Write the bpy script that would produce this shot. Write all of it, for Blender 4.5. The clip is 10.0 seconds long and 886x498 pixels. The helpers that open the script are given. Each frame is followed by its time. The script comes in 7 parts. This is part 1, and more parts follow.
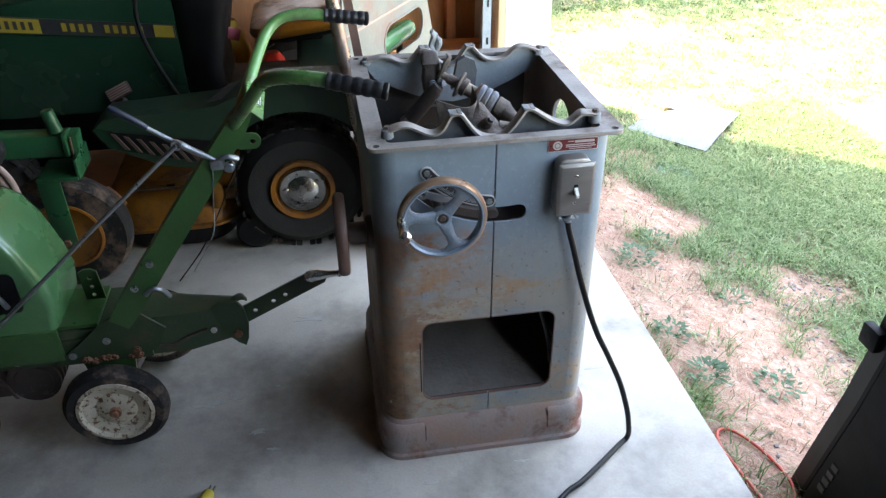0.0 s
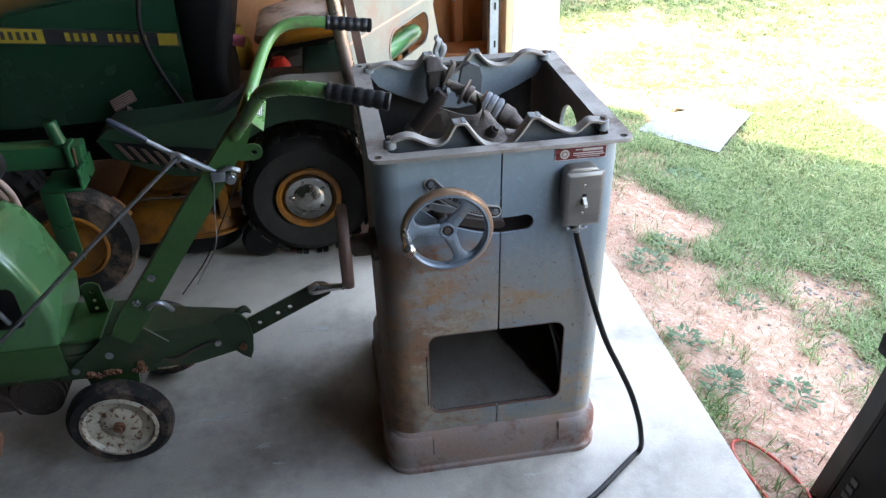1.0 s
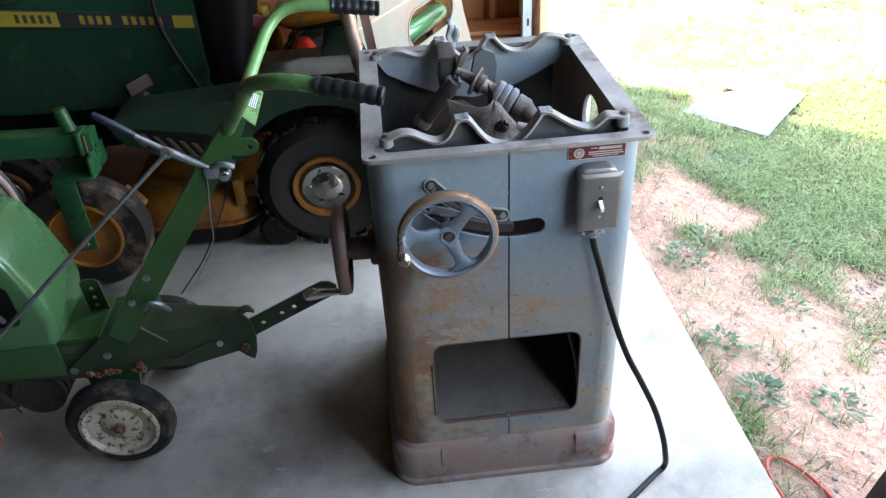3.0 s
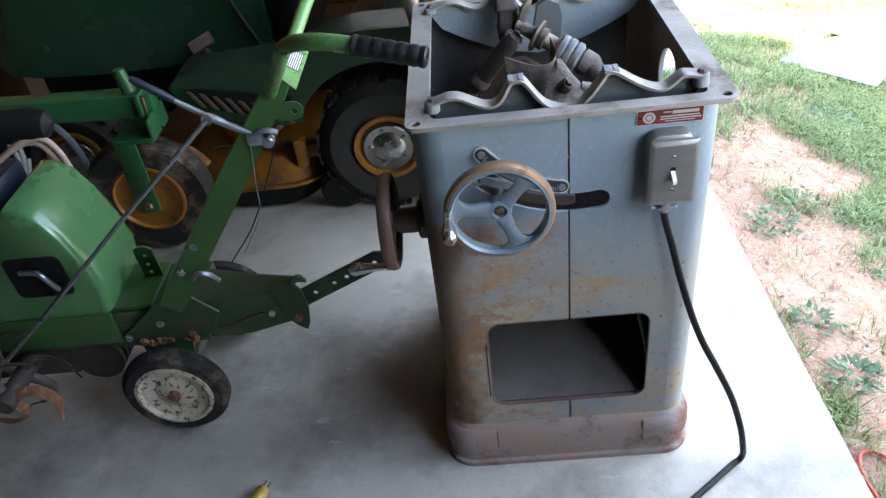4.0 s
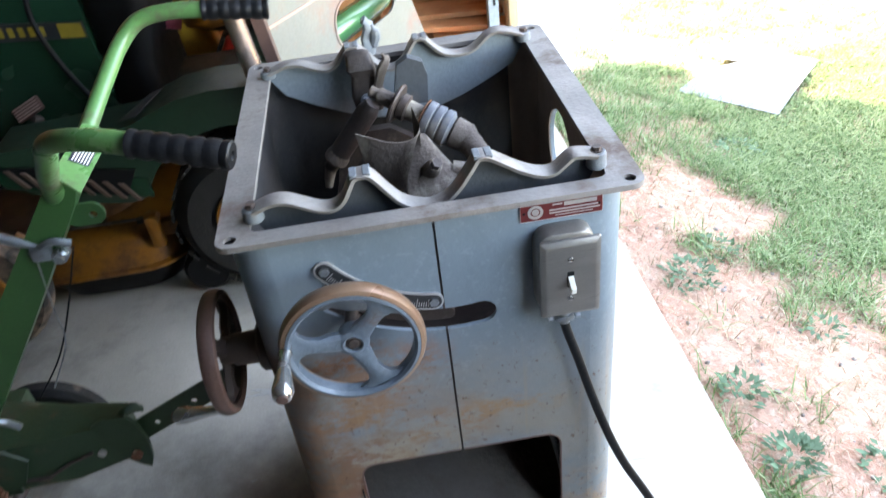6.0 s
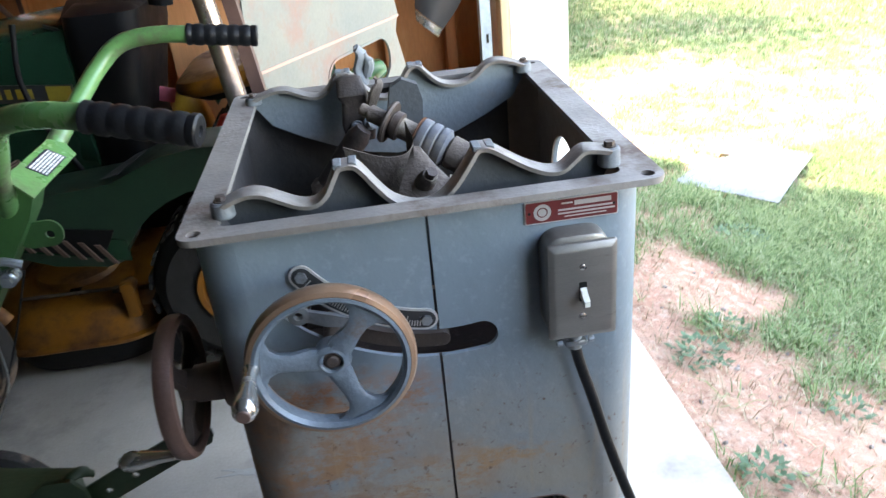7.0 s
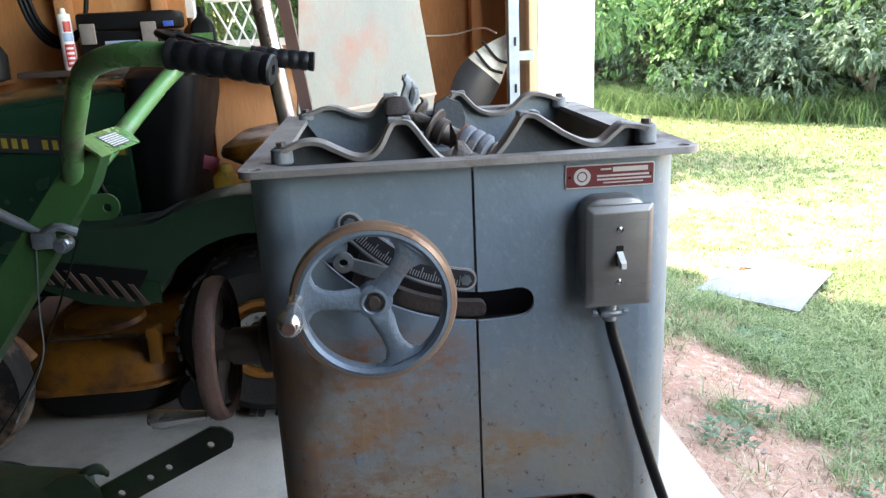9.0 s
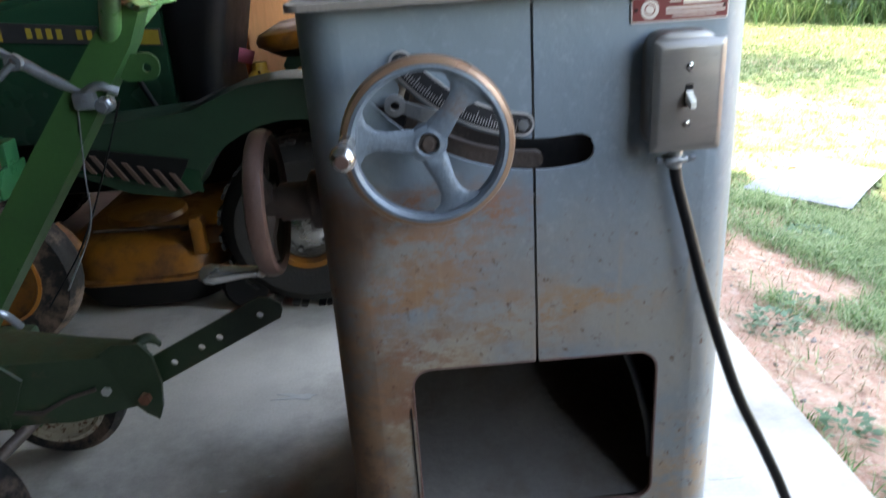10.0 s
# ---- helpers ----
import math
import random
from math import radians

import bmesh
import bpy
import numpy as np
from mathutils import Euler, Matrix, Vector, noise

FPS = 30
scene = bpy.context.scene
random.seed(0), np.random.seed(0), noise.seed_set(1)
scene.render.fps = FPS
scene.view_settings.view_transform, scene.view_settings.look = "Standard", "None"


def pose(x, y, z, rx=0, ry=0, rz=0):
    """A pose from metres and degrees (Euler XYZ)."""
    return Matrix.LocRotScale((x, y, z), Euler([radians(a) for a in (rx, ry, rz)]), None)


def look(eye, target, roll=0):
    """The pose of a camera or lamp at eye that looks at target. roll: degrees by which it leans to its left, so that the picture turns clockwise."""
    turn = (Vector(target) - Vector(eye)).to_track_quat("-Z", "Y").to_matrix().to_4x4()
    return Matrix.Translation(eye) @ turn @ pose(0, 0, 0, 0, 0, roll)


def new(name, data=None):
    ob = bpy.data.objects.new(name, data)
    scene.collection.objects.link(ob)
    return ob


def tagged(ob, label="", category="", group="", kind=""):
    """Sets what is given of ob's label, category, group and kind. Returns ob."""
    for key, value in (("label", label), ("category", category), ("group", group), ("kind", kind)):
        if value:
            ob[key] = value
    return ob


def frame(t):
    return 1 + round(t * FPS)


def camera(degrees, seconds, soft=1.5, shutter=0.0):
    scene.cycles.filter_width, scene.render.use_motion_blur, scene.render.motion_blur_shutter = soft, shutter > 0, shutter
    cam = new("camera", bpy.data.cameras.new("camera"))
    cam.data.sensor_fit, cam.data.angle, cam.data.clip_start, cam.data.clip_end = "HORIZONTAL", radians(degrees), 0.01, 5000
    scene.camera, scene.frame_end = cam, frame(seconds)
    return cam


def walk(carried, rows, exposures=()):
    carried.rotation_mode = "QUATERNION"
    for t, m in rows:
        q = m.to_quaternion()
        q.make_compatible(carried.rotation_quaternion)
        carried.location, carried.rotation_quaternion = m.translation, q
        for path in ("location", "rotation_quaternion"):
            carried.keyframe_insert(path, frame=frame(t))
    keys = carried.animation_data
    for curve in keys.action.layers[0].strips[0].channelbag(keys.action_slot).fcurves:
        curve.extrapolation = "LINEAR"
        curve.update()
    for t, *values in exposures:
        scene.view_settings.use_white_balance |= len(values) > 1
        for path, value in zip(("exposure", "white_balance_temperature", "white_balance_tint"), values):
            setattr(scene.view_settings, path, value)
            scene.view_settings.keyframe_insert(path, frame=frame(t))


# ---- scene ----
cam = camera(61.0, 10.0, soft=1.35, shutter=0.5)
PATH = [
    (0, (-0.322, -1.272, 1.432), (-0.047, 0.391, 0.356), -0.5),
    (0.5, (-0.318, -1.25, 1.431), (-0.061, 0.416, 0.356), -1.0),
    (1, (-0.302, -1.233, 1.432), (-0.058, 0.436, 0.358), -1.6),
    (1.5, (-0.301, -1.229, 1.429), (-0.082, 0.433, 0.338), -2.2),
    (2, (-0.291, -1.211, 1.422), (-0.127, 0.445, 0.312), -2.7),
    (3.5, (-0.156, -1.062, 1.404), (-0.138, 0.571, 0.249), -5.0),
    (4, (-0.14, -1.007, 1.381), (-0.26, 0.578, 0.167), -7.7),
    (4.5, (-0.158, -0.934, 1.383), (-0.142, 0.641, 0.151), -6.7),
    (5, (-0.161, -0.854, 1.375), (-0.051, 0.689, 0.107), -6.0),
    (5.5, (-0.084, -0.768, 1.355), (-0.132, 0.809, 0.126), -5.8),
    (6, (-0.035, -0.707, 1.312), (0.059, 0.905, 0.131), -7.2),
    (6.2, (-0.039, -0.691, 1.287), (0.064, 0.965, 0.17), -7.7),
    (7.3, (-0.049, -0.681, 1.086), (0.187, 1.149, 0.316), -3.3),
    (7.5, (-0.05, -0.691, 1.05), (0.254, 1.172, 0.389), -1.2),
    (8, (-0.099, -0.747, 0.993), (0.085, 1.143, 0.364), -1.9),
    (8.5, (-0.111, -0.782, 0.982), (0.007, 1.133, 0.419), -3.1),
    (9, (-0.104, -0.782, 0.973), (0.056, 1.13, 0.408), -2.6),
    (9.5, (-0.114, -0.788, 0.944), (0.002, 1.099, 0.291), -2.4),
    (10, (-0.132, -0.773, 0.887), (-0.075, 1.076, 0.127), -3.9),
]
EXPOSURE, KELVIN, TINT = 5.52, 8700, 15
walk(cam, [(t, look(eye, target, roll)) for t, eye, target, roll in PATH], exposures=[(0.0, EXPOSURE, KELVIN, TINT), (2.2, EXPOSURE, KELVIN, TINT), (3.4, EXPOSURE + 0.22, KELVIN, TINT), (6.2, EXPOSURE + 0.28, KELVIN, TINT), (7.4, EXPOSURE - 0.1, KELVIN, TINT), (8.0, EXPOSURE - 0.22, KELVIN, TINT), (8.5, EXPOSURE - 0.24, KELVIN, TINT), (9.0, EXPOSURE - 0.12, KELVIN, TINT), (10.0, EXPOSURE, KELVIN, TINT)])

# ---- daylight: sun behind the back wall to the left, open sky through the big door opening ----
world = bpy.data.worlds.new("daylight")
scene.world = world
world.use_nodes = True
_nt = world.node_tree
_bg = _nt.nodes["Background"]
_sky = _nt.nodes.new("ShaderNodeTexSky")
_sky.sky_type = "NISHITA"
_sky.sun_disc = False
SUN_FROM = Vector((-0.74, 0.67, 0.0)).normalized()
SUN_EL = radians(42)
_sky.sun_elevation = SUN_EL
_sky.sun_rotation = math.atan2(SUN_FROM.x, SUN_FROM.y)
_sky.air_density, _sky.dust_density, _sky.ozone_density = 1.0, 1.5, 1.0
_nt.links.new(_sky.outputs[0], _bg.inputs[0])
_bg.inputs[1].default_value = 0.09
_sun = bpy.data.lights.new("sun", "SUN")
_sun.energy, _sun.angle, _sun.color = 0.8, radians(0.6), (1.0, 0.95, 0.86)
sun_ob = new("sun", _sun)
sun_dir = Vector((SUN_FROM.x * math.cos(SUN_EL), SUN_FROM.y * math.cos(SUN_EL), math.sin(SUN_EL)))
sun_ob.matrix_world = look(sun_dir * 30, (0, 0, 0))


# ---- materials ----
def mat(name, a, b=None, rough=0.6, metal=0.0, scale=8.0, fine=120.0, bump=0.05, contrast=0.5, spots=None,
        spot_scale=6.0, spot_low=0.55, spot_high=0.65, rough_var=0.12, spot_rough=0.85, coat=0.0, stretch=(1, 1, 1), per_object=0.0):
    """Two colours mixed by noise at two scales, fine relief, and optional spots of rust, dust or dirt of a third colour."""
    m = bpy.data.materials.new(name)
    m.use_nodes = True
    nt = m.node_tree
    N, L = nt.nodes, nt.links
    bsdf = N["Principled BSDF"]
    tc = N.new("ShaderNodeTexCoord")
    mp = N.new("ShaderNodeMapping")
    mp.inputs["Scale"].default_value = stretch
    L.new(tc.outputs["Object"], mp.inputs[0])

    def tex(sc, detail=4.0, rgh=0.6):
        n = N.new("ShaderNodeTexNoise")
        n.inputs["Scale"].default_value, n.inputs["Detail"].default_value, n.inputs["Roughness"].default_value = sc, detail, rgh
        L.new(mp.outputs[0], n.inputs["Vector"])
        return n.outputs["Fac"]

    def ramp(src, lo, hi):
        r = N.new("ShaderNodeMapRange")
        r.inputs["From Min"].default_value, r.inputs["From Max"].default_value = lo, hi
        L.new(src, r.inputs["Value"])
        return r.outputs["Result"]

    def mix(fac, c1, c2):
        x = N.new("ShaderNodeMix")
        x.data_type = "RGBA"
        if hasattr(fac, "links"):
            L.new(fac, x.inputs["Factor"])
        else:
            x.inputs["Factor"].default_value = fac
        for i, c in ((6, c1), (7, c2)):
            if hasattr(c, "links"):
                L.new(c, x.inputs[i])
            else:
                x.inputs[i].default_value = (*c, 1)
        return x.outputs[2]

    b = b or tuple(v * 0.7 for v in a)
    large, small = tex(scale), tex(fine, 2.0)
    col = mix(ramp(large, 0.5 - contrast / 2, 0.5 + contrast / 2), a, b)
    grain = ramp(small, 0.3, 0.7)
    col = mix(0.12, col, mix(grain, tuple(v * 0.55 for v in a), tuple(min(1, v * 1.4) for v in a)))
    if per_object:
        oi = N.new("ShaderNodeObjectInfo")
        hsv = N.new("ShaderNodeHueSaturation")
        L.new(ramp(oi.outputs["Random"], -0.5 / max(per_object, 1e-3), 1 + 0.5 / max(per_object, 1e-3)), hsv.inputs["Value"])
        mul = N.new("ShaderNodeMath")
        mul.operation = "MULTIPLY_ADD"
        L.new(oi.outputs["Random"], mul.inputs[0])
        mul.inputs[1].default_value, mul.inputs[2].default_value = per_object, 1 - per_object / 2
        L.new(mul.outputs[0], hsv.inputs["Value"])
        L.new(col, hsv.inputs["Color"])
        col = hsv.outputs[0]
    rg = ramp(large, 0.2, 0.8)
    rr = N.new("ShaderNodeMapRange")
    rr.inputs["To Min"].default_value, rr.inputs["To Max"].default_value = max(0.03, rough - rough_var), min(1, rough + rough_var)
    L.new(rg, rr.inputs["Value"])
    rough_out = rr.outputs["Result"]
    if spots:
        sp = ramp(tex(spot_scale, 6.0, 0.7), spot_low, spot_high)
        col = mix(sp, col, spots)
        rm = N.new("ShaderNodeMix")
        L.new(sp, rm.inputs[0])
        L.new(rough_out, rm.inputs[2])
        rm.inputs[3].default_value = spot_rough
        rough_out = rm.outputs[0]
        if metal > 0:
            mm = N.new("ShaderNodeMix")
            L.new(sp, mm.inputs[0])
            mm.inputs[2].default_value, mm.inputs[3].default_value = metal, 0.0
            L.new(mm.outputs[0], bsdf.inputs["Metallic"])
    L.new(col, bsdf.inputs["Base Color"])
    L.new(rough_out, bsdf.inputs["Roughness"])
    if not (spots and metal > 0):
        bsdf.inputs["Metallic"].default_value = metal
    if coat:
        bsdf.inputs["Coat Weight"].default_value = coat
    if bump:
        bp = N.new("ShaderNodeBump")
        bp.inputs["Strength"].default_value, bp.inputs["Distance"].default_value = bump, 0.01
        add = N.new("ShaderNodeMath")
        add.operation = "ADD"
        L.new(large, add.inputs[0])
        L.new(small, add.inputs[1])
        L.new(add.outputs[0], bp.inputs["Height"])
        L.new(bp.outputs[0], bsdf.inputs["Normal"])
    return m


def leafy(name, dark, mid, pale, rough=0.55):
    """Leaves or blades whose tone differs from one to the next."""
    m = bpy.data.materials.new(name)
    m.use_nodes = True
    N, L = m.node_tree.nodes, m.node_tree.links
    geo = N.new("ShaderNodeNewGeometry")
    rmp = N.new("ShaderNodeValToRGB")
    rmp.color_ramp.elements[0].color, rmp.color_ramp.elements[1].color = (*dark, 1), (*pale, 1)
    rmp.color_ramp.elements.new(0.55).color = (*mid, 1)
    L.new(geo.outputs["Random Per Island"], rmp.inputs[0])
    oi = N.new("ShaderNodeObjectInfo")
    val = N.new("ShaderNodeMapRange")
    val.inputs["To Min"].default_value, val.inputs["To Max"].default_value = 0.8, 1.2
    L.new(oi.outputs["Random"], val.inputs["Value"])
    hsv = N.new("ShaderNodeHueSaturation")
    L.new(val.outputs["Result"], hsv.inputs["Value"])
    L.new(rmp.outputs[0], hsv.inputs["Color"])
    L.new(hsv.outputs[0], N["Principled BSDF"].inputs["Base Color"])
    N["Principled BSDF"].inputs["Roughness"].default_value = rough
    thin = N.new("ShaderNodeBsdfTranslucent")
    L.new(hsv.outputs[0], thin.inputs["Color"])
    both = N.new("ShaderNodeMixShader")
    both.inputs[0].default_value = 0.35
    L.new(N["Principled BSDF"].outputs[0], both.inputs[1])
    L.new(thin.outputs[0], both.inputs[2])
    L.new(both.outputs[0], N["Material Output"].inputs["Surface"])
    return m


def rusty_paint():
    """Old blue-grey machine enamel: brown rust stain bands and blotches, streaks that run down, small pits."""
    m = bpy.data.materials.new("blue_grey_machine_enamel")
    m.use_nodes = True
    nt = m.node_tree
    N, L = nt.nodes, nt.links
    bsdf = N["Principled BSDF"]
    tc = N.new("ShaderNodeTexCoord")

    def tex(sc, stretch, detail=5.0, rgh=0.62, off=(0, 0, 0)):
        mp = N.new("ShaderNodeMapping")
        mp.inputs["Scale"].default_value = stretch
        mp.inputs["Location"].default_value = off
        L.new(tc.outputs["Object"], mp.inputs[0])
        n = N.new("ShaderNodeTexNoise")
        n.inputs["Scale"].default_value, n.inputs["Detail"].default_value, n.inputs["Roughness"].default_value = sc, detail, rgh
        L.new(mp.outputs[0], n.inputs["Vector"])
        return n.outputs["Fac"]

    def rng(src, lo, hi, tlo=0.0, thi=1.0):
        r = N.new("ShaderNodeMapRange")
        for k, v in (("From Min", lo), ("From Max", hi), ("To Min", tlo), ("To Max", thi)):
            r.inputs[k].default_value = v
        L.new(src, r.inputs["Value"])
        return r.outputs["Result"]

    def op(kind, p, q):
        x = N.new("ShaderNodeMath")
        x.operation = kind
        x.use_clamp = kind != "ADD"
        for i, v in enumerate((p, q)):
            if hasattr(v, "links"):
                L.new(v, x.inputs[i])
            else:
                x.inputs[i].default_value = v
        return x.outputs[0]

    def mix(fac, c1, c2):
        x = N.new("ShaderNodeMix")
        x.data_type = "RGBA"
        L.new(fac, x.inputs[0])
        for i, c in ((6, c1), (7, c2)):
            if hasattr(c, "links"):
                L.new(c, x.inputs[i])
            else:
                x.inputs[i].default_value = (*c, 1)
        return x.outputs[2]

    sep = N.new("ShaderNodeSeparateXYZ")
    L.new(tc.outputs["Object"], sep.inputs[0])
    X, Z = sep.outputs["X"], sep.outputs["Z"]
    wob = rng(tex(9, (1, 1, 1), 4, 0.6, (2, 4, 1)), 0.25, 0.75, -0.03, 0.03)
    low = rng(op("ADD", Z, wob), 0.655, 0.42)
    base = mix(rng(tex(4, (1, 1, 0.6)), 0.35, 0.65), (0.132, 0.171, 0.198), (0.176, 0.218, 0.248))
    base = mix(rng(tex(90, (1, 1, 1), 2), 0.55, 0.85), base, (0.20, 0.24, 0.268))
    wash = op("MULTIPLY", rng(tex(5.5, (0.8, 0.8, 1.2), 7, 0.65, (3, 1, 0)), 0.34, 0.60), op("MULTIPLY", rng(low, 0.0, 1.0, 0.0, 0.85), rng(X, 0.24, -0.05, 0.35, 1.0)))
    col = mix(wash, base, (0.355, 0.27, 0.18))
    blots = rng(tex(20, (0.8, 0.8, 1.3), 7, 0.75, (0, 5, 2)), 0.44, 0.58)

    def band(x0, x1, z0, half, strength):
        """A rust stain that runs level over part of the panel."""
        off = N.new("ShaderNodeMath")
        off.operation = "ABSOLUTE"
        L.new(op("ADD", op("ADD", Z, wob), -z0), off.inputs[0])
        f = op("MULTIPLY", rng(off.outputs[0], half, half * 0.25), op("MULTIPLY", rng(X, x0, x0 + 0.05), rng(X, x1, x1 - 0.05)))
        return op("MULTIPLY", op("MULTIPLY", f, blots), strength)

    for x0, x1, z0, half, strength, tone in ((-0.10, 0.06, 0.455, 0.036, 1.0, (0.31, 0.14, 0.055)), (-0.02, 0.17, 0.475, 0.032, 0.8, (0.34, 0.18, 0.08)),
                                             (-0.27, 0.02, 0.605, 0.042, 1.0, (0.25, 0.105, 0.048)), (-0.27, -0.03, 0.550, 0.040, 0.9, (0.30, 0.13, 0.06)), (-0.26, -0.05, 0.50, 0.032, 0.9, (0.33, 0.16, 0.07)),
                                             (-0.24, -0.07, 0.405, 0.048, 1.0, (0.20, 0.070, 0.045)), (-0.24, -0.10, 0.345, 0.032, 1.0, (0.17, 0.055, 0.045)),
                                             (-0.20, 0.02, 0.148, 0.030, 0.9, (0.19, 0.065, 0.05)), (0.12, 0.26, 0.22, 0.10, 0.7, (0.34, 0.20, 0.10)), (-0.16, 0.26, 0.125, 0.022, 0.8, (0.33, 0.20, 0.10))):
        col = mix(band(x0, x1, z0, half, strength), col, tone)
    # left corner band: brown rust, darkened further by the corner's painted shade
    edge = op("MULTIPLY", rng(op("ADD", X, wob), -0.172, -0.205), op("MULTIPLY", rng(op("ADD", Z, wob), 0.72, 0.60, 0.0, 0.92), rng(tex(6, (1, 1, 0.35)), 0.28, 0.50, 0.45, 1.0)))
    col = mix(edge, col, (0.085, 0.040, 0.020))
    blotch = op("MULTIPLY", blots, rng(op("MULTIPLY", low, rng(X, 0.14, -0.2)), 0.1, 1.0, 0.0, 0.8))
    col = mix(blotch, col, (0.24, 0.125, 0.065))
    pits = op("MULTIPLY", rng(tex(75, (1, 1, 0.8), 5, 0.75, (1, 2, 3)), 0.60, 0.68), rng(low, 0.0, 0.5, 0.06, 1.0))
    col = mix(pits, col, (0.11, 0.05, 0.03))
    streak = op("MULTIPLY", rng(tex(34, (1, 1, 0.05), 3), 0.58, 0.68), rng(low, 0.1, 0.6, 0.0, 0.3))
    col = mix(streak, col, (0.38, 0.25, 0.14))
    dust = rng(tex(16, (1, 1, 1), 6, 0.7, (7, 0, 0)), 0.60, 0.85, 0, 0.14)
    col = mix(dust, col, (0.36, 0.34, 0.31))
    L.new(col, bsdf.inputs["Base Color"])
    L.new(rng(op("ADD", wash, blotch), 0, 1, 0.44, 0.8), bsdf.inputs["Roughness"])
    bp = N.new("ShaderNodeBump")
    bp.inputs["Strength"].default_value, bp.inputs["Distance"].default_value = 0.12, 0.006
    L.new(op("ADD", tex(60, (1, 1, 1), 3), op("MULTIPLY", pits, -0.6)), bp.inputs["Height"])
    L.new(bp.outputs[0], bsdf.inputs["Normal"])
    return m


M_enamel = rusty_paint()
M_castgrey = mat("dusty_grey_casting", (0.156, 0.169, 0.177), (0.106, 0.115, 0.125), 0.62, 0.0, 18, 150, 0.12, 0.5, (0.17, 0.15, 0.13), 12, 0.52, 0.7)
M_castblue = mat("chalky_blue_grey_casting", (0.172, 0.205, 0.224), (0.127, 0.152, 0.169), 0.66, 0.0, 9, 140, 0.1, 0.5, (0.17, 0.155, 0.14), 8, 0.58, 0.75)
M_flange = mat("dusty_steel_flange", (0.234, 0.206, 0.186), (0.162, 0.144, 0.132), 0.55, 0.1, 14, 160, 0.12, 0.5, (0.115, 0.078, 0.06), 10, 0.55, 0.7)
M_inside = mat("sawdust_grey_primer", (0.138, 0.12, 0.103), (0.0864, 0.0732, 0.0636), 0.85, 0, 7, 90, 0.15, 0.5, (0.085, 0.062, 0.044), 5, 0.5, 0.7)
M_plinth = mat("red_brown_worn_base_paint", (0.277, 0.169, 0.132), (0.203, 0.2, 0.2), 0.66, 0, 9, 130, 0.12, 0.35, (0.15, 0.055, 0.04), 7, 0.50, 0.64)
M_wheel = mat("grey_blue_cast_wheel", (0.165, 0.205, 0.240), (0.105, 0.131, 0.157), 0.38, 0.15, 30, 200, 0.12, 0.5, (0.15, 0.095, 0.065), 16, 0.60, 0.74)
M_wheelrim = mat("brown_patina_rim", (0.25, 0.12, 0.065), (0.34, 0.235, 0.165), 0.32, 0.35, 9, 160, 0.06, 0.5)
M_darkrim = mat("dark_brown_rusted_rim", (0.10, 0.055, 0.045), (0.15, 0.085, 0.065), 0.5, 0.2, 20, 160, 0.08)
M_chrome = mat("worn_polished_steel", (0.58, 0.58, 0.57), (0.44, 0.42, 0.39), 0.24, 0.9, 25, 200, 0.03, 0.5, (0.22, 0.14, 0.11), 24, 0.58, 0.70)
M_zinc = mat("galvanised_steel", (0.32, 0.345, 0.36), (0.23, 0.25, 0.265), 0.34, 0.8, 30, 180, 0.06, 0.5, (0.13, 0.10, 0.08), 30, 0.56, 0.72)
M_stainless = mat("brushed_stainless_plate", (0.24, 0.225, 0.208), (0.17, 0.156, 0.142), 0.36, 0.6, 4, 300, 0.02, 0.5, (0.12, 0.095, 0.078), 9, 0.55, 0.75, stretch=(1, 1, 6))
M_ivory = mat("ivory_plastic", (0.74, 0.71, 0.62), None, 0.35, 0, 20, 100, 0.0)
M_black = mat("black_enamel", (0.018, 0.018, 0.02), (0.03, 0.03, 0.032), 0.4, 0, 20, 150, 0.03)
M_rubber = mat("black_rubber_jacket", (0.005, 0.0055, 0.007), (0.009, 0.0095, 0.011), 0.42, 0, 18, 150, 0.08, 0.5, (0.07, 0.068, 0.066), 34, 0.60, 0.78)
M_rubber.node_tree.nodes["Principled BSDF"].inputs["Specular IOR Level"].default_value = 0.25
M_red = mat("red_printed_plate", (0.165, 0.024, 0.024), (0.115, 0.018, 0.019), 0.4, 0.2, 30, 200, 0.02)
M_silver = mat("aluminium_lettering", (0.62, 0.60, 0.58), (0.5, 0.48, 0.47), 0.35, 0.6, 40, 200, 0.02)
M_white = mat("white_paint", (0.78, 0.78, 0.76), (0.70, 0.70, 0.68), 0.55, 0, 4, 60, 0.03)
M_green = mat("mid_green_machine_paint", (0.028, 0.088, 0.025), (0.021, 0.066, 0.020), 0.34, 0, 9, 140, 0.05, 0.5, (0.085, 0.082, 0.048), 11, 0.60, 0.74, spot_rough=0.7)
M_emerald = mat("emerald_implement_paint", (0.010, 0.088, 0.034), (0.008, 0.066, 0.026), 0.32, 0, 9, 140, 0.05, 0.5, (0.05, 0.06, 0.035), 11, 0.62, 0.76, spot_rough=0.7)
M_greenlight = mat("worn_light_green_paint", (0.085, 0.22, 0.075), (0.06, 0.16, 0.052), 0.3, 0.0, 12, 140, 0.05, 0.5, (0.085, 0.10, 0.055), 14, 0.52, 0.68, spot_rough=0.45)
# chassis and arm green, darkened for their shaded side, with dirt spots
M_greendark = mat("shaded_green_paint_with_dirt", (0.020, 0.046, 0.019), (0.015, 0.034, 0.015), 0.5, 0, 9, 140, 0.08, 0.5, (0.085, 0.062, 0.038), 13, 0.56, 0.72, spot_rough=0.8)
M_dkgreen = mat("dark_green_tractor_paint", (0.0085, 0.040, 0.021), (0.0072, 0.034, 0.018), 0.24, 0, 2.0, 120, 0.02, 0.8)
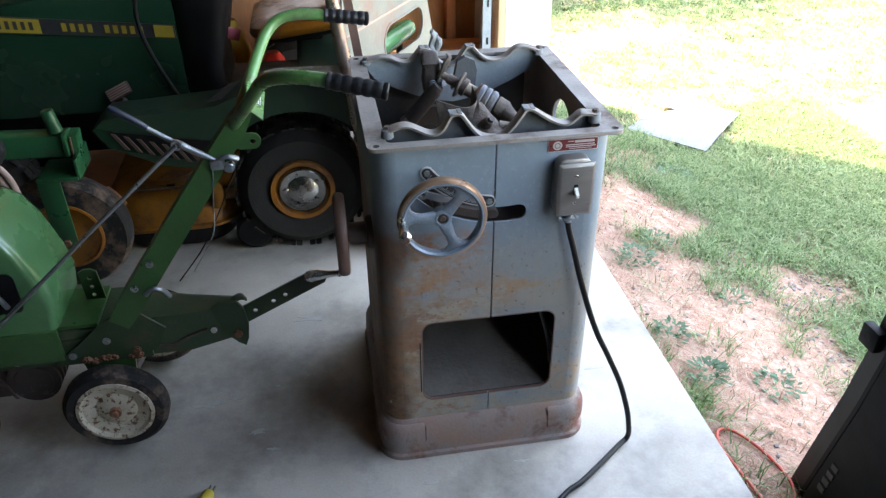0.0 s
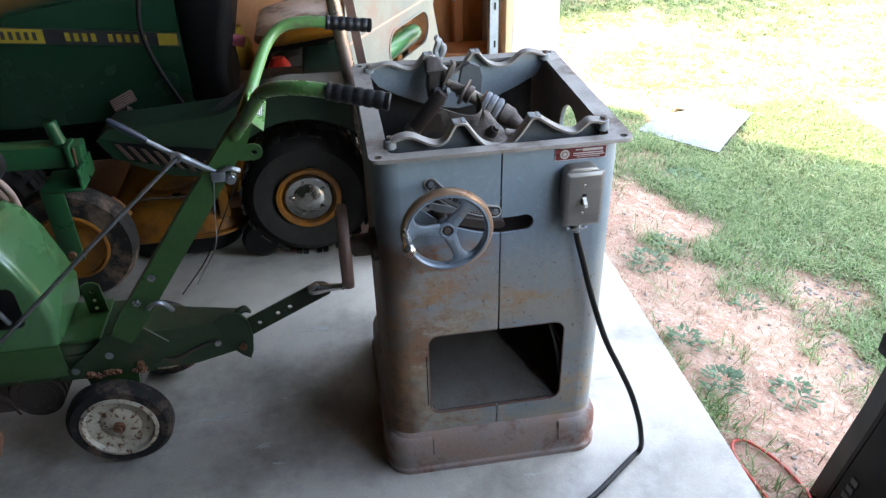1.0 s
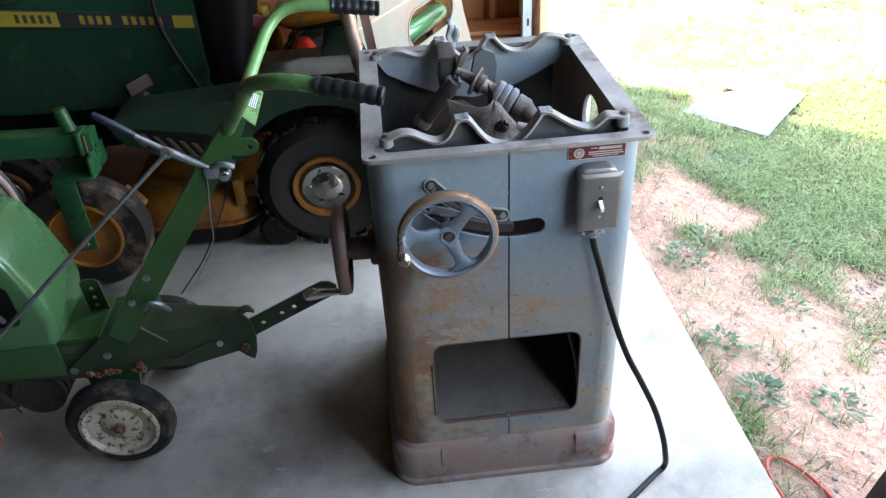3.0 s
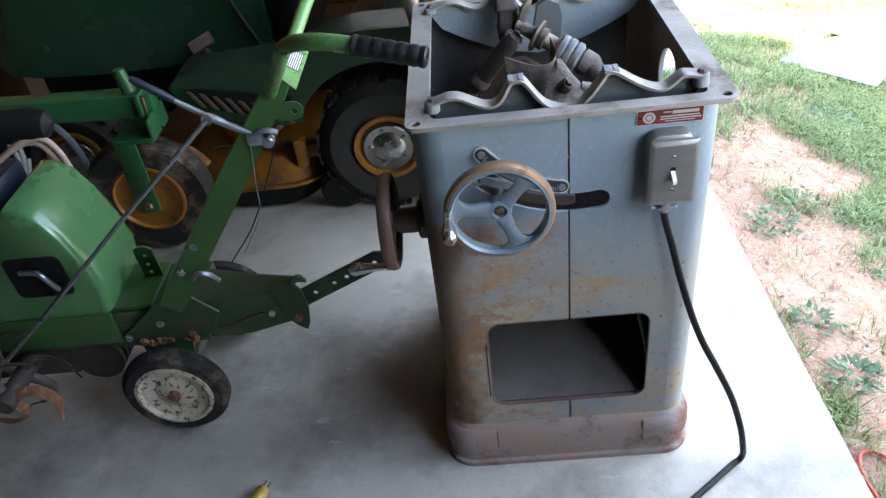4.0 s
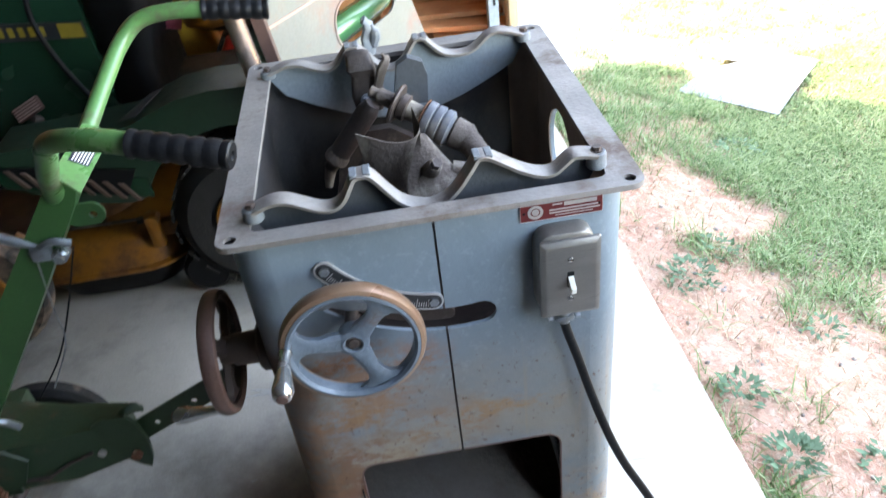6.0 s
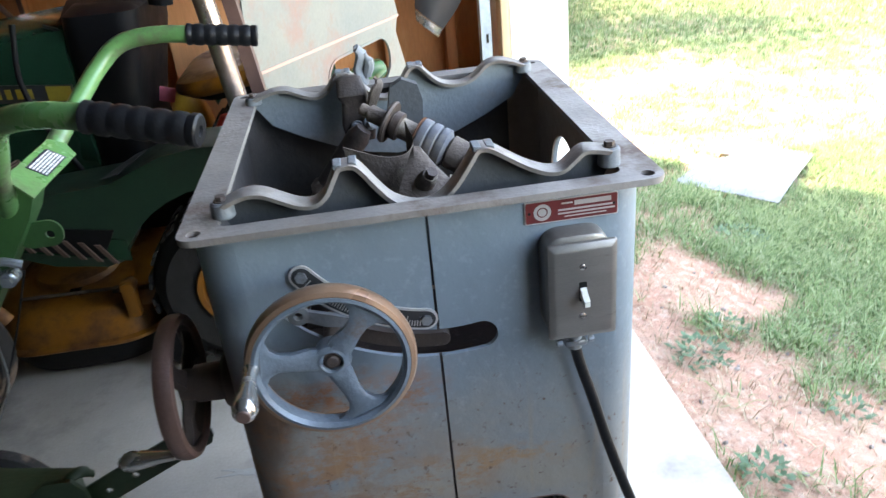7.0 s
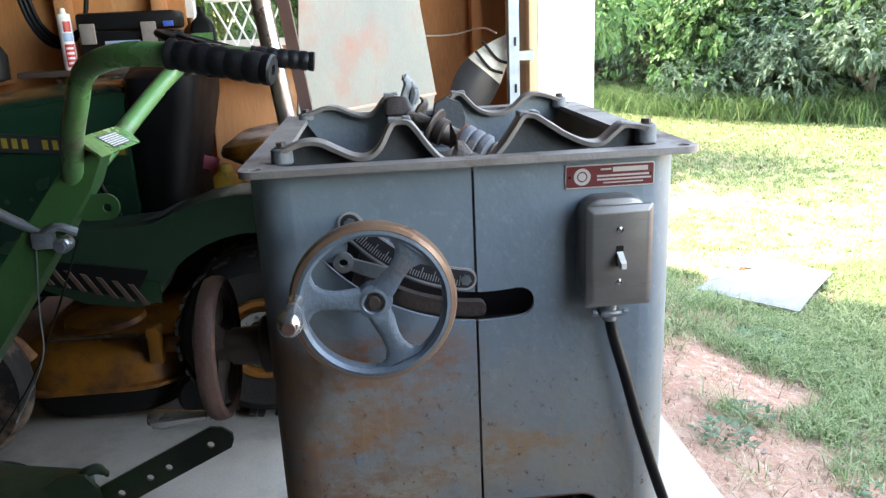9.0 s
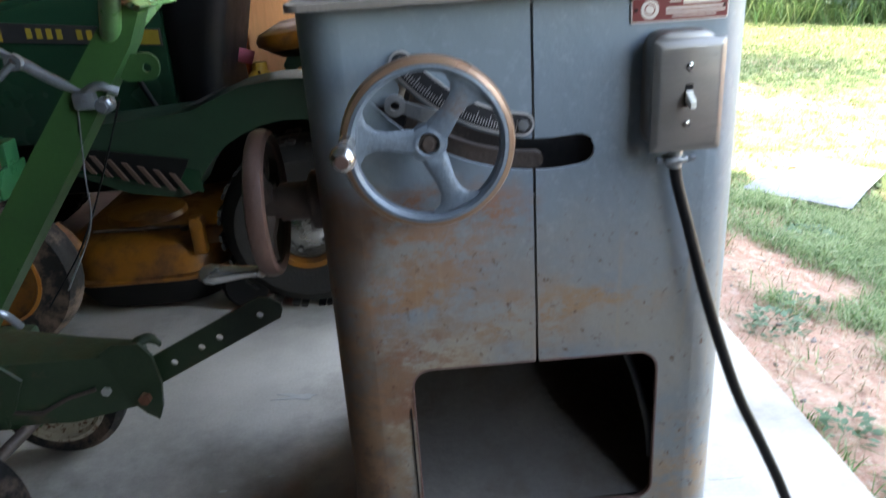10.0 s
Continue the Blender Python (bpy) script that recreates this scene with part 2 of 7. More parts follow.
M_fender = mat("dull_dark_green_fender_paint", (0.0075, 0.033, 0.017), (0.006, 0.026, 0.013), 0.55, 0, 6, 120, 0.04, 0.5, (0.020, 0.030, 0.020), 7, 0.55, 0.85)
M_yellow = mat("dirty_yellow_paint", (0.235, 0.088, 0.006), (0.14, 0.046, 0.006), 0.42, 0, 7, 120, 0.05, 0.5, (0.075, 0.030, 0.014), 7, 0.50, 0.68)
M_decal = mat("yellow_decal_film", (0.36, 0.26, 0.035), (0.27, 0.19, 0.025), 0.4, 0, 25, 120, 0.0)
M_orange = mat("orange_rim_paint", (0.30, 0.11, 0.014), (0.20, 0.07, 0.010), 0.5, 0, 12, 120, 0.06, 0.5, (0.10, 0.05, 0.03), 12, 0.56, 0.7)
M_tyre = mat("dusty_black_tyre", (0.0065, 0.006, 0.006), (0.012, 0.0105, 0.010), 0.85, 0, 18, 140, 0.15, 0.5, (0.15, 0.10, 0.075), 11, 0.50, 0.66)
M_rimwhite = mat("chipped_cream_rim", (0.56, 0.52, 0.43), (0.33, 0.25, 0.16), 0.5, 0, 16, 150, 0.06, 0.9, (0.13, 0.055, 0.028), 70, 0.535, 0.60)
M_rust = mat("crusty_rust", (0.21, 0.085, 0.045), (0.12, 0.05, 0.03), 0.9, 0, 40, 200, 0.4, 0.5, (0.33, 0.21, 0.14), 30, 0.55, 0.7)
M_brownsteel = mat("brown_painted_steel", (0.085, 0.045, 0.038), (0.12, 0.065, 0.05), 0.45, 0.1, 12, 140, 0.06)
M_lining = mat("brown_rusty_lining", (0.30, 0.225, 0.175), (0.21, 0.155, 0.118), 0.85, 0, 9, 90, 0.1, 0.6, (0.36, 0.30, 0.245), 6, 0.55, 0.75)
M_dark = mat("dark_plastic", (0.004, 0.004, 0.0045), (0.008, 0.008, 0.0085), 0.55, 0, 14, 140, 0.04)
M_dark.node_tree.nodes["Principled BSDF"].inputs["Specular IOR Level"].default_value = 0.2
# brown inner wall colour, darkened to carry the cabinet's inside shade
M_lining2 = mat("shade_brown_inner_wall", (0.030, 0.027, 0.026), (0.018, 0.016, 0.015), 0.8, 0, 9, 90, 0.1, 0.5, (0.055, 0.042, 0.033), 7, 0.55, 0.72)
# dark grey casting; on the front web it carries the shade under the rib
M_web = mat("dark_casting_and_web_shade", (0.048, 0.055, 0.062), (0.034, 0.038, 0.043), 0.7, 0, 12, 120, 0.1, 0.5, (0.085, 0.075, 0.066), 9, 0.56, 0.72)
M_greydark = mat("dark_grey_moulded_plastic", (0.028, 0.027, 0.026), (0.02, 0.019, 0.019), 0.55, 0, 8, 180, 0.06)
M_sheet = mat("pale_green_sheet_steel", (0.150, 0.150, 0.132), (0.115, 0.126, 0.119), 0.5, 0.1, 4, 120, 0.05, 0.4, (0.21, 0.11, 0.08), 4.5, 0.52, 0.72)
M_wood = mat("rough_sheathing_wood", (0.60, 0.27, 0.105), (0.44, 0.175, 0.066), 0.7, 0, 6, 90, 0.15, 0.6, (0.64, 0.35, 0.17), 7, 0.55, 0.7, stretch=(1, 1, 0.25), per_object=0.3)
M_stud = mat("red_brown_framing_timber", (0.60, 0.28, 0.125), (0.46, 0.19, 0.08), 0.65, 0, 12, 120, 0.12, 0.6, stretch=(1, 1, 0.12), per_object=0.3)
M_darkwood = mat("dark_shelf_board", (0.10, 0.065, 0.05), (0.07, 0.045, 0.035), 0.7, 0, 10, 120, 0.1, stretch=(0.15, 1, 1))
M_dimboard = mat("dark_low_bounce_boards", (0.07, 0.045, 0.03), (0.045, 0.03, 0.02), 0.8, 0, 5, 90, 0.15, 0.6, stretch=(1, 1, 0.25))
M_ceiling = mat("dark_bare_ceiling_board", (0.06, 0.048, 0.038), (0.042, 0.033, 0.026), 0.85, 0, 4, 60, 0.05)
M_siding = mat("painted_siding", (0.76, 0.76, 0.74), (0.70, 0.70, 0.69), 0.6, 0, 3, 80, 0.04)
M_roof = mat("grey_roof_shingle", (0.10, 0.10, 0.10), (0.07, 0.07, 0.07), 0.9, 0, 10, 60, 0.1)
M_redplastic = mat("red_plastic", (0.50, 0.03, 0.02), (0.4, 0.02, 0.015), 0.35, 0, 10, 100, 0.02)
M_pink = mat("pink_ribbon", (0.75, 0.16, 0.20), (0.62, 0.11, 0.15), 0.6, 0, 10, 100, 0.05)
M_redcord = mat("orange_red_cord_jacket", (0.62, 0.09, 0.06), (0.5, 0.06, 0.04), 0.5, 0, 20, 100, 0.03)
M_bluelabel = mat("blue_white_print", (0.35, 0.47, 0.62), (0.24, 0.33, 0.5), 0.5, 0, 40, 100, 0.0)
M_motor = mat("bluish_grey_pulley", (0.120, 0.126, 0.142), (0.08, 0.086, 0.097), 0.6, 0, 25, 160, 0.08, 0.5, (0.25, 0.22, 0.19), 14, 0.50, 0.68)
M_arm = mat("sawdust_covered_iron", (0.135, 0.102, 0.082), (0.070, 0.050, 0.040), 0.8, 0.0, 20, 140, 0.25, 0.6, (0.24, 0.20, 0.16), 16, 0.53, 0.67)
M_darkiron = mat("dark_oily_iron", (0.05, 0.035, 0.03), (0.09, 0.065, 0.055), 0.6, 0.3, 25, 150, 0.12, 0.5, (0.17, 0.13, 0.11), 20, 0.58, 0.7)
M_leaf = leafy("broad_leaf_green", (0.036, 0.100, 0.036), (0.058, 0.142, 0.050), (0.088, 0.182, 0.070), 0.85)
M_leafpale = leafy("silvery_leaf_green", (0.060, 0.125, 0.075), (0.095, 0.172, 0.120), (0.140, 0.215, 0.170), 0.85)
M_bark = mat("grey_brown_bark", (0.12, 0.09, 0.065), (0.08, 0.06, 0.045), 0.9, 0, 20, 80, 0.3, stretch=(1, 1, 0.2))
M_grass = leafy("lawn_grass_blade", (0.056, 0.112, 0.038), (0.165, 0.245, 0.095), (0.315, 0.37, 0.215), 0.85)
M_reed = leafy("tall_grass_blade", (0.040, 0.100, 0.034), (0.065, 0.145, 0.050), (0.13, 0.19, 0.10), 0.85)
M_straw = leafy("dry_straw_blade", (0.18, 0.125, 0.075), (0.38, 0.29, 0.20), (0.56, 0.47, 0.35), 0.8)
M_weed = mat("blue_green_weed", (0.070, 0.140, 0.066), (0.052, 0.108, 0.048), 0.65, 0, 12, 60, 0.0)
M_dab = mat("dried_white_paint", (0.45, 0.44, 0.41), (0.34, 0.33, 0.31), 0.7, 0, 20, 90, 0.05)
M_stone = mat("pale_quartz_gravel", (0.24, 0.205, 0.185), (0.16, 0.13, 0.115), 0.8, 0, 12, 80, 0.15, per_object=0.3)
M_hubcap = mat("dull_mottled_hubcap", (0.36, 0.35, 0.33), (0.20, 0.19, 0.18), 0.2, 0.95, 14, 120, 0.10, 0.5, (0.12, 0.09, 0.065), 12, 0.57, 0.70)
M_turftyre = mat("dull_black_turf_tyre", (0.0045, 0.004, 0.0038), (0.008, 0.007, 0.0062), 0.85, 0, 18, 140, 0.15, 0.5, (0.022, 0.016, 0.012), 12, 0.56, 0.76)
M_cover = mat("glossy_mid_green_paint", (0.050, 0.155, 0.060), (0.038, 0.125, 0.048), 0.24, 0, 4, 140, 0.03, 0.6, coat=0.3)
M_navy = mat("dark_navy_rubber", (0.010, 0.014, 0.028), (0.007, 0.010, 0.020), 0.4, 0, 20, 150, 0.05)
M_dimprint = mat("faint_grey_print", (0.07, 0.068, 0.065), (0.05, 0.05, 0.048), 0.6, 0, 30, 150, 0.0)
M_pedal = mat("dusty_red_brown_rubber", (0.13, 0.065, 0.05), (0.085, 0.042, 0.032), 0.7, 0, 20, 140, 0.08)
M_pedalrib = mat("worn_pale_rib", (0.34, 0.22, 0.18), (0.24, 0.15, 0.12), 0.7, 0, 30, 140, 0.08)
# dark brown casting; on the rear post it also stands for black shade
M_darkcast = mat("dark_brown_casting_and_shade", (0.048, 0.033, 0.027), (0.028, 0.020, 0.017), 0.6, 0.1, 25, 150, 0.15, 0.5, (0.13, 0.10, 0.082), 18, 0.56, 0.72)
M_pipe = mat("brown_tinted_chrome", (0.36, 0.29, 0.26), (0.24, 0.17, 0.145), 0.28, 0.8, 9, 160, 0.04, 0.5, (0.14, 0.075, 0.05), 10, 0.55, 0.7)
M_lip = mat("dark_red_oxide_lip", (0.13, 0.058, 0.044), (0.17, 0.105, 0.085), 0.6, 0, 14, 140, 0.1, 0.5)
M_track = mat("bluish_galvanised_track", (0.30, 0.36, 0.39), (0.22, 0.27, 0.30), 0.5, 0.35, 30, 160, 0.05)
M_foil = mat("dull_aluminium_sheet", (0.155, 0.172, 0.195), (0.125, 0.14, 0.16), 0.6, 0.2, 2.5, 80, 0.04, 0.5, (0.19, 0.20, 0.21), 3, 0.54, 0.66, spot_rough=0.6)


M_concrete = mat("smooth_garage_concrete", (0.44, 0.395, 0.345), (0.31, 0.278, 0.24), 0.5, 0, 3.1, 160, 0.08, 0.34, (0.175, 0.157, 0.136), 1.9, 0.49, 0.67, spot_rough=0.42)


def soil():
    """Red clay with thin turf thatch away from the slab, pale gravelly patches."""
    m = bpy.data.materials.new("red_clay_and_turf")
    m.use_nodes = True
    nt = m.node_tree
    N, L = nt.nodes, nt.links
    bsdf = N["Principled BSDF"]
    tc = N.new("ShaderNodeTexCoord")

    def tex(sc, detail=6.0, off=(0, 0, 0)):
        mp = N.new("ShaderNodeMapping")
        mp.inputs["Location"].default_value = off
        L.new(tc.outputs["Object"], mp.inputs[0])
        n = N.new("ShaderNodeTexNoise")
        n.inputs["Scale"].default_value, n.inputs["Detail"].default_value = sc, detail
        n.inputs["Roughness"].default_value = 0.65
        L.new(mp.outputs[0], n.inputs["Vector"])
        return n.outputs["Fac"]

    def rng(src, lo, hi, tlo=0.0, thi=1.0):
        r = N.new("ShaderNodeMapRange")
        for k, v in (("From Min", lo), ("From Max", hi), ("To Min", tlo), ("To Max", thi)):
            r.inputs[k].default_value = v
        L.new(src, r.inputs["Value"])
        return r.outputs["Result"]

    def mix(fac, c1, c2):
        x = N.new("ShaderNodeMix")
        x.data_type = "RGBA"
        L.new(fac, x.inputs[0])
        for i, c in ((6, c1), (7, c2)):
            if hasattr(c, "links"):
                L.new(c, x.inputs[i])
            else:
                x.inputs[i].default_value = (*c, 1)
        return x.outputs[2]

    clay = mix(rng(tex(5), 0.35, 0.65), (0.36, 0.178, 0.122), (0.43, 0.258, 0.186))
    clay = mix(rng(tex(42, 5), 0.50, 0.62), clay, (0.46, 0.325, 0.25))
    clay = mix(rng(tex(26, 5, (4, 0, 0)), 0.56, 0.66), clay, (0.25, 0.135, 0.095))
    turf = mix(rng(tex(14), 0.35, 0.65), (0.120, 0.130, 0.058), (0.26, 0.20, 0.13))
    cover = N.new("ShaderNodeAttribute")
    cover.attribute_name = "cover"
    add = N.new("ShaderNodeMath")
    add.operation = "ADD"
    L.new(cover.outputs["Fac"], add.inputs[0])
    L.new(rng(tex(11, 6), 0.3, 0.7, -0.3, 0.3), add.inputs[1])
    col = mix(rng(add.outputs[0], 0.38, 0.72), clay, turf)
    L.new(col, bsdf.inputs["Base Color"])
    bsdf.inputs["Roughness"].default_value = 0.95
    bp = N.new("ShaderNodeBump")
    bp.inputs["Strength"].default_value, bp.inputs["Distance"].default_value = 0.8, 0.03
    L.new(tex(28, 8), bp.inputs["Height"])
    L.new(bp.outputs[0], bsdf.inputs["Normal"])
    return m


M_soil = soil()
M_glass = bpy.data.materials.new("window_glass")
M_glass.use_nodes = True
_g = M_glass.node_tree.nodes["Principled BSDF"]
_g.inputs["Transmission Weight"].default_value, _g.inputs["Roughness"].default_value, _g.inputs["IOR"].default_value = 1.0, 0.02, 1.45


# ---- mesh helpers ----
def part(name, bm, material, parent=None, label="", sharp=38):
    """Links a bmesh as one mesh object under a thing or a part. The mesh is written in world metres."""
    bmesh.ops.recalc_face_normals(bm, faces=bm.faces)
    for f in bm.faces:
        f.smooth = True
    lim = radians(sharp)
    for e in bm.edges:
        if len(e.link_faces) == 2:
            e.smooth = e.calc_face_angle(3.0) < lim
    me = bpy.data.meshes.new(name)
    bm.to_mesh(me)
    bm.free()
    me.materials.append(material)
    ob = new(name, me)
    if parent is not None:
        up = Matrix.Identity(4)
        p = parent
        chain = []
        while p is not None:
            chain.append(p)
            p = p.parent
        for q in reversed(chain):
            up = up @ q.matrix_parent_inverse @ q.matrix_basis
        ob.parent = parent
        ob.matrix_parent_inverse = up.inverted()
    if label:
        tagged(ob, label)
    return ob


def thing(name, at, label, category, group="", kind=""):
    ob = new(name)
    ob.empty_display_size = 0.05
    ob.matrix_basis = Matrix.Translation(at)
    return tagged(ob, label, category, group, kind)


def solo(name, bm, material, label, category="", kind="", group="", sharp=38):
    return tagged(part(name, bm, material, None, "", sharp), label, category, group, kind)


def join(*bms):
    out = bms[0]
    for b in bms[1:]:
        me = bpy.data.meshes.new("tmp")
        b.to_mesh(me)
        out.from_mesh(me)
        bpy.data.meshes.remove(me)
        b.free()
    return out


def box(x0, x1, y0, y1, z0, z1, bev=0.0, seg=2):
    bm = bmesh.new()
    bmesh.ops.create_cube(bm, size=1)
    for v in bm.verts:
        v.co = ((x0 + x1) / 2 + v.co.x * (x1 - x0), (y0 + y1) / 2 + v.co.y * (y1 - y0), (z0 + z1) / 2 + v.co.z * (z1 - z0))
    if bev:
        bmesh.ops.bevel(bm, geom=list(bm.edges), offset=bev, segments=seg, profile=0.5, affect="EDGES")
    return bm


def xf(bm, m):
    bmesh.ops.transform(bm, matrix=m, verts=bm.verts)
    return bm


def loft(loops, cap=True, close=True):
    """Skin between loops of equal length."""
    bm = bmesh.new()
    rows = [[bm.verts.new(p) for p in lp] for lp in loops]
    n = len(rows[0])
    for a, b in zip(rows, rows[1:]):
        for i in range(n if close else n - 1):
            bm.faces.new((a[i], a[(i + 1) % n], b[(i + 1) % n], b[i]))
    if cap:
        bm.faces.new(rows[0][::-1])
        bm.faces.new(rows[-1])
    return bm


def smooth_path(pts, n=6):
    """Catmull-Rom through points."""
    P = [Vector(p) for p in pts]
    P = [2 * P[0] - P[1]] + P + [2 * P[-1] - P[-2]]
    out = []
    for i in range(1, len(P) - 2):
        for k in range(n):
            t = k / n
            a, b, c, d = P[i - 1], P[i], P[i + 1], P[i + 2]
            out.append(0.5 * ((2 * b) + (c - a) * t + (2 * a - 5 * b + 4 * c - d) * t * t + (3 * b - a - 3 * c + d) * t ** 3))
    out.append(P[-2])
    return out


def tube(pts, r, seg=12, cap=True, n=0, flat=1.0):
    """A round bar swept along points; r may be a list."""
    P = smooth_path(pts, n) if n else [Vector(p) for p in pts]
    R = r if isinstance(r, (list, tuple)) else [r] * len(P)
    if len(R) != len(P):
        R = [R[min(len(R) - 1, round(i * (len(R) - 1) / (len(P) - 1)))] for i in range(len(P))]
    T = [(P[min(i + 1, len(P) - 1)] - P[max(i - 1, 0)]).normalized() for i in range(len(P))]
    u = T[0].orthogonal().normalized()
    loops = []
    for p, t, rr in zip(P, T, R):
        u = (u - t * u.dot(t)).normalized()
        w = t.cross(u)
        loops.append([p + rr * (math.cos(2 * math.pi * k / seg) * u + flat * math.sin(2 * math.pi * k / seg) * w) for k in range(seg)])
    return loft(loops, cap)


def cyl(p0, p1, r0, r1=None, seg=24, bev=0.0):
    p0, p1 = Vector(p0), Vector(p1)
    r1 = r0 if r1 is None else r1
    if bev:
        d = (p1 - p0).normalized()
        return tube([p0, p0 + d * 1e-5, p0 + d * bev, p1 - d * bev, p1 - d * 1e-5, p1], [max(r0 - bev, 1e-4), r0 - bev, r0, r1, r1 - bev, max(r1 - bev, 1e-4)], seg)
    return tube([p0, p1], [r0, r1], seg)


def lathe(profile, origin, axis, seg=32, closed=False):
    """Turns (radius, along) pairs about an axis."""
    origin, t = Vector(origin), Vector(axis).normalized()
    u = t.orthogonal().normalized()
    w = t.cross(u)
    loops = [[origin + t * h + r * (math.cos(2 * math.pi * k / seg) * u + math.sin(2 * math.pi * k / seg) * w) for k in range(seg)] for r, h in profile]
    if closed:
        loops.append(loops[0])
        bm = loft(loops, False)
        bmesh.ops.remove_doubles(bm, verts=bm.verts, dist=1e-5)
        return bm
    return loft(loops, True)


def plate(outer, holes, m, thick):
    """A flat sheet from a 2D outline with holes, in the plane of m's x and y, given thickness along its z."""
    bm = bmesh.new()
    edges = []
    for lp in [outer, *holes]:
        vs = [bm.verts.new((x, y, 0)) for x, y in lp]
        edges += [bm.edges.new((vs[i], vs[(i + 1) % len(vs)])) for i in range(len(vs))]
    bmesh.ops.triangle_fill(bm, use_beauty=True, use_dissolve=False, edges=edges, normal=(0, 0, 1))
    faces = list(bm.faces)
    ext = bmesh.ops.extrude_face_region(bm, geom=faces)
    for g in ext["geom"]:
        if isinstance(g, bmesh.types.BMVert):
            g.co.z += thick
    return xf(bm, m)


def rrect(x0, x1, y0, y1, r, n=5):
    out = []
    for cx, cy, a in ((x1 - r, y1 - r, 0), (x0 + r, y1 - r, 90), (x0 + r, y0 + r, 180), (x1 - r, y0 + r, 270)):
        for k in range(n + 1):
            t = radians(a + 90 * k / n)
            out.append((cx + r * math.cos(t), cy + r * math.sin(t)))
    return out


def circle(cx, cy, r, n=24, ry=None):
    return [(cx + r * math.cos(2 * math.pi * k / n), cy + (ry or r) * math.sin(2 * math.pi * k / n)) for k in range(n)]


XZ = Matrix(((1, 0, 0, 0), (0, 0, -1, 0), (0, 1, 0, 0), (0, 0, 0, 1)))      # plan x,y -> world x,z; thickness towards -y


def xz(y):
    return Matrix.Translation((0, y, 0)) @ XZ


def yz(x):
    """plan x,y -> world y,z; thickness towards +x."""
    return Matrix.Translation((x, 0, 0)) @ Matrix(((0, 0, 1, 0), (1, 0, 0, 0), (0, 1, 0, 0), (0, 0, 0, 1)))


def bolt(p, axis, r=0.008, h=0.006):
    return tube([Vector(p), Vector(p) + Vector(axis).normalized() * h], r, 6)


def grid_mesh(name, verts, faces, material):
    me = bpy.data.meshes.new(name)
    me.from_pydata(verts, [], faces)
    me.materials.append(material)
    me.update()
    return me

# ---- the garage: slab, walls, door opening to the lawn ----
SLAB_X, JAMB_Y, WALL_Y, CEIL = 0.577, 1.95, 2.62, 2.55
solo("floor", box(-4.2, SLAB_X, -4.2, WALL_Y, -0.16, 0.0, 0.006), M_concrete, "smooth grey concrete garage slab with stains and scuffs", "floor", "structure")
# left and rear walls close the room unseen; dark boards keep bounce low
solo("wall_left", box(-4.35, -4.2, -4.2, WALL_Y, 0.0, CEIL), M_dimboard, "dark wooden garage wall", "wall", "structure")
solo("wall_behind", box(-4.35, 0.7, -4.35, -4.2, 0.0, CEIL), M_dimboard, "plain wooden garage wall", "wall", "structure")
# back wall with a window opening
WX0, WX1, WZ0, WZ1 = -0.86, -0.30, 0.93, 1.36
wall_back = solo("wall_back", plate([(-4.35, 0), (0.50, 0), (0.50, CEIL), (-4.35, CEIL)], [[(WX0, WZ0), (WX1, WZ0), (WX1, WZ1), (WX0, WZ1)]], xz(WALL_Y + 0.15), 0.15),
                 M_wood, "brown wood sheathed wall with open framing", "wall", "structure")
wall_front = solo("wall_front", box(0.50, 0.70, JAMB_Y + 0.012, 2.86, -0.16, CEIL), M_siding, "white painted wall beside the door opening", "wall", "structure")
# unseen header and far wall, set and darkened to limit the daylight inside
solo("wall_header", box(0.50, 0.70, -4.2, JAMB_Y + 0.012, 2.1, CEIL), M_dimboard, "unseen dark header limiting light through the door opening", "wall", "structure")
solo("wall_front_far", box(0.50, 0.70, -4.2, -1.1, -0.16, 2.1), M_dimboard, "unseen dark wall added to narrow the door light", "wall", "structure")
# unseen ceiling, dark so that little light bounces back
solo("ceiling", box(-4.35, 0.70, -4.35, 2.77, CEIL, CEIL + 0.12), M_ceiling, "plain board garage ceiling", "ceiling", "structure")
solo("roof", plate([(-2.0, 4.2), (1.0, CEIL + 0.14), (1.0, CEIL + 0.24), (-2.0, 4.35), (-5.0, CEIL + 0.24), (-5.0, CEIL + 0.14)], [], xz(2.83), 7.3), M_roof, "grey shingled gable roof", "roof", "structure")
solo("gable", plate([(-4.35, CEIL + 0.12), (0.70, CEIL + 0.12), (-2.0, 4.15)], [], xz(2.77), 0.1), M_siding, "white gable end", "wall", "structure")
solo("trim", box(0.497, 0.703, JAMB_Y, JAMB_Y + 0.014, -0.1, 2.1, 0.003), M_white, "white door jamb board", "trim", "structure")
solo("trim", box(0.466, 0.497, JAMB_Y + 0.002, JAMB_Y + 0.09, 0.0, 2.1, 0.003), mat("pale_pine_strip", (0.55, 0.40, 0.24), (0.45, 0.31, 0.18), 0.6, 0, 8, 120, 0.08, stretch=(1, 1, 0.12)), "bare timber strip along the door jamb", "trim", "structure")

# studs on the back wall
for i, x in enumerate((-2.9, -2.35, -1.80, -1.33, -0.95, -0.20, 0.10, 0.36)):
    solo("stud", box(x - 0.022, x + 0.022, WALL_Y - 0.09, WALL_Y - 0.001, 0.0, CEIL, 0.003), M_stud, "upright bare timber stud", "stud", "structure")
solo("wall_board", box(-0.78, -0.32, WALL_Y - 0.115, WALL_Y - 0.092, 0.03, 0.90, 0.003), M_stud, "reddish brown board nailed across the framing", "board", "structure")

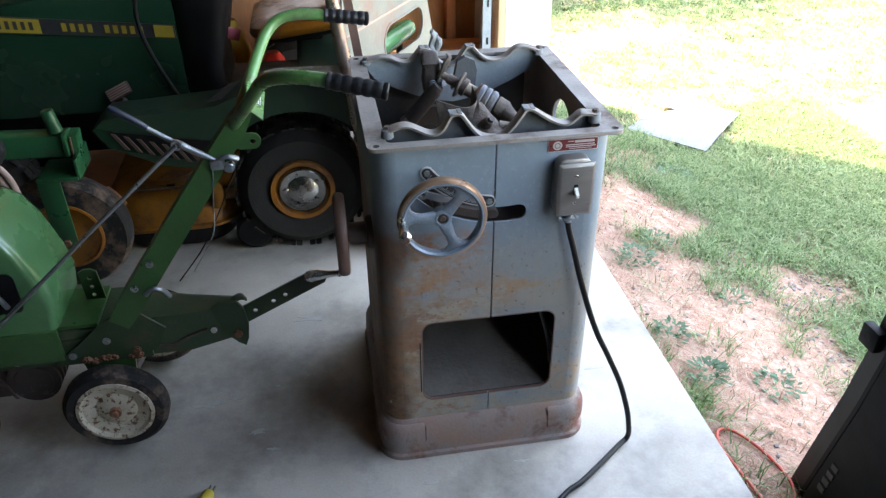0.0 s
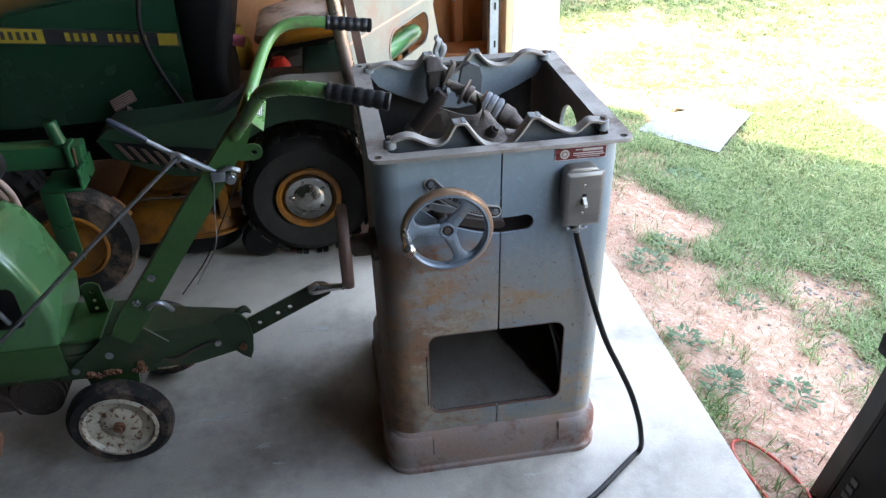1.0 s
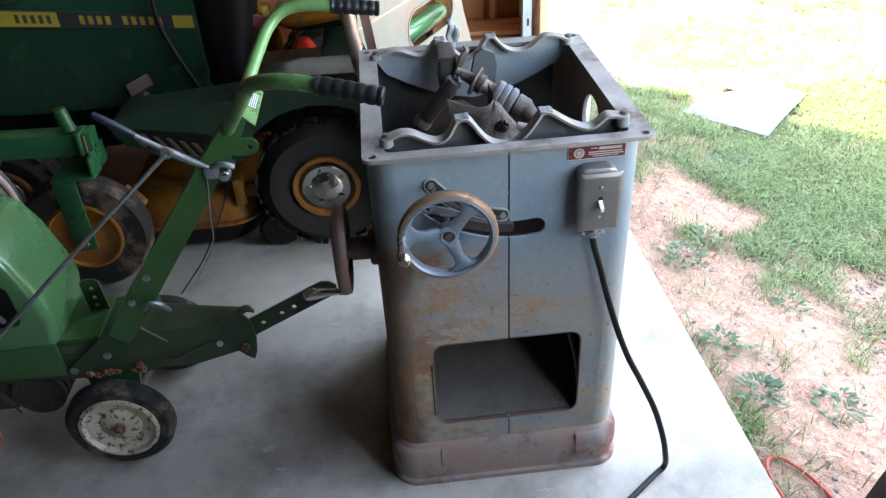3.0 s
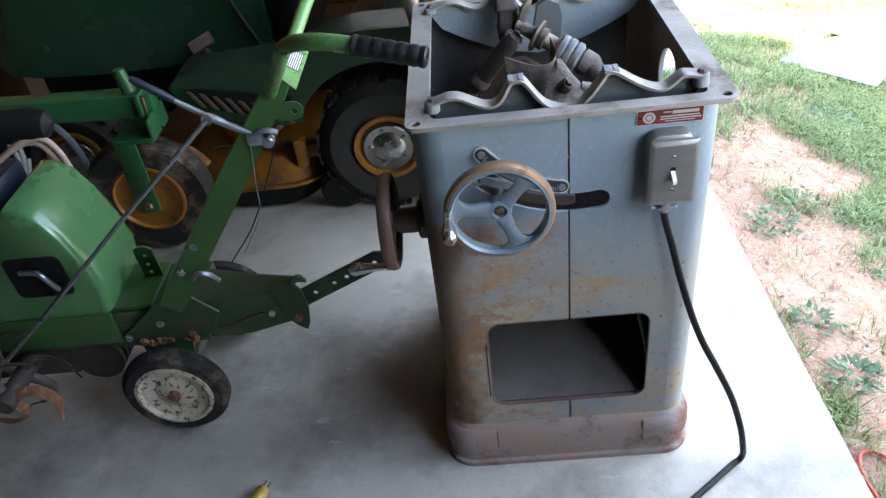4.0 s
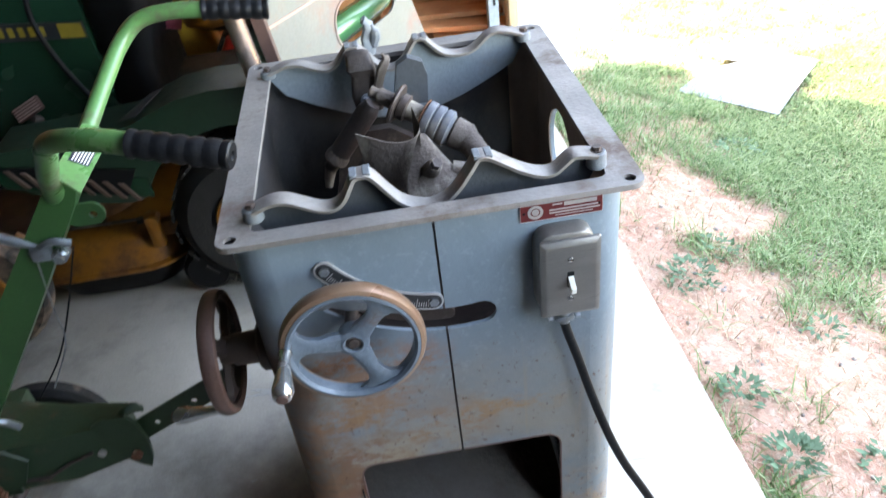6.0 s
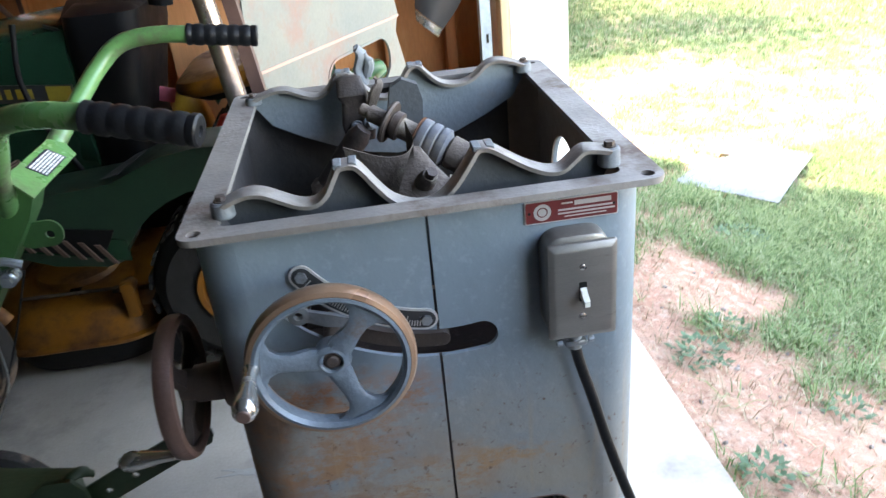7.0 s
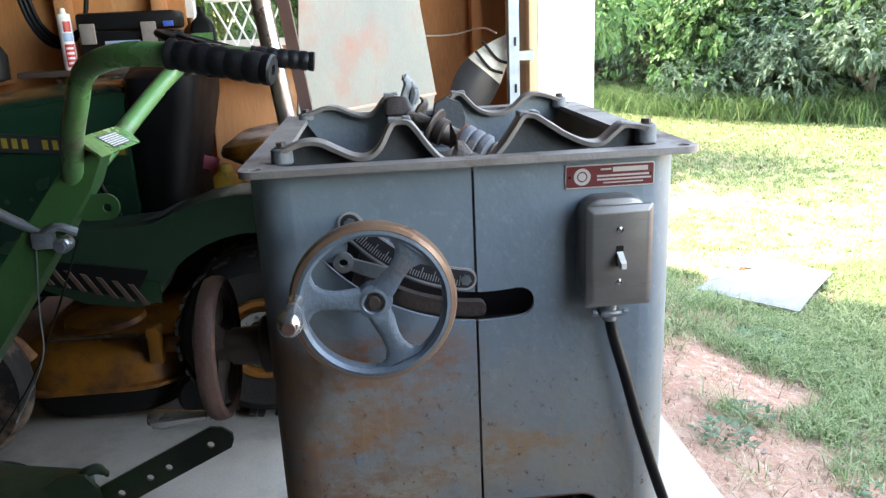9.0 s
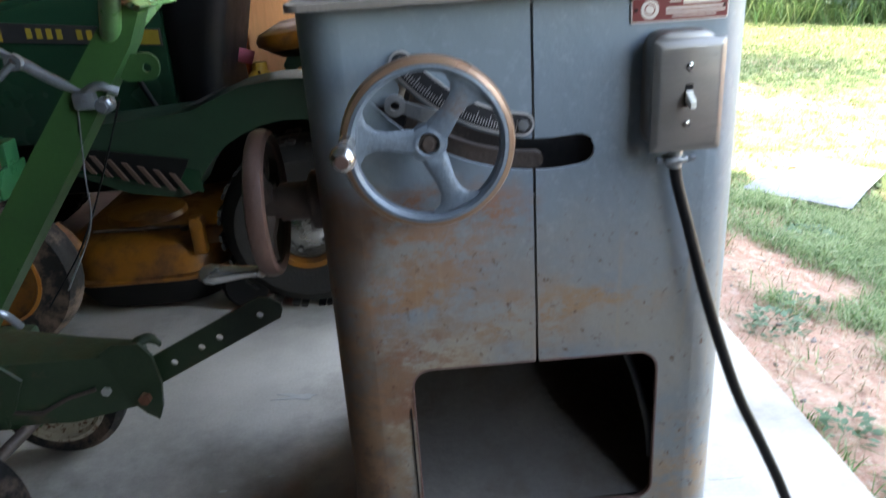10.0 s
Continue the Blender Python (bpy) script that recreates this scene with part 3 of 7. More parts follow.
# window with its white lattice
win = thing("window_1", (WX0, WALL_Y, WZ0), "small garage window with a pale frame and greenery behind", "window", kind="structure")
fr = join(box(WX0, WX1, WALL_Y + 0.02, WALL_Y + 0.08, WZ0, WZ0 + 0.03), box(WX0, WX1, WALL_Y + 0.02, WALL_Y + 0.08, WZ1 - 0.03, WZ1),
          box(WX0, WX0 + 0.03, WALL_Y + 0.02, WALL_Y + 0.08, WZ0 + 0.03, WZ1 - 0.03), box(WX1 - 0.03, WX1, WALL_Y + 0.02, WALL_Y + 0.08, WZ0 + 0.03, WZ1 - 0.03))
part("window_frame", fr, M_white, win)
pane = part("pane", box(WX0 + 0.03, WX1 - 0.03, WALL_Y + 0.048, WALL_Y + 0.052, WZ0 + 0.03, WZ1 - 0.03), M_glass, win)
pane.visible_shadow = False

# galvanised door track with bracket
trk = thing("door_track", (0.415, JAMB_Y - 0.02, 0), "galvanised steel overhead door track on the jamb", "door track", kind="structure")
prof = [(0.400 + (x - 0.415) * 0.66, y) for x, y in ((0.388, 0), (0.442, 0), (0.442, 0.05), (0.425, 0.05), (0.425, 0.045), (0.437, 0.045), (0.437, 0.005), (0.393, 0.005), (0.393, 0.045), (0.398, 0.045), (0.398, 0.05), (0.388, 0.05))]
part("rail", loft([[Vector((x, JAMB_Y - 0.06 + y, z)) for x, y in prof] for z in (0.02, 2.1)]), M_track, trk)
for z in (0.30, 0.865, 1.5):
    b = part("bracket", join(box(0.4185, 0.470, JAMB_Y - 0.032, JAMB_Y - 0.027, z - 0.016, z + 0.016), box(0.470, 0.475, JAMB_Y - 0.032, JAMB_Y + 0.001, z - 0.018, z + 0.018)), M_track, trk)
    for dz in (-0.008, 0.008):
        part("bolt", bolt((0.450, JAMB_Y - 0.032, z + dz), (0, -1, 0), 0.0045, 0.003), M_zinc, b)
for z in [0.1 + 0.16 * k for k in range(8)]:
    part("slot", box(0.399, 0.407, JAMB_Y - 0.0625, JAMB_Y - 0.0602, z, z + 0.03), M_dark, trk)

# ---- old table saw base: cast iron cabinet without its table ----
saw = thing("table_saw_base", (0, 0.28, 0), "blue-grey cast iron table saw cabinet, rust stained, table top removed", "machine base")
BX0, BX1, BY0, BY1, BR = -0.247, 0.241, 0.028, 0.535, 0.048
Z0, Z1, TH = 0.116, 0.829, 0.006
OX0, OX1, OZ0, OZ1, ORR = -0.157, 0.1515, 0.170, 0.400, 0.026
CX, CZ, SR, SW = 0.0145, 0.886, 0.225, 0.018
SX = 0.0


def arc(r, a0, a1, n=14):
    return [(CX + r * math.cos(radians(a0 + (a1 - a0) * k / n)), CZ + r * math.sin(radians(a0 + (a1 - a0) * k / n))) for k in range(n + 1)]


def ang(r, x):
    return 180 + math.degrees(math.acos((CX - x) / r)) if x < CX else 360 - math.degrees(math.acos((x - CX) / r))


xl, xr = SX - 0.0016, SX + 0.0016
left_out = [(xl, Z1)] + arc(SR - SW, ang(SR - SW, xl), 219) + [
    (CX + SR * math.cos(radians(219)) + SW * math.cos(radians(39 - 180 * k / 8)), CZ + SR * math.sin(radians(219)) + SW * math.sin(radians(39 - 180 * k / 8))) for k in range(1, 8)
] + arc(SR + SW, 219, ang(SR + SW, xl)) + [(xl, OZ1)]


def corner(cx, cz, a0, a1, r=ORR, n=5):
    return [(cx + r * math.cos(radians(a0 + (a1 - a0) * k / n)), cz + r * math.sin(radians(a0 + (a1 - a0) * k / n))) for k in range(n + 1)]


left_out += corner(OX0 + ORR, OZ1 - ORR, 90, 180) + corner(OX0 + ORR, OZ0 + ORR, 180, 270) + [(xl, OZ0), (xl, Z0), (BX0 + BR, Z0), (BX0 + BR, Z1)]
right_out = [(xr, Z1)] + arc(SR - SW, ang(SR - SW, xr), 279) + [(CX + SR * math.cos(radians(279)) + SW * math.cos(radians(99 - 180 * k / 8)), CZ + SR * math.sin(radians(279)) + SW * math.sin(radians(99 - 180 * k / 8))) for k in range(1, 8)] \
    + arc(SR + SW, 279, ang(SR + SW, xr)) + [(xr, OZ1)] + corner(OX1 - ORR, OZ1 - ORR, 90, 0) + corner(OX1 - ORR, OZ0 + ORR, 0, -90) + [(xr, OZ0), (xr, Z0), (BX1 - BR, Z0), (BX1 - BR, Z1)]
part("front_panel", plate(left_out, [], xz(BY0 + TH), TH), M_enamel, saw, "rust streaked blue-grey front panel half")
part("front_panel", plate(right_out, [], xz(BY0 + TH), TH), M_enamel, saw, "blue-grey front panel half")
# shell round the sides and back with rounded corners
rim = rrect(BX0, BX1, BY0, BY1, BR, 8)
rim_in = rrect(BX0 + TH, BX1 - TH, BY0 + TH, BY1 - TH, BR - TH, 8)
n = len(rim)
# corners are listed from back right, back left, front left, front right
k0 = 9
seq_l = rim[k0:k0 + 18]
seq_l_in = rim_in[k0:k0 + 18]
ZL = [Z0, 0.30, 0.55, Z1]


def wall_strip(o, i):
    sec = o + i[::-1]
    return loft([[Vector((x, y, z)) for x, y in sec] for z in ZL])


part("side_panel", wall_strip(seq_l, seq_l_in), M_enamel, saw, "rusty rounded side of the cabinet")
part("back_panel", wall_strip([rim[8], rim[9]], [rim_in[8], rim_in[9]]), M_enamel, saw)
fr_o, fr_i = rim[27:36], rim_in[27:36]
br_o, br_i = rim[0:9], rim_in[0:9]
part("corner", wall_strip(fr_o, fr_i), M_enamel, saw)
part("corner", wall_strip(br_o, br_i), M_enamel, saw)
part("side_panel", plate([(BY0 + BR, Z0), (BY1 - BR, Z0), (BY1 - BR, Z1), (BY0 + BR, Z1)], [circle(0.335, 0.70, 0.072, 28)], yz(BX1 - TH), TH), M_enamel, saw, "side panel with a round hole")
# lining on the left and back walls paints the shade inside the cabinet
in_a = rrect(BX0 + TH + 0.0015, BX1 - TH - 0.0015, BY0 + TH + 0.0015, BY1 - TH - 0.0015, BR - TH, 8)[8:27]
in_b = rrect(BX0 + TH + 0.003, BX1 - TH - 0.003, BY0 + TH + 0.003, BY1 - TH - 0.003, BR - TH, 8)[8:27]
part("lining", loft([[Vector((x, y, z)) for x, y in in_a + in_b[::-1]] for z in (0.45, Z1)]), M_lining2, saw, "brown inner walls with the interior's shade in their colour")
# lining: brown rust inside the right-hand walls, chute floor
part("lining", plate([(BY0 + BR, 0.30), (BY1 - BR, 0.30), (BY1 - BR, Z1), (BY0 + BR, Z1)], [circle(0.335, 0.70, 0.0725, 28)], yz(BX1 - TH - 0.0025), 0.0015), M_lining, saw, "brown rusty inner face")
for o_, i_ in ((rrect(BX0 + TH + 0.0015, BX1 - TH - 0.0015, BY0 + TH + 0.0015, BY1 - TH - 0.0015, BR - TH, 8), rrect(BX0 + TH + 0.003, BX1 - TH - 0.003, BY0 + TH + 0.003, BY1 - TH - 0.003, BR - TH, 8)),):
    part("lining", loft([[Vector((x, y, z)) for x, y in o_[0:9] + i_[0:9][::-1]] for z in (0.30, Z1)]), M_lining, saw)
chute = loft([[(BX0 + 0.012, BY0 + 0.012, 0.165), (BX1 - 0.03, BY0 + 0.012, 0.165), (BX1 - 0.03, BY0 + 0.012, 0.170), (BX0 + 0.012, BY0 + 0.012, 0.170)],
              [(BX0 + 0.012, BY0 + 0.20, 0.215), (BX1 - 0.05, BY0 + 0.20, 0.215), (BX1 - 0.05, BY0 + 0.20, 0.22), (BX0 + 0.012, BY0 + 0.20, 0.22)],
              [(BX0 + 0.012, BY1 - 0.012, 0.42), (BX1 - 0.09, BY1 - 0.012, 0.42), (BX1 - 0.09, BY1 - 0.012, 0.425), (BX0 + 0.012, BY1 - 0.012, 0.425)]])
part("dust_chute", chute, M_inside, saw, "sloping sawdust chute floor")


def lip_strip(pts, inward):
    """Raised lip along part of the opening."""
    out = []
    for dx, y in ((0.0, BY0 + 0.0065), (0.0, BY0 - 0.0008), (0.0022, BY0 - 0.0004), (0.0022, BY0 + 0.0065)):
        out.append([(p[0] + q[0] * dx, y, p[1] + q[1] * dx) for p, q in zip(pts, inward)])
    sec = list(zip(*out))
    return loft([list(map(Vector, s)) for s in sec])


def lip_path(right):
    if right:
        pts = [(xr + 0.001, OZ1)] + corner(OX1 - ORR, OZ1 - ORR, 90, 0) + corner(OX1 - ORR, OZ0 + ORR, 0, -90) + [(xr + 0.001, OZ0)]
    else:
        pts = [(xl - 0.001, OZ1)] + corner(OX0 + ORR, OZ1 - ORR, 90, 180) + corner(OX0 + ORR, OZ0 + ORR, 180, 270) + [(xl - 0.001, OZ0)]
    cx, cz = (OX0 + OX1) / 2, (OZ0 + OZ1) / 2
    nor = []
    for i, p in enumerate(pts):
        a, b = Vector(pts[max(i - 1, 0)]), Vector(pts[min(i + 1, len(pts) - 1)])
        t = (b - a).normalized()
        q = Vector((-t.y, t.x))
        if q.dot(Vector((cx, cz)) - Vector(p)) < 0:
            q = -q
        nor.append((q.x, q.y))
    return pts, nor


for rt in (False, True):
    part("opening_lip", lip_strip(*lip_path(rt)), M_lip, saw, "worn red-brown lip round the opening")

part("lip_slot", box(OX0 - 0.0052, OX0 - 0.0030, BY0 - 0.0012, BY0 + 0.002, 0.20, 0.345), M_dark, saw)
part("chute_edge", tube([(0.095, 0.20, 0.40), (0.125, 0.17, 0.375), (0.150, 0.13, 0.315), (0.165, 0.10, 0.245), (0.170, 0.09, 0.19)], 0.0055, 10, n=5), M_castgrey, saw, "rolled edge of the sheet inside the opening")

# plate added to stop light from the open top reaching the chute
part("motor_shelf", plate(rrect(BX0 + 0.012, BX1 - 0.012, BY0 + 0.012, BY1 - 0.012, 0.04, 4), [], Matrix.Translation((0, 0, 0.440)), 0.004), M_darkiron, saw, "added dark baffle that keeps top light off the chute")

# plinth
PX0, PX1, PY0, PY1 = -0.268, 0.258, 0.006, 0.562


def ring(ins, z, r):
    return [Vector((x, y, z)) for x, y in rrect(PX0 + ins, PX1 - ins, PY0 + ins, PY1 - ins, r, 8)]


pl_out = [ring(0.0, 0.0, 0.062), ring(0.0, 0.012, 0.062), ring(0.006, 0.016, 0.058), ring(0.007, 0.068, 0.058), ring(0.008, 0.084, 0.057), ring(0.012, 0.098, 0.054), ring(0.018, 0.110, 0.05), ring(0.023, 0.1155, 0.048), ring(0.05, 0.1165, 0.03)]
pl = loft(pl_out, cap=False)
part("plinth", pl, M_plinth, saw, "red-brown worn cast base with rounded corners")
PAD = ((0.043, 0.0095), (0.047, 0.0030), (0.060, 0.0025), (0.088, 0.0038), (0.100, 0.0085), (0.1055, 0.0165), (0.1055, 0.024), (0.043, 0.016))
for sx in (-1, 1):
    # raised cast corner that wraps round the base and ends in a step on the front
    xo, xe = (PX0, -0.158) if sx < 0 else (PX1, 0.150)
    r = 0.062
    way = [((xo, 0.20), (sx, 0.0)), ((xo, PY0 + r + 0.002), (sx, 0.0))]
    for k in range(9):
        t = radians(90 * k / 8)
        nx_, ny_ = sx * math.cos(t), -math.sin(t)
        way.append(((xo - sx * r + r * nx_, PY0 + r + r * ny_), (nx_, ny_)))
    way += [((xe + sx * 0.006, PY0), (0.0, -1.0)), ((xe, PY0), (0.0, -1.0))]
    part("corner_pad", loft([[Vector((p[0] - q[0] * ins, p[1] - q[1] * ins, z)) for z, ins in PAD] for p, q in way]), M_plinth, saw, "raised cast corner of the base")
    part("corner_seam", box(xe - sx * 0.0026 - 0.0012, xe - sx * 0.0026 + 0.0012, PY0 + 0.0055, PY0 + 0.011, 0.052 if sx < 0 else 0.085, 0.100), M_darkiron, saw)

# flange with bolt holes
FX0, FX1, FY0, FY1 = -0.2515, 0.2535, 0.0075, 0.557
fo = rrect(FX0, FX1, FY0, FY1, 0.018, 4)
fi = rrect(-0.213, 0.213, 0.034, 0.522, 0.012, 3)[::-1]
holes = [circle(x, y, 0.0075, 14) for x, y in ((-0.234, 0.0235), (0.236, 0.0235), (-0.235, 0.538), (0.235, 0.538))]
part("flange", plate(fo, [fi] + holes, Matrix.Translation((0, 0, Z1)), 0.0075), M_flange, saw, "dusty flat steel flange round the open top")
# black discs in the open bolt holes stand for the shade inside them
for x, y in ((-0.234, 0.0235), (0.236, 0.0235), (-0.235, 0.538), (0.235, 0.538)):
    part("hole_plug", cyl((x, y, Z1 + 0.0005), (x, y, Z1 + 0.003), 0.0076, None, 14), M_dark, saw)

# two wavy cast cradles: a rib that stands forward of a recessed web, with bolted lugs at the ends
FRONT_WAVE = [(-0.208, 0.852), (-0.196, 0.857), (-0.180, 0.861), (-0.163, 0.859), (-0.145, 0.850), (-0.128, 0.842), (-0.113, 0.841), (-0.101, 0.850), (-0.092, 0.866), (-0.084, 0.877), (-0.068, 0.878), (-0.058, 0.870),
              (-0.044, 0.850), (-0.028, 0.832), (-0.004, 0.822), (0.018, 0.826), (0.036, 0.842), (0.052, 0.864), (0.062, 0.877), (0.076, 0.877), (0.094, 0.866), (0.114, 0.853), (0.136, 0.843), (0.152, 0.842), (0.164, 0.851), (0.176, 0.860), (0.190, 0.860), (0.207, 0.856)]
REAR_WAVE = [(-0.215, 0.846), (-0.20, 0.851), (-0.182, 0.856), (-0.160, 0.855), (-0.140, 0.846), (-0.120, 0.840), (-0.104, 0.845), (-0.09, 0.862), (-0.08, 0.870), (-0.066, 0.870), (-0.052, 0.858), (-0.034, 0.836),
             (-0.012, 0.825), (0.008, 0.836), (0.022, 0.858), (0.032, 0.868), (0.046, 0.868), (0.056, 0.858), (0.072, 0.842), (0.092, 0.834), (0.115, 0.834), (0.132, 0.842), (0.148, 0.856), (0.164, 0.862), (0.185, 0.860), (0.212, 0.850)]


def cradle(y, wave, name_label, web_mat, deep):
    top = [(p.x, p.z) for p in smooth_path([(x, 0, z) for x, z in wave], 3)]
    web = [(top[-1][0], 0.828)] + [(f * 0.2, 0.80 - (deep - 0.0) * (1 - abs(f) ** 1.6)) for f in (0.97, 0.75, 0.5, 0.25, 0.0, -0.25, -0.5, -0.75, -0.97)] + [(top[0][0], 0.828)]
    hole = []
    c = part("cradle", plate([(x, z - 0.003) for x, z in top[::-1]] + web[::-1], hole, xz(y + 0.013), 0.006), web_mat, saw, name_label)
    lo = []
    for i, (x, z) in enumerate(top):
        a, b = Vector(top[max(i - 1, 0)]), Vector(top[min(i + 1, len(top) - 1)])
        t = (b - a).normalized()
        q = Vector((-t.y, 0, t.x)) * 0.0062
        p = Vector((x, 0, z))
        lo.append([p - q + Vector((0, y - 0.011, 0)), p - q * 0.2 + Vector((0, y - 0.013, 0)), p + Vector((0, y - 0.011, 0)), p + Vector((0, y + 0.012, 0)), p - q * 0.2 + Vector((0, y + 0.014, 0)), p - q + Vector((0, y + 0.012, 0))])
    part("top_rib", loft(lo), M_flange, c, "dusty worn top rib")
    for x, z in sorted(wave, key=lambda q: -q[1])[:4]:
        part("peak_pad", box(x - 0.0045, x + 0.0045, y - 0.011, y + 0.012, z - 0.004, z + 0.0022, 0.001, 1), M_castgrey, c)
    for x, zt in ((wave[0][0], wave[0][1]), (wave[-1][0], wave[-1][1])):
        part("lug", cyl((x, y, 0.8345), (x, y, zt + 0.001), 0.0125, 0.0118, 18, 0.002), M_castgrey, c)
        part("bolt", join(bolt((x, y, zt + 0.0015), (0, 0, 1), 0.0058, 0.0055), cyl((x, y, zt), (x, y, zt + 0.0022), 0.0078, None, 14)), M_darkiron, c)


# front web gets the darker colour in place of its rib's shade
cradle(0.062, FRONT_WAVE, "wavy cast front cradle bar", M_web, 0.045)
cradle(0.492, REAR_WAVE, "wavy cast rear cradle bar", M_castblue, 0.075)

# tilting arbor between the cradles, covered in sawdust
AX = Vector((0.80, -0.40, -0.42)).normalized()
C0 = Vector((-0.016, 0.330, 0.831))
arb = part("arbor_bracket", join(
    tube([C0 - AX * 0.03, C0 + AX * 0.02, C0 + AX * 0.05, C0 + AX * 0.09, C0 + AX * 0.11], [0.012, 0.015, 0.015, 0.016, 0.016], 20, n=3),
    tube([C0 + AX * 0.092, C0 + AX * 0.095, C0 + AX * 0.118, C0 + AX * 0.126], [0.020, 0.0235, 0.0225, 0.017], 20), tube([C0 + AX * 0.115, (0.088, 0.255, 0.772), (0.094, 0.222, 0.770), (0.080, 0.194, 0.774), (0.045, 0.198, 0.780)], [0.019, 0.018, 0.016, 0.015, 0.014], 14, n=4)), M_arm, saw, "dusty arbor shaft casting")
rings = [(0.016, -0.002)]
for k in range(3):
    rings += [(0.0265, 0.0145 * k), (0.0278, 0.0145 * k + 0.002), (0.0278, 0.0145 * k + 0.0105), (0.0242, 0.0145 * k + 0.0125)]
rings += [(0.022, 0.0435), (0.014, 0.045)]
part("pulley", lathe(rings, C0 + AX * 0.047, AX, 32), M_motor, arb, "blue-grey grooved pulley")
part("pulley_lip", lathe([(0.015, -0.006), (0.0268, -0.004), (0.0279, -0.0022), (0.016, -0.002)], C0 + AX * 0.047, AX, 32), M_rust, arb)
part("collar", lathe([(0.012, -0.0035), (0.0295, -0.003), (0.031, 0.0), (0.0295, 0.003), (0.012, 0.004)], C0, AX, 32), M_darkiron, arb, "dark flat saw collar")
part("collar", lathe([(0.012, 0.006), (0.020, 0.007), (0.0205, 0.017), (0.012, 0.020)], C0, AX, 24), M_darkiron, arb)
part("arbor_end", cyl(C0 - AX * 0.045, C0, 0.0085, None, 16, 0.0015), M_arm, arb)
# thin bent guard sheet in front of the collar
GP = [(-0.082, 0.262, 0.826), (-0.060, 0.252, 0.820), (-0.030, 0.246, 0.811), (-0.004, 0.25, 0.810), (0.010, 0.262, 0.822), (0.003, 0.285, 0.845)]
part("guard", loft([[Vector(p), Vector(p) + Vector((0.0, 0.0025, 0.0)), Vector((p[0] * 0.8 - 0.004, p[1] - 0.004, 0.735)), Vector((p[0] * 0.8 - 0.004, p[1] - 0.007, 0.735))] for p in smooth_path(GP, 4)]), M_arm, arb, "thin bent guard sheet, brown with rust")
# bracket with a square set screw, in front of the shaft
YK = ((0.236, 0.000, 0.022, 0.822, 0.014), (0.215, -0.010, 0.036, 0.808, 0.018), (0.190, -0.022, 0.056, 0.790, 0.020), (0.168, -0.026, 0.066, 0.776, 0.018), (0.158, -0.020, 0.060, 0.766, 0.012))
brk = part("yoke", loft([[Vector((x0, y, z - h)), Vector((x0 + 0.004, y, z - 0.003)), Vector((x0 + (x1 - x0) * 0.35, y, z + 0.003)), Vector((x0 + (x1 - x0) * 0.7, y, z + 0.002)), Vector((x1 - 0.003, y, z - 0.006)), Vector((x1, y, z - h - 0.004))] for y, x0, x1, z, h in YK]), M_arm, arb, "dusty tapered cast yoke")
part("yoke_boss", tube([(0.014, 0.190, 0.790), (0.019, 0.178, 0.803), (0.0205, 0.174, 0.807)], [0.0135, 0.0115, 0.009], 16), M_arm, brk)
part("set_screw", bolt((0.0205, 0.174, 0.806), (0.3, -0.6, 0.8), 0.0072, 0.009), M_darkiron, brk)
part("yoke_end", tube([(0.046, 0.192, 0.780), (0.066, 0.178, 0.782), (0.080, 0.170, 0.790)], [0.012, 0.009, 0.006], 10, flat=0.5), M_darkcast, brk)
part("quadrant", plate([(-0.20, 0.44), (-0.03, 0.40), (0.02, 0.55), (0.02, 0.70), (-0.03, 0.735), (-0.085, 0.735), (-0.12, 0.70), (-0.14, 0.62)], [circle(-0.07, 0.66, 0.03)], xz(0.466), 0.02), M_darkcast, saw, "dark brown tilting quadrant")
# post is coloured dark to paint the shadow around the rear cradle
post = part("rear_post", loft([[Vector((x, y, z)) for x, y in rrect(x0, x1, y0, y1, 0.006, 3)] for z, x0, x1, y0, y1 in ((0.772, -0.080, -0.036, 0.442, 0.478), (0.80, -0.084, -0.030, 0.440, 0.478), (0.83, -0.080, -0.038, 0.450, 0.478), (0.842, -0.086, -0.040, 0.446, 0.478), (0.864, -0.084, -0.046, 0.456, 0.478), (0.868, -0.078, -0.052, 0.46, 0.474))]), M_darkcast, saw, "upright casting at the rear cradle, its shade in the dark colour")
part("crest", tube([(-0.045, 0.445, 0.80), (-0.036, 0.440, 0.825), (-0.028, 0.438, 0.846), (-0.020, 0.440, 0.858), (-0.026, 0.446, 0.866)], [0.011, 0.010, 0.011, 0.009, 0.004], 9, n=3, flat=0.6), M_arm, post, "rough dusty crest")
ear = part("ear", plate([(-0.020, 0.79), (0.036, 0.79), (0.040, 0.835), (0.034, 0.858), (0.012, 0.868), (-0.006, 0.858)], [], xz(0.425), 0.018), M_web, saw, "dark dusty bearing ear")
link = part("motor_link", tube([(-0.140, 0.425, 0.690), (-0.132, 0.422, 0.702), (-0.126, 0.420, 0.710), (-0.124, 0.419, 0.712), (-0.062, 0.408, 0.790), (-0.052, 0.406, 0.802)], [0.012, 0.013, 0.013, 0.018, 0.018, 0.012], 16), M_darkcast, saw, "dark round link arm")
part("bolt", join(bolt((-0.062, 0.426, 0.800), (-0.2, -1, 0.2), 0.0068, 0.010), cyl((-0.060, 0.436, 0.798), (-0.062, 0.426, 0.800), 0.009, None, 14)), M_castgrey, link)
part("bolt", join(bolt((-0.040, 0.418, 0.806), (0.3, -1, 0.3), 0.008, 0.012), cyl((-0.042, 0.43, 0.802), (-0.040, 0.418, 0.806), 0.0105, None, 14)), M_castgrey, link)
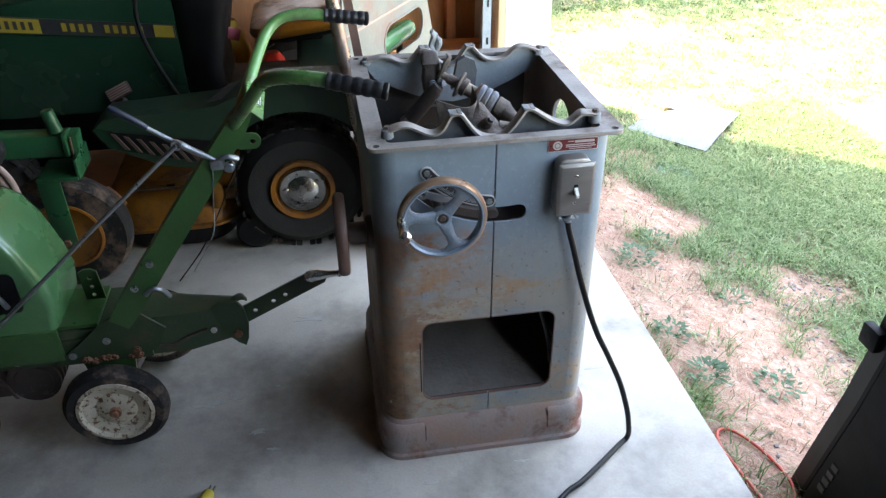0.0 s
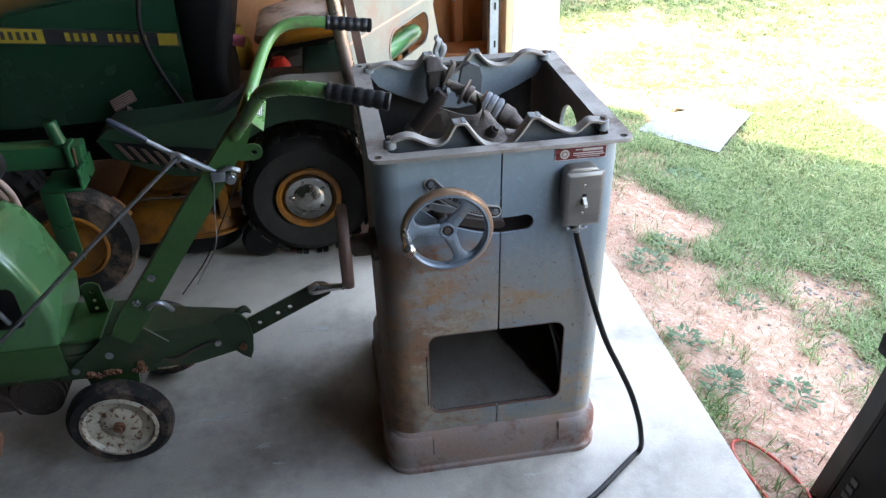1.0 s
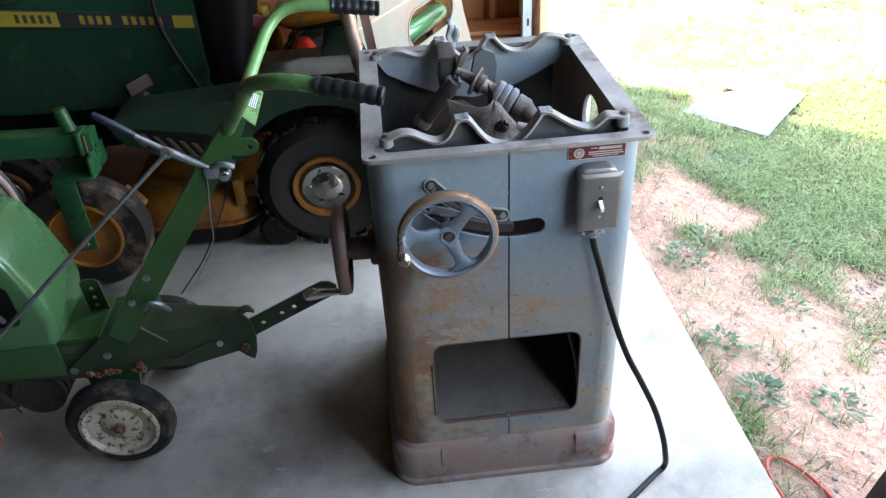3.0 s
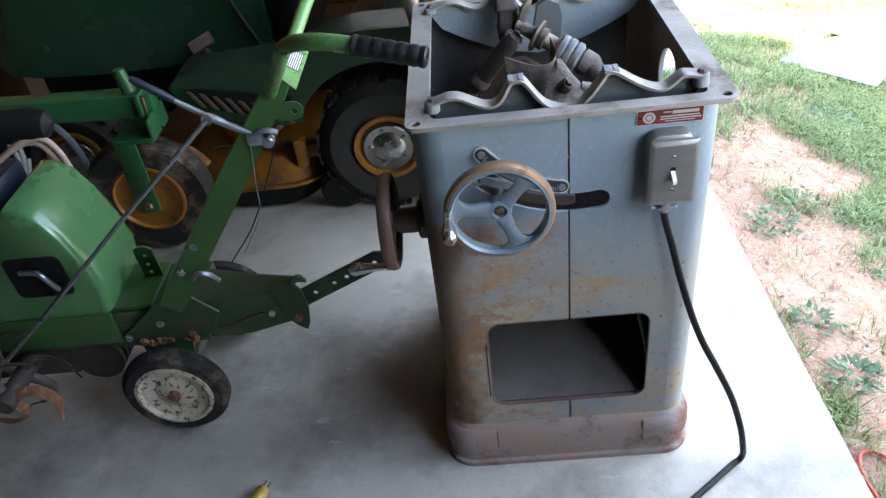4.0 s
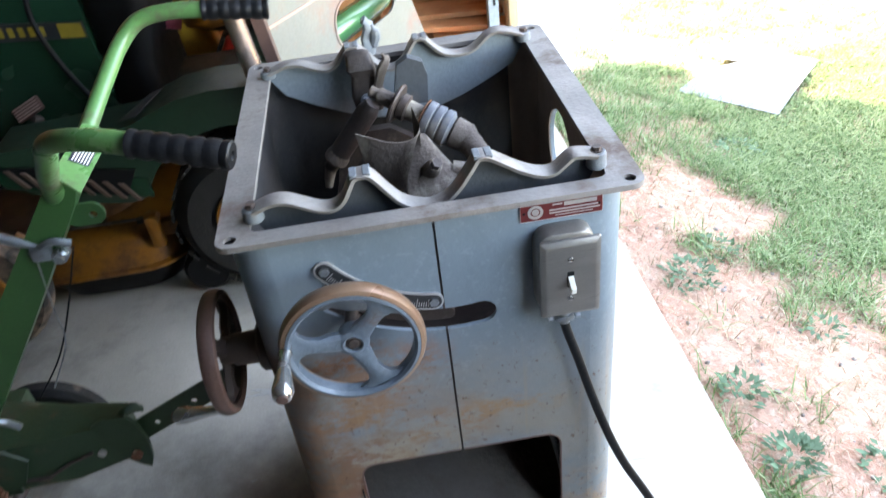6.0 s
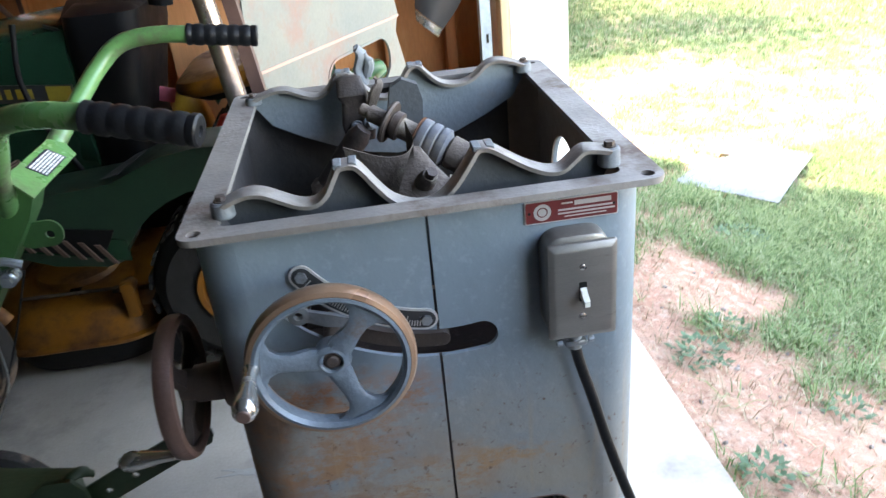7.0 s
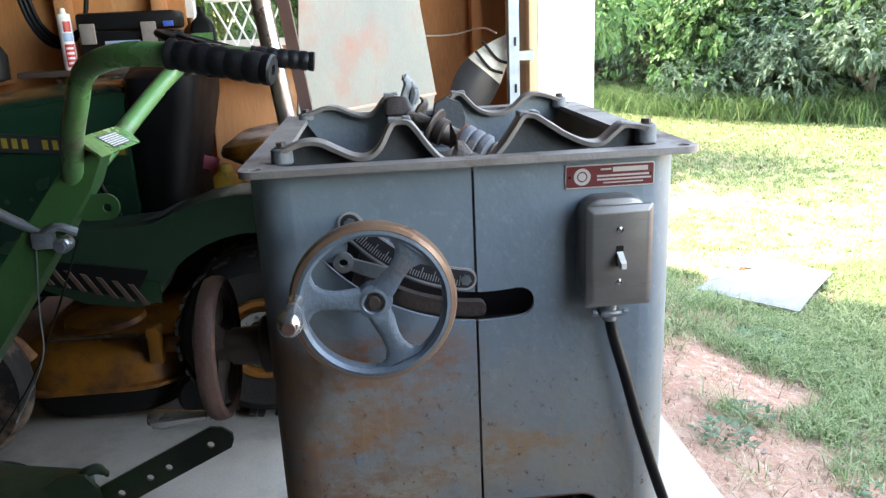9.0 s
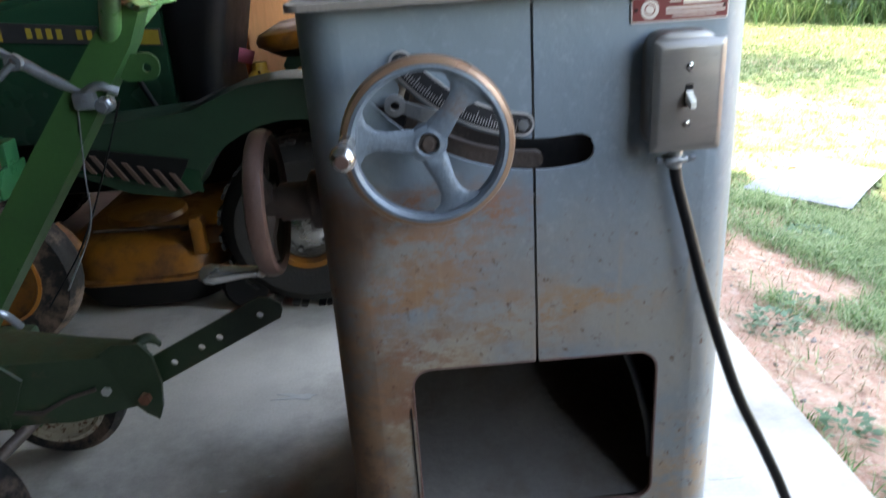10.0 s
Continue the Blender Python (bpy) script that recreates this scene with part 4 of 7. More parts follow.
part("link_collar", tube([(-0.1175, 0.418, 0.7205), (-0.1225, 0.419, 0.7140), (-0.1290, 0.420, 0.7060), (-0.1315, 0.421, 0.7025)], [0.017, 0.0205, 0.0205, 0.016], 18), M_arm, link)
part("link_end", tube([(-0.139, 0.425, 0.692), (-0.146, 0.424, 0.672), (-0.150, 0.422, 0.655)], [0.011, 0.009, 0.007], 12), M_arm, link)
part("tail_casting", join(tube([(-0.046, 0.528, 0.80), (-0.044, 0.530, 0.842), (-0.048, 0.532, 0.862), (-0.040, 0.533, 0.880), (-0.046, 0.532, 0.893), (-0.050, 0.530, 0.897)], [0.014, 0.013, 0.010, 0.012, 0.008, 0.003], 9, n=3, flat=0.7), tube([(-0.036, 0.53, 0.85), (-0.030, 0.53, 0.868), (-0.036, 0.53, 0.886)], [0.008, 0.009, 0.004], 8, n=3)), M_castgrey, saw, "grey rough cast ear behind the rear cradle")

# front handwheel
def handwheel(name, c, n_axis, up, rim_mat, knob_ang, label, face_mat=M_wheel):
    """Three-spoked wheel; n_axis points out of the cabinet."""
    c, nn, u = Vector(c), Vector(n_axis), Vector(up)
    w = u.cross(nn)
    R = 0.0800

    def at(r, a, h):
        return c + r * (math.cos(radians(a)) * w + math.sin(radians(a)) * u) + h * nn

    top = part(name, lathe([(R - 0.0055, -0.009), (R + 0.001, -0.013), (R + 0.0065, -0.0105), (R + 0.0088, -0.004), (R + 0.0088, 0.003), (R + 0.0065, 0.0085), (R + 0.002, 0.0105), (R - 0.0055, 0.007)], c, nn, 56, True), rim_mat, saw, label)
    part("face_ring", lathe([(R - 0.0062, -0.006), (R - 0.0062, 0.0080), (R - 0.0025, 0.0120), (R + 0.0012, 0.0111), (R - 0.003, -0.002)], c, nn, 56, True), face_mat, top)
    part("hub", lathe([(0.008, -0.022), (0.018, -0.02), (0.0205, -0.004), (0.0185, 0.0015), (0.0125, 0.0035), (0.0112, 0.0025), (0.0108, -0.006), (0.001, -0.006)], c, nn, 28), face_mat, top)
    part("shaft", cyl(c + nn * 0.0, c - nn * 0.085, 0.0095, None, 16), M_darkiron, top)
    part("shaft_end", cyl(c - nn * 0.008, c + nn * 0.0025, 0.0068, None, 14, 0.0012), M_darkiron, top)
    for a in (172, 52, -68):
        lp = []
        for r, hw in ((0.015, 0.017), (0.026, 0.0135), (0.042, 0.0100), (0.055, 0.0110), (0.065, 0.0165), (0.0715, 0.026), (0.0755, 0.038)):
            d = math.degrees(hw / r)
            h = -0.004 if r < 0.03 else 0.0
            lp.append([at(r, a - d, h + 0.003), at(r, a - d * 0.6, h + 0.0065), at(r, a + d * 0.6, h + 0.0065), at(r, a + d, h + 0.003), at(r, a + d * 0.8, h - 0.006), at(r, a - d * 0.8, h - 0.006)])
        part("spoke", loft(lp), face_mat, top)
    kb = at(R + 0.001, knob_ang, 0.006)
    part("handle", lathe([(0.006, 0.0), (0.0085, 0.004), (0.0065, 0.012), (0.0078, 0.03), (0.0112, 0.052), (0.0128, 0.064), (0.011, 0.073), (0.006, 0.0775), (0.001, 0.078)], kb, nn, 20), M_chrome, top, "polished steel crank handle")
    part("handle_pin", cyl(kb + nn * 0.0765, kb + nn * 0.0792, 0.0068, None, 14, 0.0008), M_darkrim, top)
    return top


handwheel("handwheel", (-0.117, -0.028, 0.697), (0, -1, 0), (0, 0, 1), M_wheelrim, 173, "three-spoked cast wheel with a brown worn rim")
handwheel("handwheel", (-0.313, 0.100, 0.606), (-1, 0, 0), (0, 0, 1), M_darkrim, 300, "three-spoked cast wheel with a dark rusted rim", M_darkiron)
part("shaft_boss", lathe([(0.036, 0.0), (0.036, 0.010), (0.032, 0.014), (0.024, 0.015), (0.023, 0.050), (0.012, 0.051)], (BX0 + 0.001, 0.100, 0.606), (-1, 0, 0), 24), M_darkiron, saw)

# scale plate over the curved slot


def capsule_arc(r0, r1, a0, a1):
    rm, hw = (r0 + r1) / 2, (r1 - r0) / 2
    out = arc(r0, a0, a1, 20)
    for k in range(1, 8):
        t = radians(a1 + 180 - 180 * k / 8)
        out.append((CX + rm * math.cos(radians(a1)) + hw * math.cos(t), CZ + rm * math.sin(radians(a1)) + hw * math.sin(t)))
    out += arc(r1, a1, a0, 20)
    for k in range(1, 8):
        t = radians(a0 - 180 * k / 8)
        out.append((CX + rm * math.cos(radians(a0)) + hw * math.cos(t), CZ + rm * math.sin(radians(a0)) + hw * math.sin(t)))
    return out


scl = part("scale_plate", plate(capsule_arc(SR - 0.047, SR - 0.021, 217, 262), [], xz(BY0 - 0.0005), 0.003), M_silver, saw, "curved degree scale with white ticks on black")
part("scale_face", plate(capsule_arc(SR - 0.0445, SR - 0.0235, 217, 262), [], xz(BY0 - 0.0032), 0.0006), M_black, scl)
tick = []
for k in range(46):
    a = radians(220 + 40 * k / 45)
    long = 0.012 if k % 5 == 0 else 0.007
    r0 = SR - 0.026
    d = Vector((math.cos(a), math.sin(a)))
    q = Vector((-d.y, d.x)) * 0.00045
    p, s = Vector((CX, CZ)) + d * r0, Vector((CX, CZ)) + d * (r0 - long)
    tick.append(loft([[(v.x + e.x, BY0 - 0.0039 - yy, v.y + e.y) for e, yy in ((q, 0), (-q, 0), (-q, 0.0004), (q, 0.0004))] for v in (p, s)]))
part("scale_ticks", join(*tick), M_silver, scl)
for a in (217, 262):
    x, z = CX + (SR - 0.034) * math.cos(radians(a)), CZ + (SR - 0.034) * math.sin(radians(a))
    part("bolt", bolt((x, BY0 - 0.003, z), (0, -1, 0), 0.0065, 0.0045), M_zinc, scl)
part("pointer", join(lathe([(0.005, 0), (0.0115, 0.001), (0.0115, 0.008), (0.005, 0.009)], (-0.148, BY0 - 0.002, 0.728), (0, -1, 0), 18, True),
                     plate([(-0.142, 0.733), (-0.142, 0.719), (-0.12, 0.709), (-0.085, 0.703), (-0.085, 0.712), (-0.11, 0.722)], [], xz(BY0 - 0.003), 0.006)), M_castgrey, saw, "cast grey tilt pointer")
part("worm_gear", plate(capsule_arc(SR + 0.004, SR + 0.022, 236, 268), [], xz(BY0 + 0.040), 0.014), M_darkiron, saw, "dark curved worm segment behind the slot")

# red maker's plate; its wording and emblem are plain marks
NX0, NX1, NZ0, NZ1 = 0.1035, 0.2055, 0.7935, 0.8195
npl = part("name_plate", plate(rrect(NX0, NX1, NZ0, NZ1, 0.002, 2), [], xz(BY0 - 0.0003), 0.0015), M_silver, saw, "red and silver maker's plate")
part("plate_face", plate(rrect(NX0 + 0.0012, NX1 - 0.0012, NZ0 + 0.0012, NZ1 - 0.0012, 0.0015, 2), [], xz(BY0 - 0.0019), 0.0004), M_red, npl)
part("emblem", lathe([(0.006, 0), (0.0095, 0), (0.0095, 0.0007), (0.006, 0.0007)], (NX0 + 0.019, BY0 - 0.0024, NZ0 + 0.013), (0, -1, 0), 24, True), M_silver, npl)
part("emblem_disc", cyl((NX0 + 0.019, BY0 - 0.0024, NZ0 + 0.013), (NX0 + 0.019, BY0 - 0.003, NZ0 + 0.013), 0.0045, None, 18), M_silver, npl)
for x0, x1, z, h in ((0.040, 0.052, 0.0195, 0.0018), (0.054, 0.094, 0.0170, 0.0052), (0.036, 0.098, 0.0120, 0.0020), (0.036, 0.098, 0.0080, 0.0018), (0.043, 0.089, 0.0045, 0.0012)):
    part("print_bar", box(NX0 + x0, NX0 + x1, BY0 - 0.0027, BY0 - 0.0023, NZ0 + z, NZ0 + z + h), M_silver, npl)
for x in (NX0 + 0.005, NX1 - 0.005):
    part("rivet", lathe([(0.0018, 0), (0.0014, 0.0008), (0.0003, 0.001)], (x, BY0 - 0.0022, NZ0 + 0.013), (0, -1, 0), 10), M_dark, npl)

# switch box with cover plate, toggle, cord
GX0, GX1, GZ0, GZ1 = 0.1175, 0.1965, 0.6605, 0.7805
sb = part("switch_box", loft([[Vector((x, y, z)) for x, z in rrect(GX0 + i, GX1 - 0.006 - i, GZ0 + 0.002 + i, GZ1 + 0.006 - i, r, 5)] for y, i, r in ((BY0 + 0.001, 0.0, 0.02), (0.010, 0.0, 0.02), (0.0045, 0.002, 0.018), (0.0025, 0.006, 0.014))]), M_stainless, saw, "brown-grey metal surface switch box")
cov = part("cover_plate", loft([[Vector((x, y, z)) for x, z in rrect(GX0 + 0.002 + i, GX1 - i, GZ0 + i, GZ1 - 0.002 - i, 0.003, 3)] for y, i in ((0.0022, 0.0), (-0.0008, 0.0008), (-0.0042, 0.006), (-0.0048, 0.0085))]), M_stainless, sb, "brushed steel cover plate")
for z in (0.7515, 0.6912):
    part("screw", lathe([(0.0038, 0), (0.0036, 0.0012), (0.001, 0.002)], (0.157, -0.0048, z), (0, -1, 0), 14), M_chrome, cov)
    part("screw_slot", box(0.1535, 0.1605, -0.0071, -0.0066, z - 0.0004, z + 0.0004), M_dark, cov)
part("toggle_recess", plate(rrect(0.153, 0.1615, 0.7097, 0.7332, 0.0012, 2), [], xz(-0.0049), 0.0004), M_dark, cov)
part("toggle", loft([[Vector((0.1573 + x * w, y, z + k * h)) for x, k in ((-1, -1), (1, -1), (1, 1), (-1, 1))] for y, z, w, h in ((-0.0045, 0.7212, 0.0036, 0.0058), (-0.012, 0.7177, 0.0032, 0.0045), (-0.019, 0.7142, 0.0034, 0.0040), (-0.0205, 0.7137, 0.0026, 0.0032))]), M_ivory, cov, "ivory toggle lever")
cg = part("cord_grip", join(cyl((0.152, 0.012, 0.664), (0.152, 0.012, 0.640), 0.0085, None, 14), box(0.139, 0.165, 0.002, 0.022, 0.645, 0.653, 0.003), bolt((0.137, 0.008, 0.650), (-1, 0, 0), 0.004, 0.006), bolt((0.167, 0.008, 0.650), (1, 0, 0), 0.004, 0.006)), M_zinc, sb)
CORD = [(0.152, 0.012, 0.646), (0.157, 0.012, 0.62), (0.171, 0.008, 0.57), (0.189, 0.0, 0.50), (0.213, -0.010, 0.42), (0.239, -0.013, 0.35), (0.272, -0.018, 0.28), (0.307, -0.026, 0.20), (0.331, -0.036, 0.12), (0.343, -0.036, 0.062), (0.349, -0.030, 0.028), (0.345, -0.030, 0.011), (0.333, -0.036, 0.0075), (0.311, -0.052, 0.0075), (0.25, -0.098, 0.0075), (0.194, -0.138, 0.0075), (0.134, -0.174, 0.0075), (0.0, -0.30, 0.0075), (-0.05, -0.5, 0.0075), (0.05, -0.8, 0.0075)]
part("power_cord", tube(CORD, 0.0066, 12, n=6), M_rubber, saw, "black rubber power cord drooping to the floor")

# ---- green walk-behind machine with two handlebars ----
til = thing("walk_behind_tiller", (-0.9, 0.32, 0), "green walk-behind garden machine with twin handlebars and small wheels", "garden machine")


def small_wheel(parent, c, R, w, rim_mat, rim_r, label, ax=(0, -1, 0)):
    c = Vector(c)
    ty = part("tyre", lathe([(rim_r, -w / 2), (R - 0.012, -w / 2 - 0.002), (R - 0.004, -w / 2 + 0.006), (R, -w / 4), (R, w / 4), (R - 0.004, w / 2 - 0.006), (R - 0.012, w / 2 + 0.002), (rim_r, w / 2)], c, ax, 40, True), M_tyre, parent, label)
    a = Vector(ax)
    lug = []
    u = a.orthogonal().normalized()
    v = a.cross(u)
    for k in range(28):
        t = 2 * math.pi * k / 28
        d = math.cos(t) * u + math.sin(t) * v
        tt = a.cross(d)
        p = c + d * (R - 0.002)
        lug.append(loft([[p + a * (s * w * 0.27) + tt * (0.004 * e + 0.006 * s) + d * h for e, h in ((-1, 0), (1, 0), (0.7, 0.0012), (-0.7, 0.0012))] for s in (-1, 1)]))
    tagged(part("tread", join(*lug), M_tyre, ty), kind="stuff")
    rm = part("rim", lathe([(rim_r + 0.002, -w / 2 + 0.004), (rim_r + 0.002, w / 2 + 0.003), (rim_r - 0.006, w / 2 + 0.005), (rim_r - 0.012, w / 2 - 0.004), (rim_r * 0.55, w / 2 - 0.012), (rim_r * 0.42, w / 2 - 0.006), (rim_r * 0.28, w / 2 - 0.003), (0.004, w / 2 - 0.003)], c, ax, 40), rim_mat, parent, "chipped cream painted wheel disc" if rim_mat is M_rimwhite else "dished painted wheel disc")
    part("axle_nut", join(cyl(c + a * (w / 2 - 0.004), c + a * (w / 2 + 0.006), rim_r * 0.16, None, 18), cyl(c + a * (w / 2), c + a * (w / 2 + 0.013), rim_r * 0.09, None, 12, 0.002)), M_rust if rim_mat is M_rimwhite else M_zinc, rm)
    return ty


small_wheel(til, (-0.891, 0.19, 0.124), 0.122, 0.044, M_rimwhite, 0.088, "dirty black rubber tyre")
small_wheel(til, (-0.845, 0.50, 0.124), 0.122, 0.044, M_rimwhite, 0.088, "dirty black rubber tyre")
part("axle", cyl((-0.893, 0.17, 0.124), (-0.843, 0.51, 0.124), 0.011), M_darkiron, til)
for y in (0.245, 0.425):
    part("axle_hanger", plate([(-0.93, 0.11), (-0.85, 0.11), (-0.83, 0.26), (-0.96, 0.26)], [], xz(y), 0.008), M_green, til)
part("main_frame", join(box(-1.45, -0.80, 0.243, 0.42, 0.222, 0.322, 0.010), box(-1.0, -0.79, 0.236, 0.245, 0.228, 0.30, 0.002)), M_greendark, til, "green pressed steel chassis")
part("gusset", plate([(-1.02, 0.236), (-0.815, 0.236), (-0.77, 0.262), (-0.745, 0.315), (-0.80, 0.37), (-0.875, 0.355), (-0.95, 0.29)], [], xz(0.234), 0.006), M_greendark, til)
for p, mt in (((-0.883, 0.226, 0.297), M_zinc), ((-0.967, 0.226, 0.262), M_zinc), ((-0.82, 0.226, 0.262), M_rust), ((-1.10, 0.24, 0.25), M_zinc)):
    part("bolt", join(bolt(p, (0, -1, 0), 0.007, 0.006), cyl(p, Vector(p) + Vector((0, -0.002, 0)), 0.0095, None, 16)), mt, til)
rs = []
random.seed(4)
for k in range(26):
    x = random.uniform(-0.95, -0.81)
    rs.append(tube([(x, 0.228, 0.243 + random.uniform(-0.006, 0.008)), (x + 0.01, 0.224, 0.245 + random.uniform(-0.006, 0.008))], random.uniform(0.003, 0.008), 6))
tagged(part("rust_scale", join(*rs), M_rust, til, "crusty rust and dried mud on the chassis edge"), kind="stuff")
part("nose", loft([[(-0.82, 0.240, 0.232), (-0.82, 0.372, 0.232), (-0.82, 0.372, 0.335), (-0.82, 0.34, 0.345), (-0.82, 0.240, 0.340)],
                   [(-0.70, 0.262, 0.215), (-0.70, 0.350, 0.215), (-0.70, 0.350, 0.322), (-0.70, 0.33, 0.330), (-0.70, 0.262, 0.326)],
                   [(-0.595, 0.288, 0.222), (-0.595, 0.338, 0.222), (-0.595, 0.338, 0.312), (-0.595, 0.32, 0.318), (-0.595, 0.288, 0.314)]]), M_greendark, til, "tapered green front housing")
part("seam_strip", tube([(-0.80, 0.236, 0.262), (-0.74, 0.247, 0.245), (-0.70, 0.258, 0.262), (-0.66, 0.268, 0.268)], 0.0035, 8), M_darkiron, til)
part("bolt", bolt((-0.645, 0.272, 0.262), (0, -1, 0), 0.008, 0.006), M_silver, til)
part("clamp_shoe", join(plate([(-0.645, 0.325), (-0.622, 0.340), (-0.582, 0.338), (-0.566, 0.315), (-0.560, 0.265), (-0.566, 0.222), (-0.575, 0.200), (-0.592, 0.212), (-0.612, 0.235), (-0.632, 0.285)], [], xz(0.282), 0.008),
                        tube([(-0.600, 0.282, 0.330), (-0.582, 0.29, 0.337), (-0.570, 0.30, 0.334), (-0.562, 0.31, 0.318)], [0.006, 0.009, 0.010, 0.007], 10, n=3, flat=0.5)), M_greendark, til, "dark green clamp shoe with a curled flap")
part("bolt", bolt((-0.588, 0.273, 0.243), (0, -1, 0), 0.010, 0.010), M_rust, til)
# perforated arm
A0, A1 = Vector((-0.60, 0.262)), Vector((-0.362, 0.378))
ad = (A1 - A0).normalized()
an = Vector((-ad.y, ad.x))
hw = 0.0235
out2 = [A0 - an * hw, A1 - ad * 0.012 - an * hw, A1 - ad * 0.002 - an * (hw * 0.6), A1 + ad * 0.002 - an * 0.004, A1 - ad * 0.006 + an * (hw * 0.55), A1 - ad * 0.022 + an * hw, A0 + an * hw]
holes2 = []
for f in (0.24, 0.44, 0.57, 0.86):
    c = A0 + (A1 - A0) * f - an * 0.003
    holes2.append(circle(c.x, c.y, 0.0058, 12))
arm = part("perforated_arm", plate([tuple(p) for p in out2], holes2, xz(0.304), 0.005), M_greendark, til, "dark green arm with adjusting holes")

# stem
S0, S1 = Vector((-0.842, 0.218, 0.345)), Vector((-0.483, 0.262, 0.832))
sd = (S1 - S0).normalized()
sp = Vector((sd.z, 0, -sd.x)).normalized()


def stem_sec(p, w, d):
    e = Vector((0, 1, 0))
    return [p - sp * w, p + sp * w, p + sp * w + e * d, p + sp * (w - 0.006) + e * d, p + sp * (w - 0.006) + e * 0.006, p - sp * (w - 0.006) + e * 0.006, p - sp * (w - 0.006) + e * d, p - sp * w + e * d]


stem = part("stem", loft([stem_sec(S0, 0.024, 0.045), stem_sec(S0 + (S1 - S0) * 0.08, 0.028, 0.045), stem_sec(S0 + (S1 - S0) * 0.6, 0.0265, 0.05), stem_sec(S0 + (S1 - S0) * 0.93, 0.022, 0.05), stem_sec(S1, 0.013, 0.045)]), M_green, til, "green channel steel handle stem")
for p in ((-0.744, 0.228, 0.497), (-0.788, 0.222, 0.439)):
    part("bolt", join(bolt(p, (0, -1, 0), 0.0065, 0.006), cyl(p, Vector(p) + Vector((0, -0.002, 0)), 0.009, None, 16)), M_zinc, stem)
part("hook", tube([(-0.765, 0.215, 0.425), (-0.745, 0.205, 0.445), (-0.725, 0.21, 0.435), (-0.715, 0.22, 0.41)], 0.006, 10, n=4), M_zinc, til)
part("ear", plate(rrect(-0.525, -0.465, 0.735, 0.772, 0.017, 5), [circle(-0.482, 0.752, 0.006, 12)], xz(0.285), 0.004), M_green, stem)
# clamp with bolt and cable
cl = part("cable_clamp", join(cyl((-0.536, 0.240, 0.712), (-0.536, 0.262, 0.712), 0.0115, None, 18, 0.002), bolt((-0.536, 0.240, 0.712), (0, -1, 0), 0.0078, 0.006), box(-0.575, -0.545, 0.24, 0.26, 0.708, 0.732, 0.005), tube([(-0.57, 0.25, 0.722), (-0.54, 0.245, 0.738), (-0.515, 0.25, 0.728)], 0.006, 8, n=4)), M_zinc, til, "zinc plated cable clamp")
part("cable", tube([(-0.57, 0.247, 0.72), (-0.585, 0.25, 0.62), (-0.60, 0.26, 0.54), (-0.66, 0.27, 0.44)], 0.0012, 8, n=6), M_zinc, til)
part("cable", tube([(-0.52, 0.26, 0.715), (-0.575, 0.27, 0.60), (-0.63, 0.275, 0.50), (-0.70, 0.28, 0.41)], 0.0014, 8, n=6), M_dark, til)
# lever and rod
lev = part("lever", tube([(-0.555, 0.25, 0.725), (-0.60, 0.25, 0.752), (-0.625, 0.249, 0.770), (-0.645, 0.249, 0.783), (-0.70, 0.247, 0.825)], [0.0045, 0.0075, 0.008, 0.0055, 0.005], 12, n=3), M_zinc, til, "chrome throttle lever")
part("lever_grip", tube([(-0.685, 0.2475, 0.814), (-0.70, 0.247, 0.826), (-0.74, 0.245, 0.858), (-0.749, 0.245, 0.866)], [0.006, 0.0075, 0.0075, 0.005], 12), M_navy, lev, "dark rubber lever grip")
part("rod", tube([(-0.633, 0.236, 0.776), (-0.848, 0.206, 0.598), (-1.12, 0.195, 0.360), (-1.25, 0.195, 0.25)], 0.0048, 10), M_zinc, til, "thin steel control rod")
part("rod_eye", lathe([(0.006, -0.005), (0.011, -0.005), (0.011, 0.005), (0.006, 0.005)], (-0.633, 0.238, 0.776), (0, 1, 0), 16, True), M_zinc, til)


def grip(p0, p1, parent):
    p0, p1 = Vector(p0), Vector(p1)
    L = (p1 - p0).length
    pr = [(0.0145, 0.0), (0.0165, 0.001), (0.0165, 0.006), (0.0152, 0.008)]
    for k in range(5):
        h = 0.010 + k * (L - 0.02) / 5
        q = (L - 0.02) / 5
        pr += [(0.0150, h), (0.0166, h + q * 0.3), (0.0166, h + q * 0.72), (0.0150, h + q * 0.95)]
    pr += [(0.0165, L - 0.008), (0.0165, L - 0.002), (0.0145, L), (0.006, L), (0.005, L - 0.003), (0.001, L - 0.003)]
    part("grip", lathe(pr, p0, p1 - p0, 24), M_rubber, parent, "black ribbed rubber grip")


HA = [(-0.545, 0.285, 0.755), (-0.521, 0.275, 0.790), (-0.499, 0.238, 0.828), (-0.475, 0.192, 0.868), (-0.452, 0.160, 0.906), (-0.435, 0.136, 0.933), (-0.408, 0.108, 0.951), (-0.36, 0.078, 0.960), (-0.300, 0.052, 0.957)]
HB = [(-0.545, 0.300, 0.755), (-0.510, 0.318, 0.798), (-0.489, 0.385, 0.832), (-0.462, 0.480, 0.880), (-0.440, 0.535, 0.912), (-0.405, 0.555, 0.939), (-0.35, 0.556, 0.946), (-0.295, 0.553, 0.941)]
ha = part("handlebar", tube(HA, 0.0135, 16, n=5), M_greenlight, til, "bent light green handlebar tube")
grip((-0.313, 0.056, 0.959), (-0.204, 0.032, 0.938), ha)
hb = part("handlebar", tube(HB, 0.0135, 16, n=5), M_greenlight, til, "bent light green handlebar tube")
grip((-0.303, 0.553, 0.942), (-0.197, 0.559, 0.926), hb)
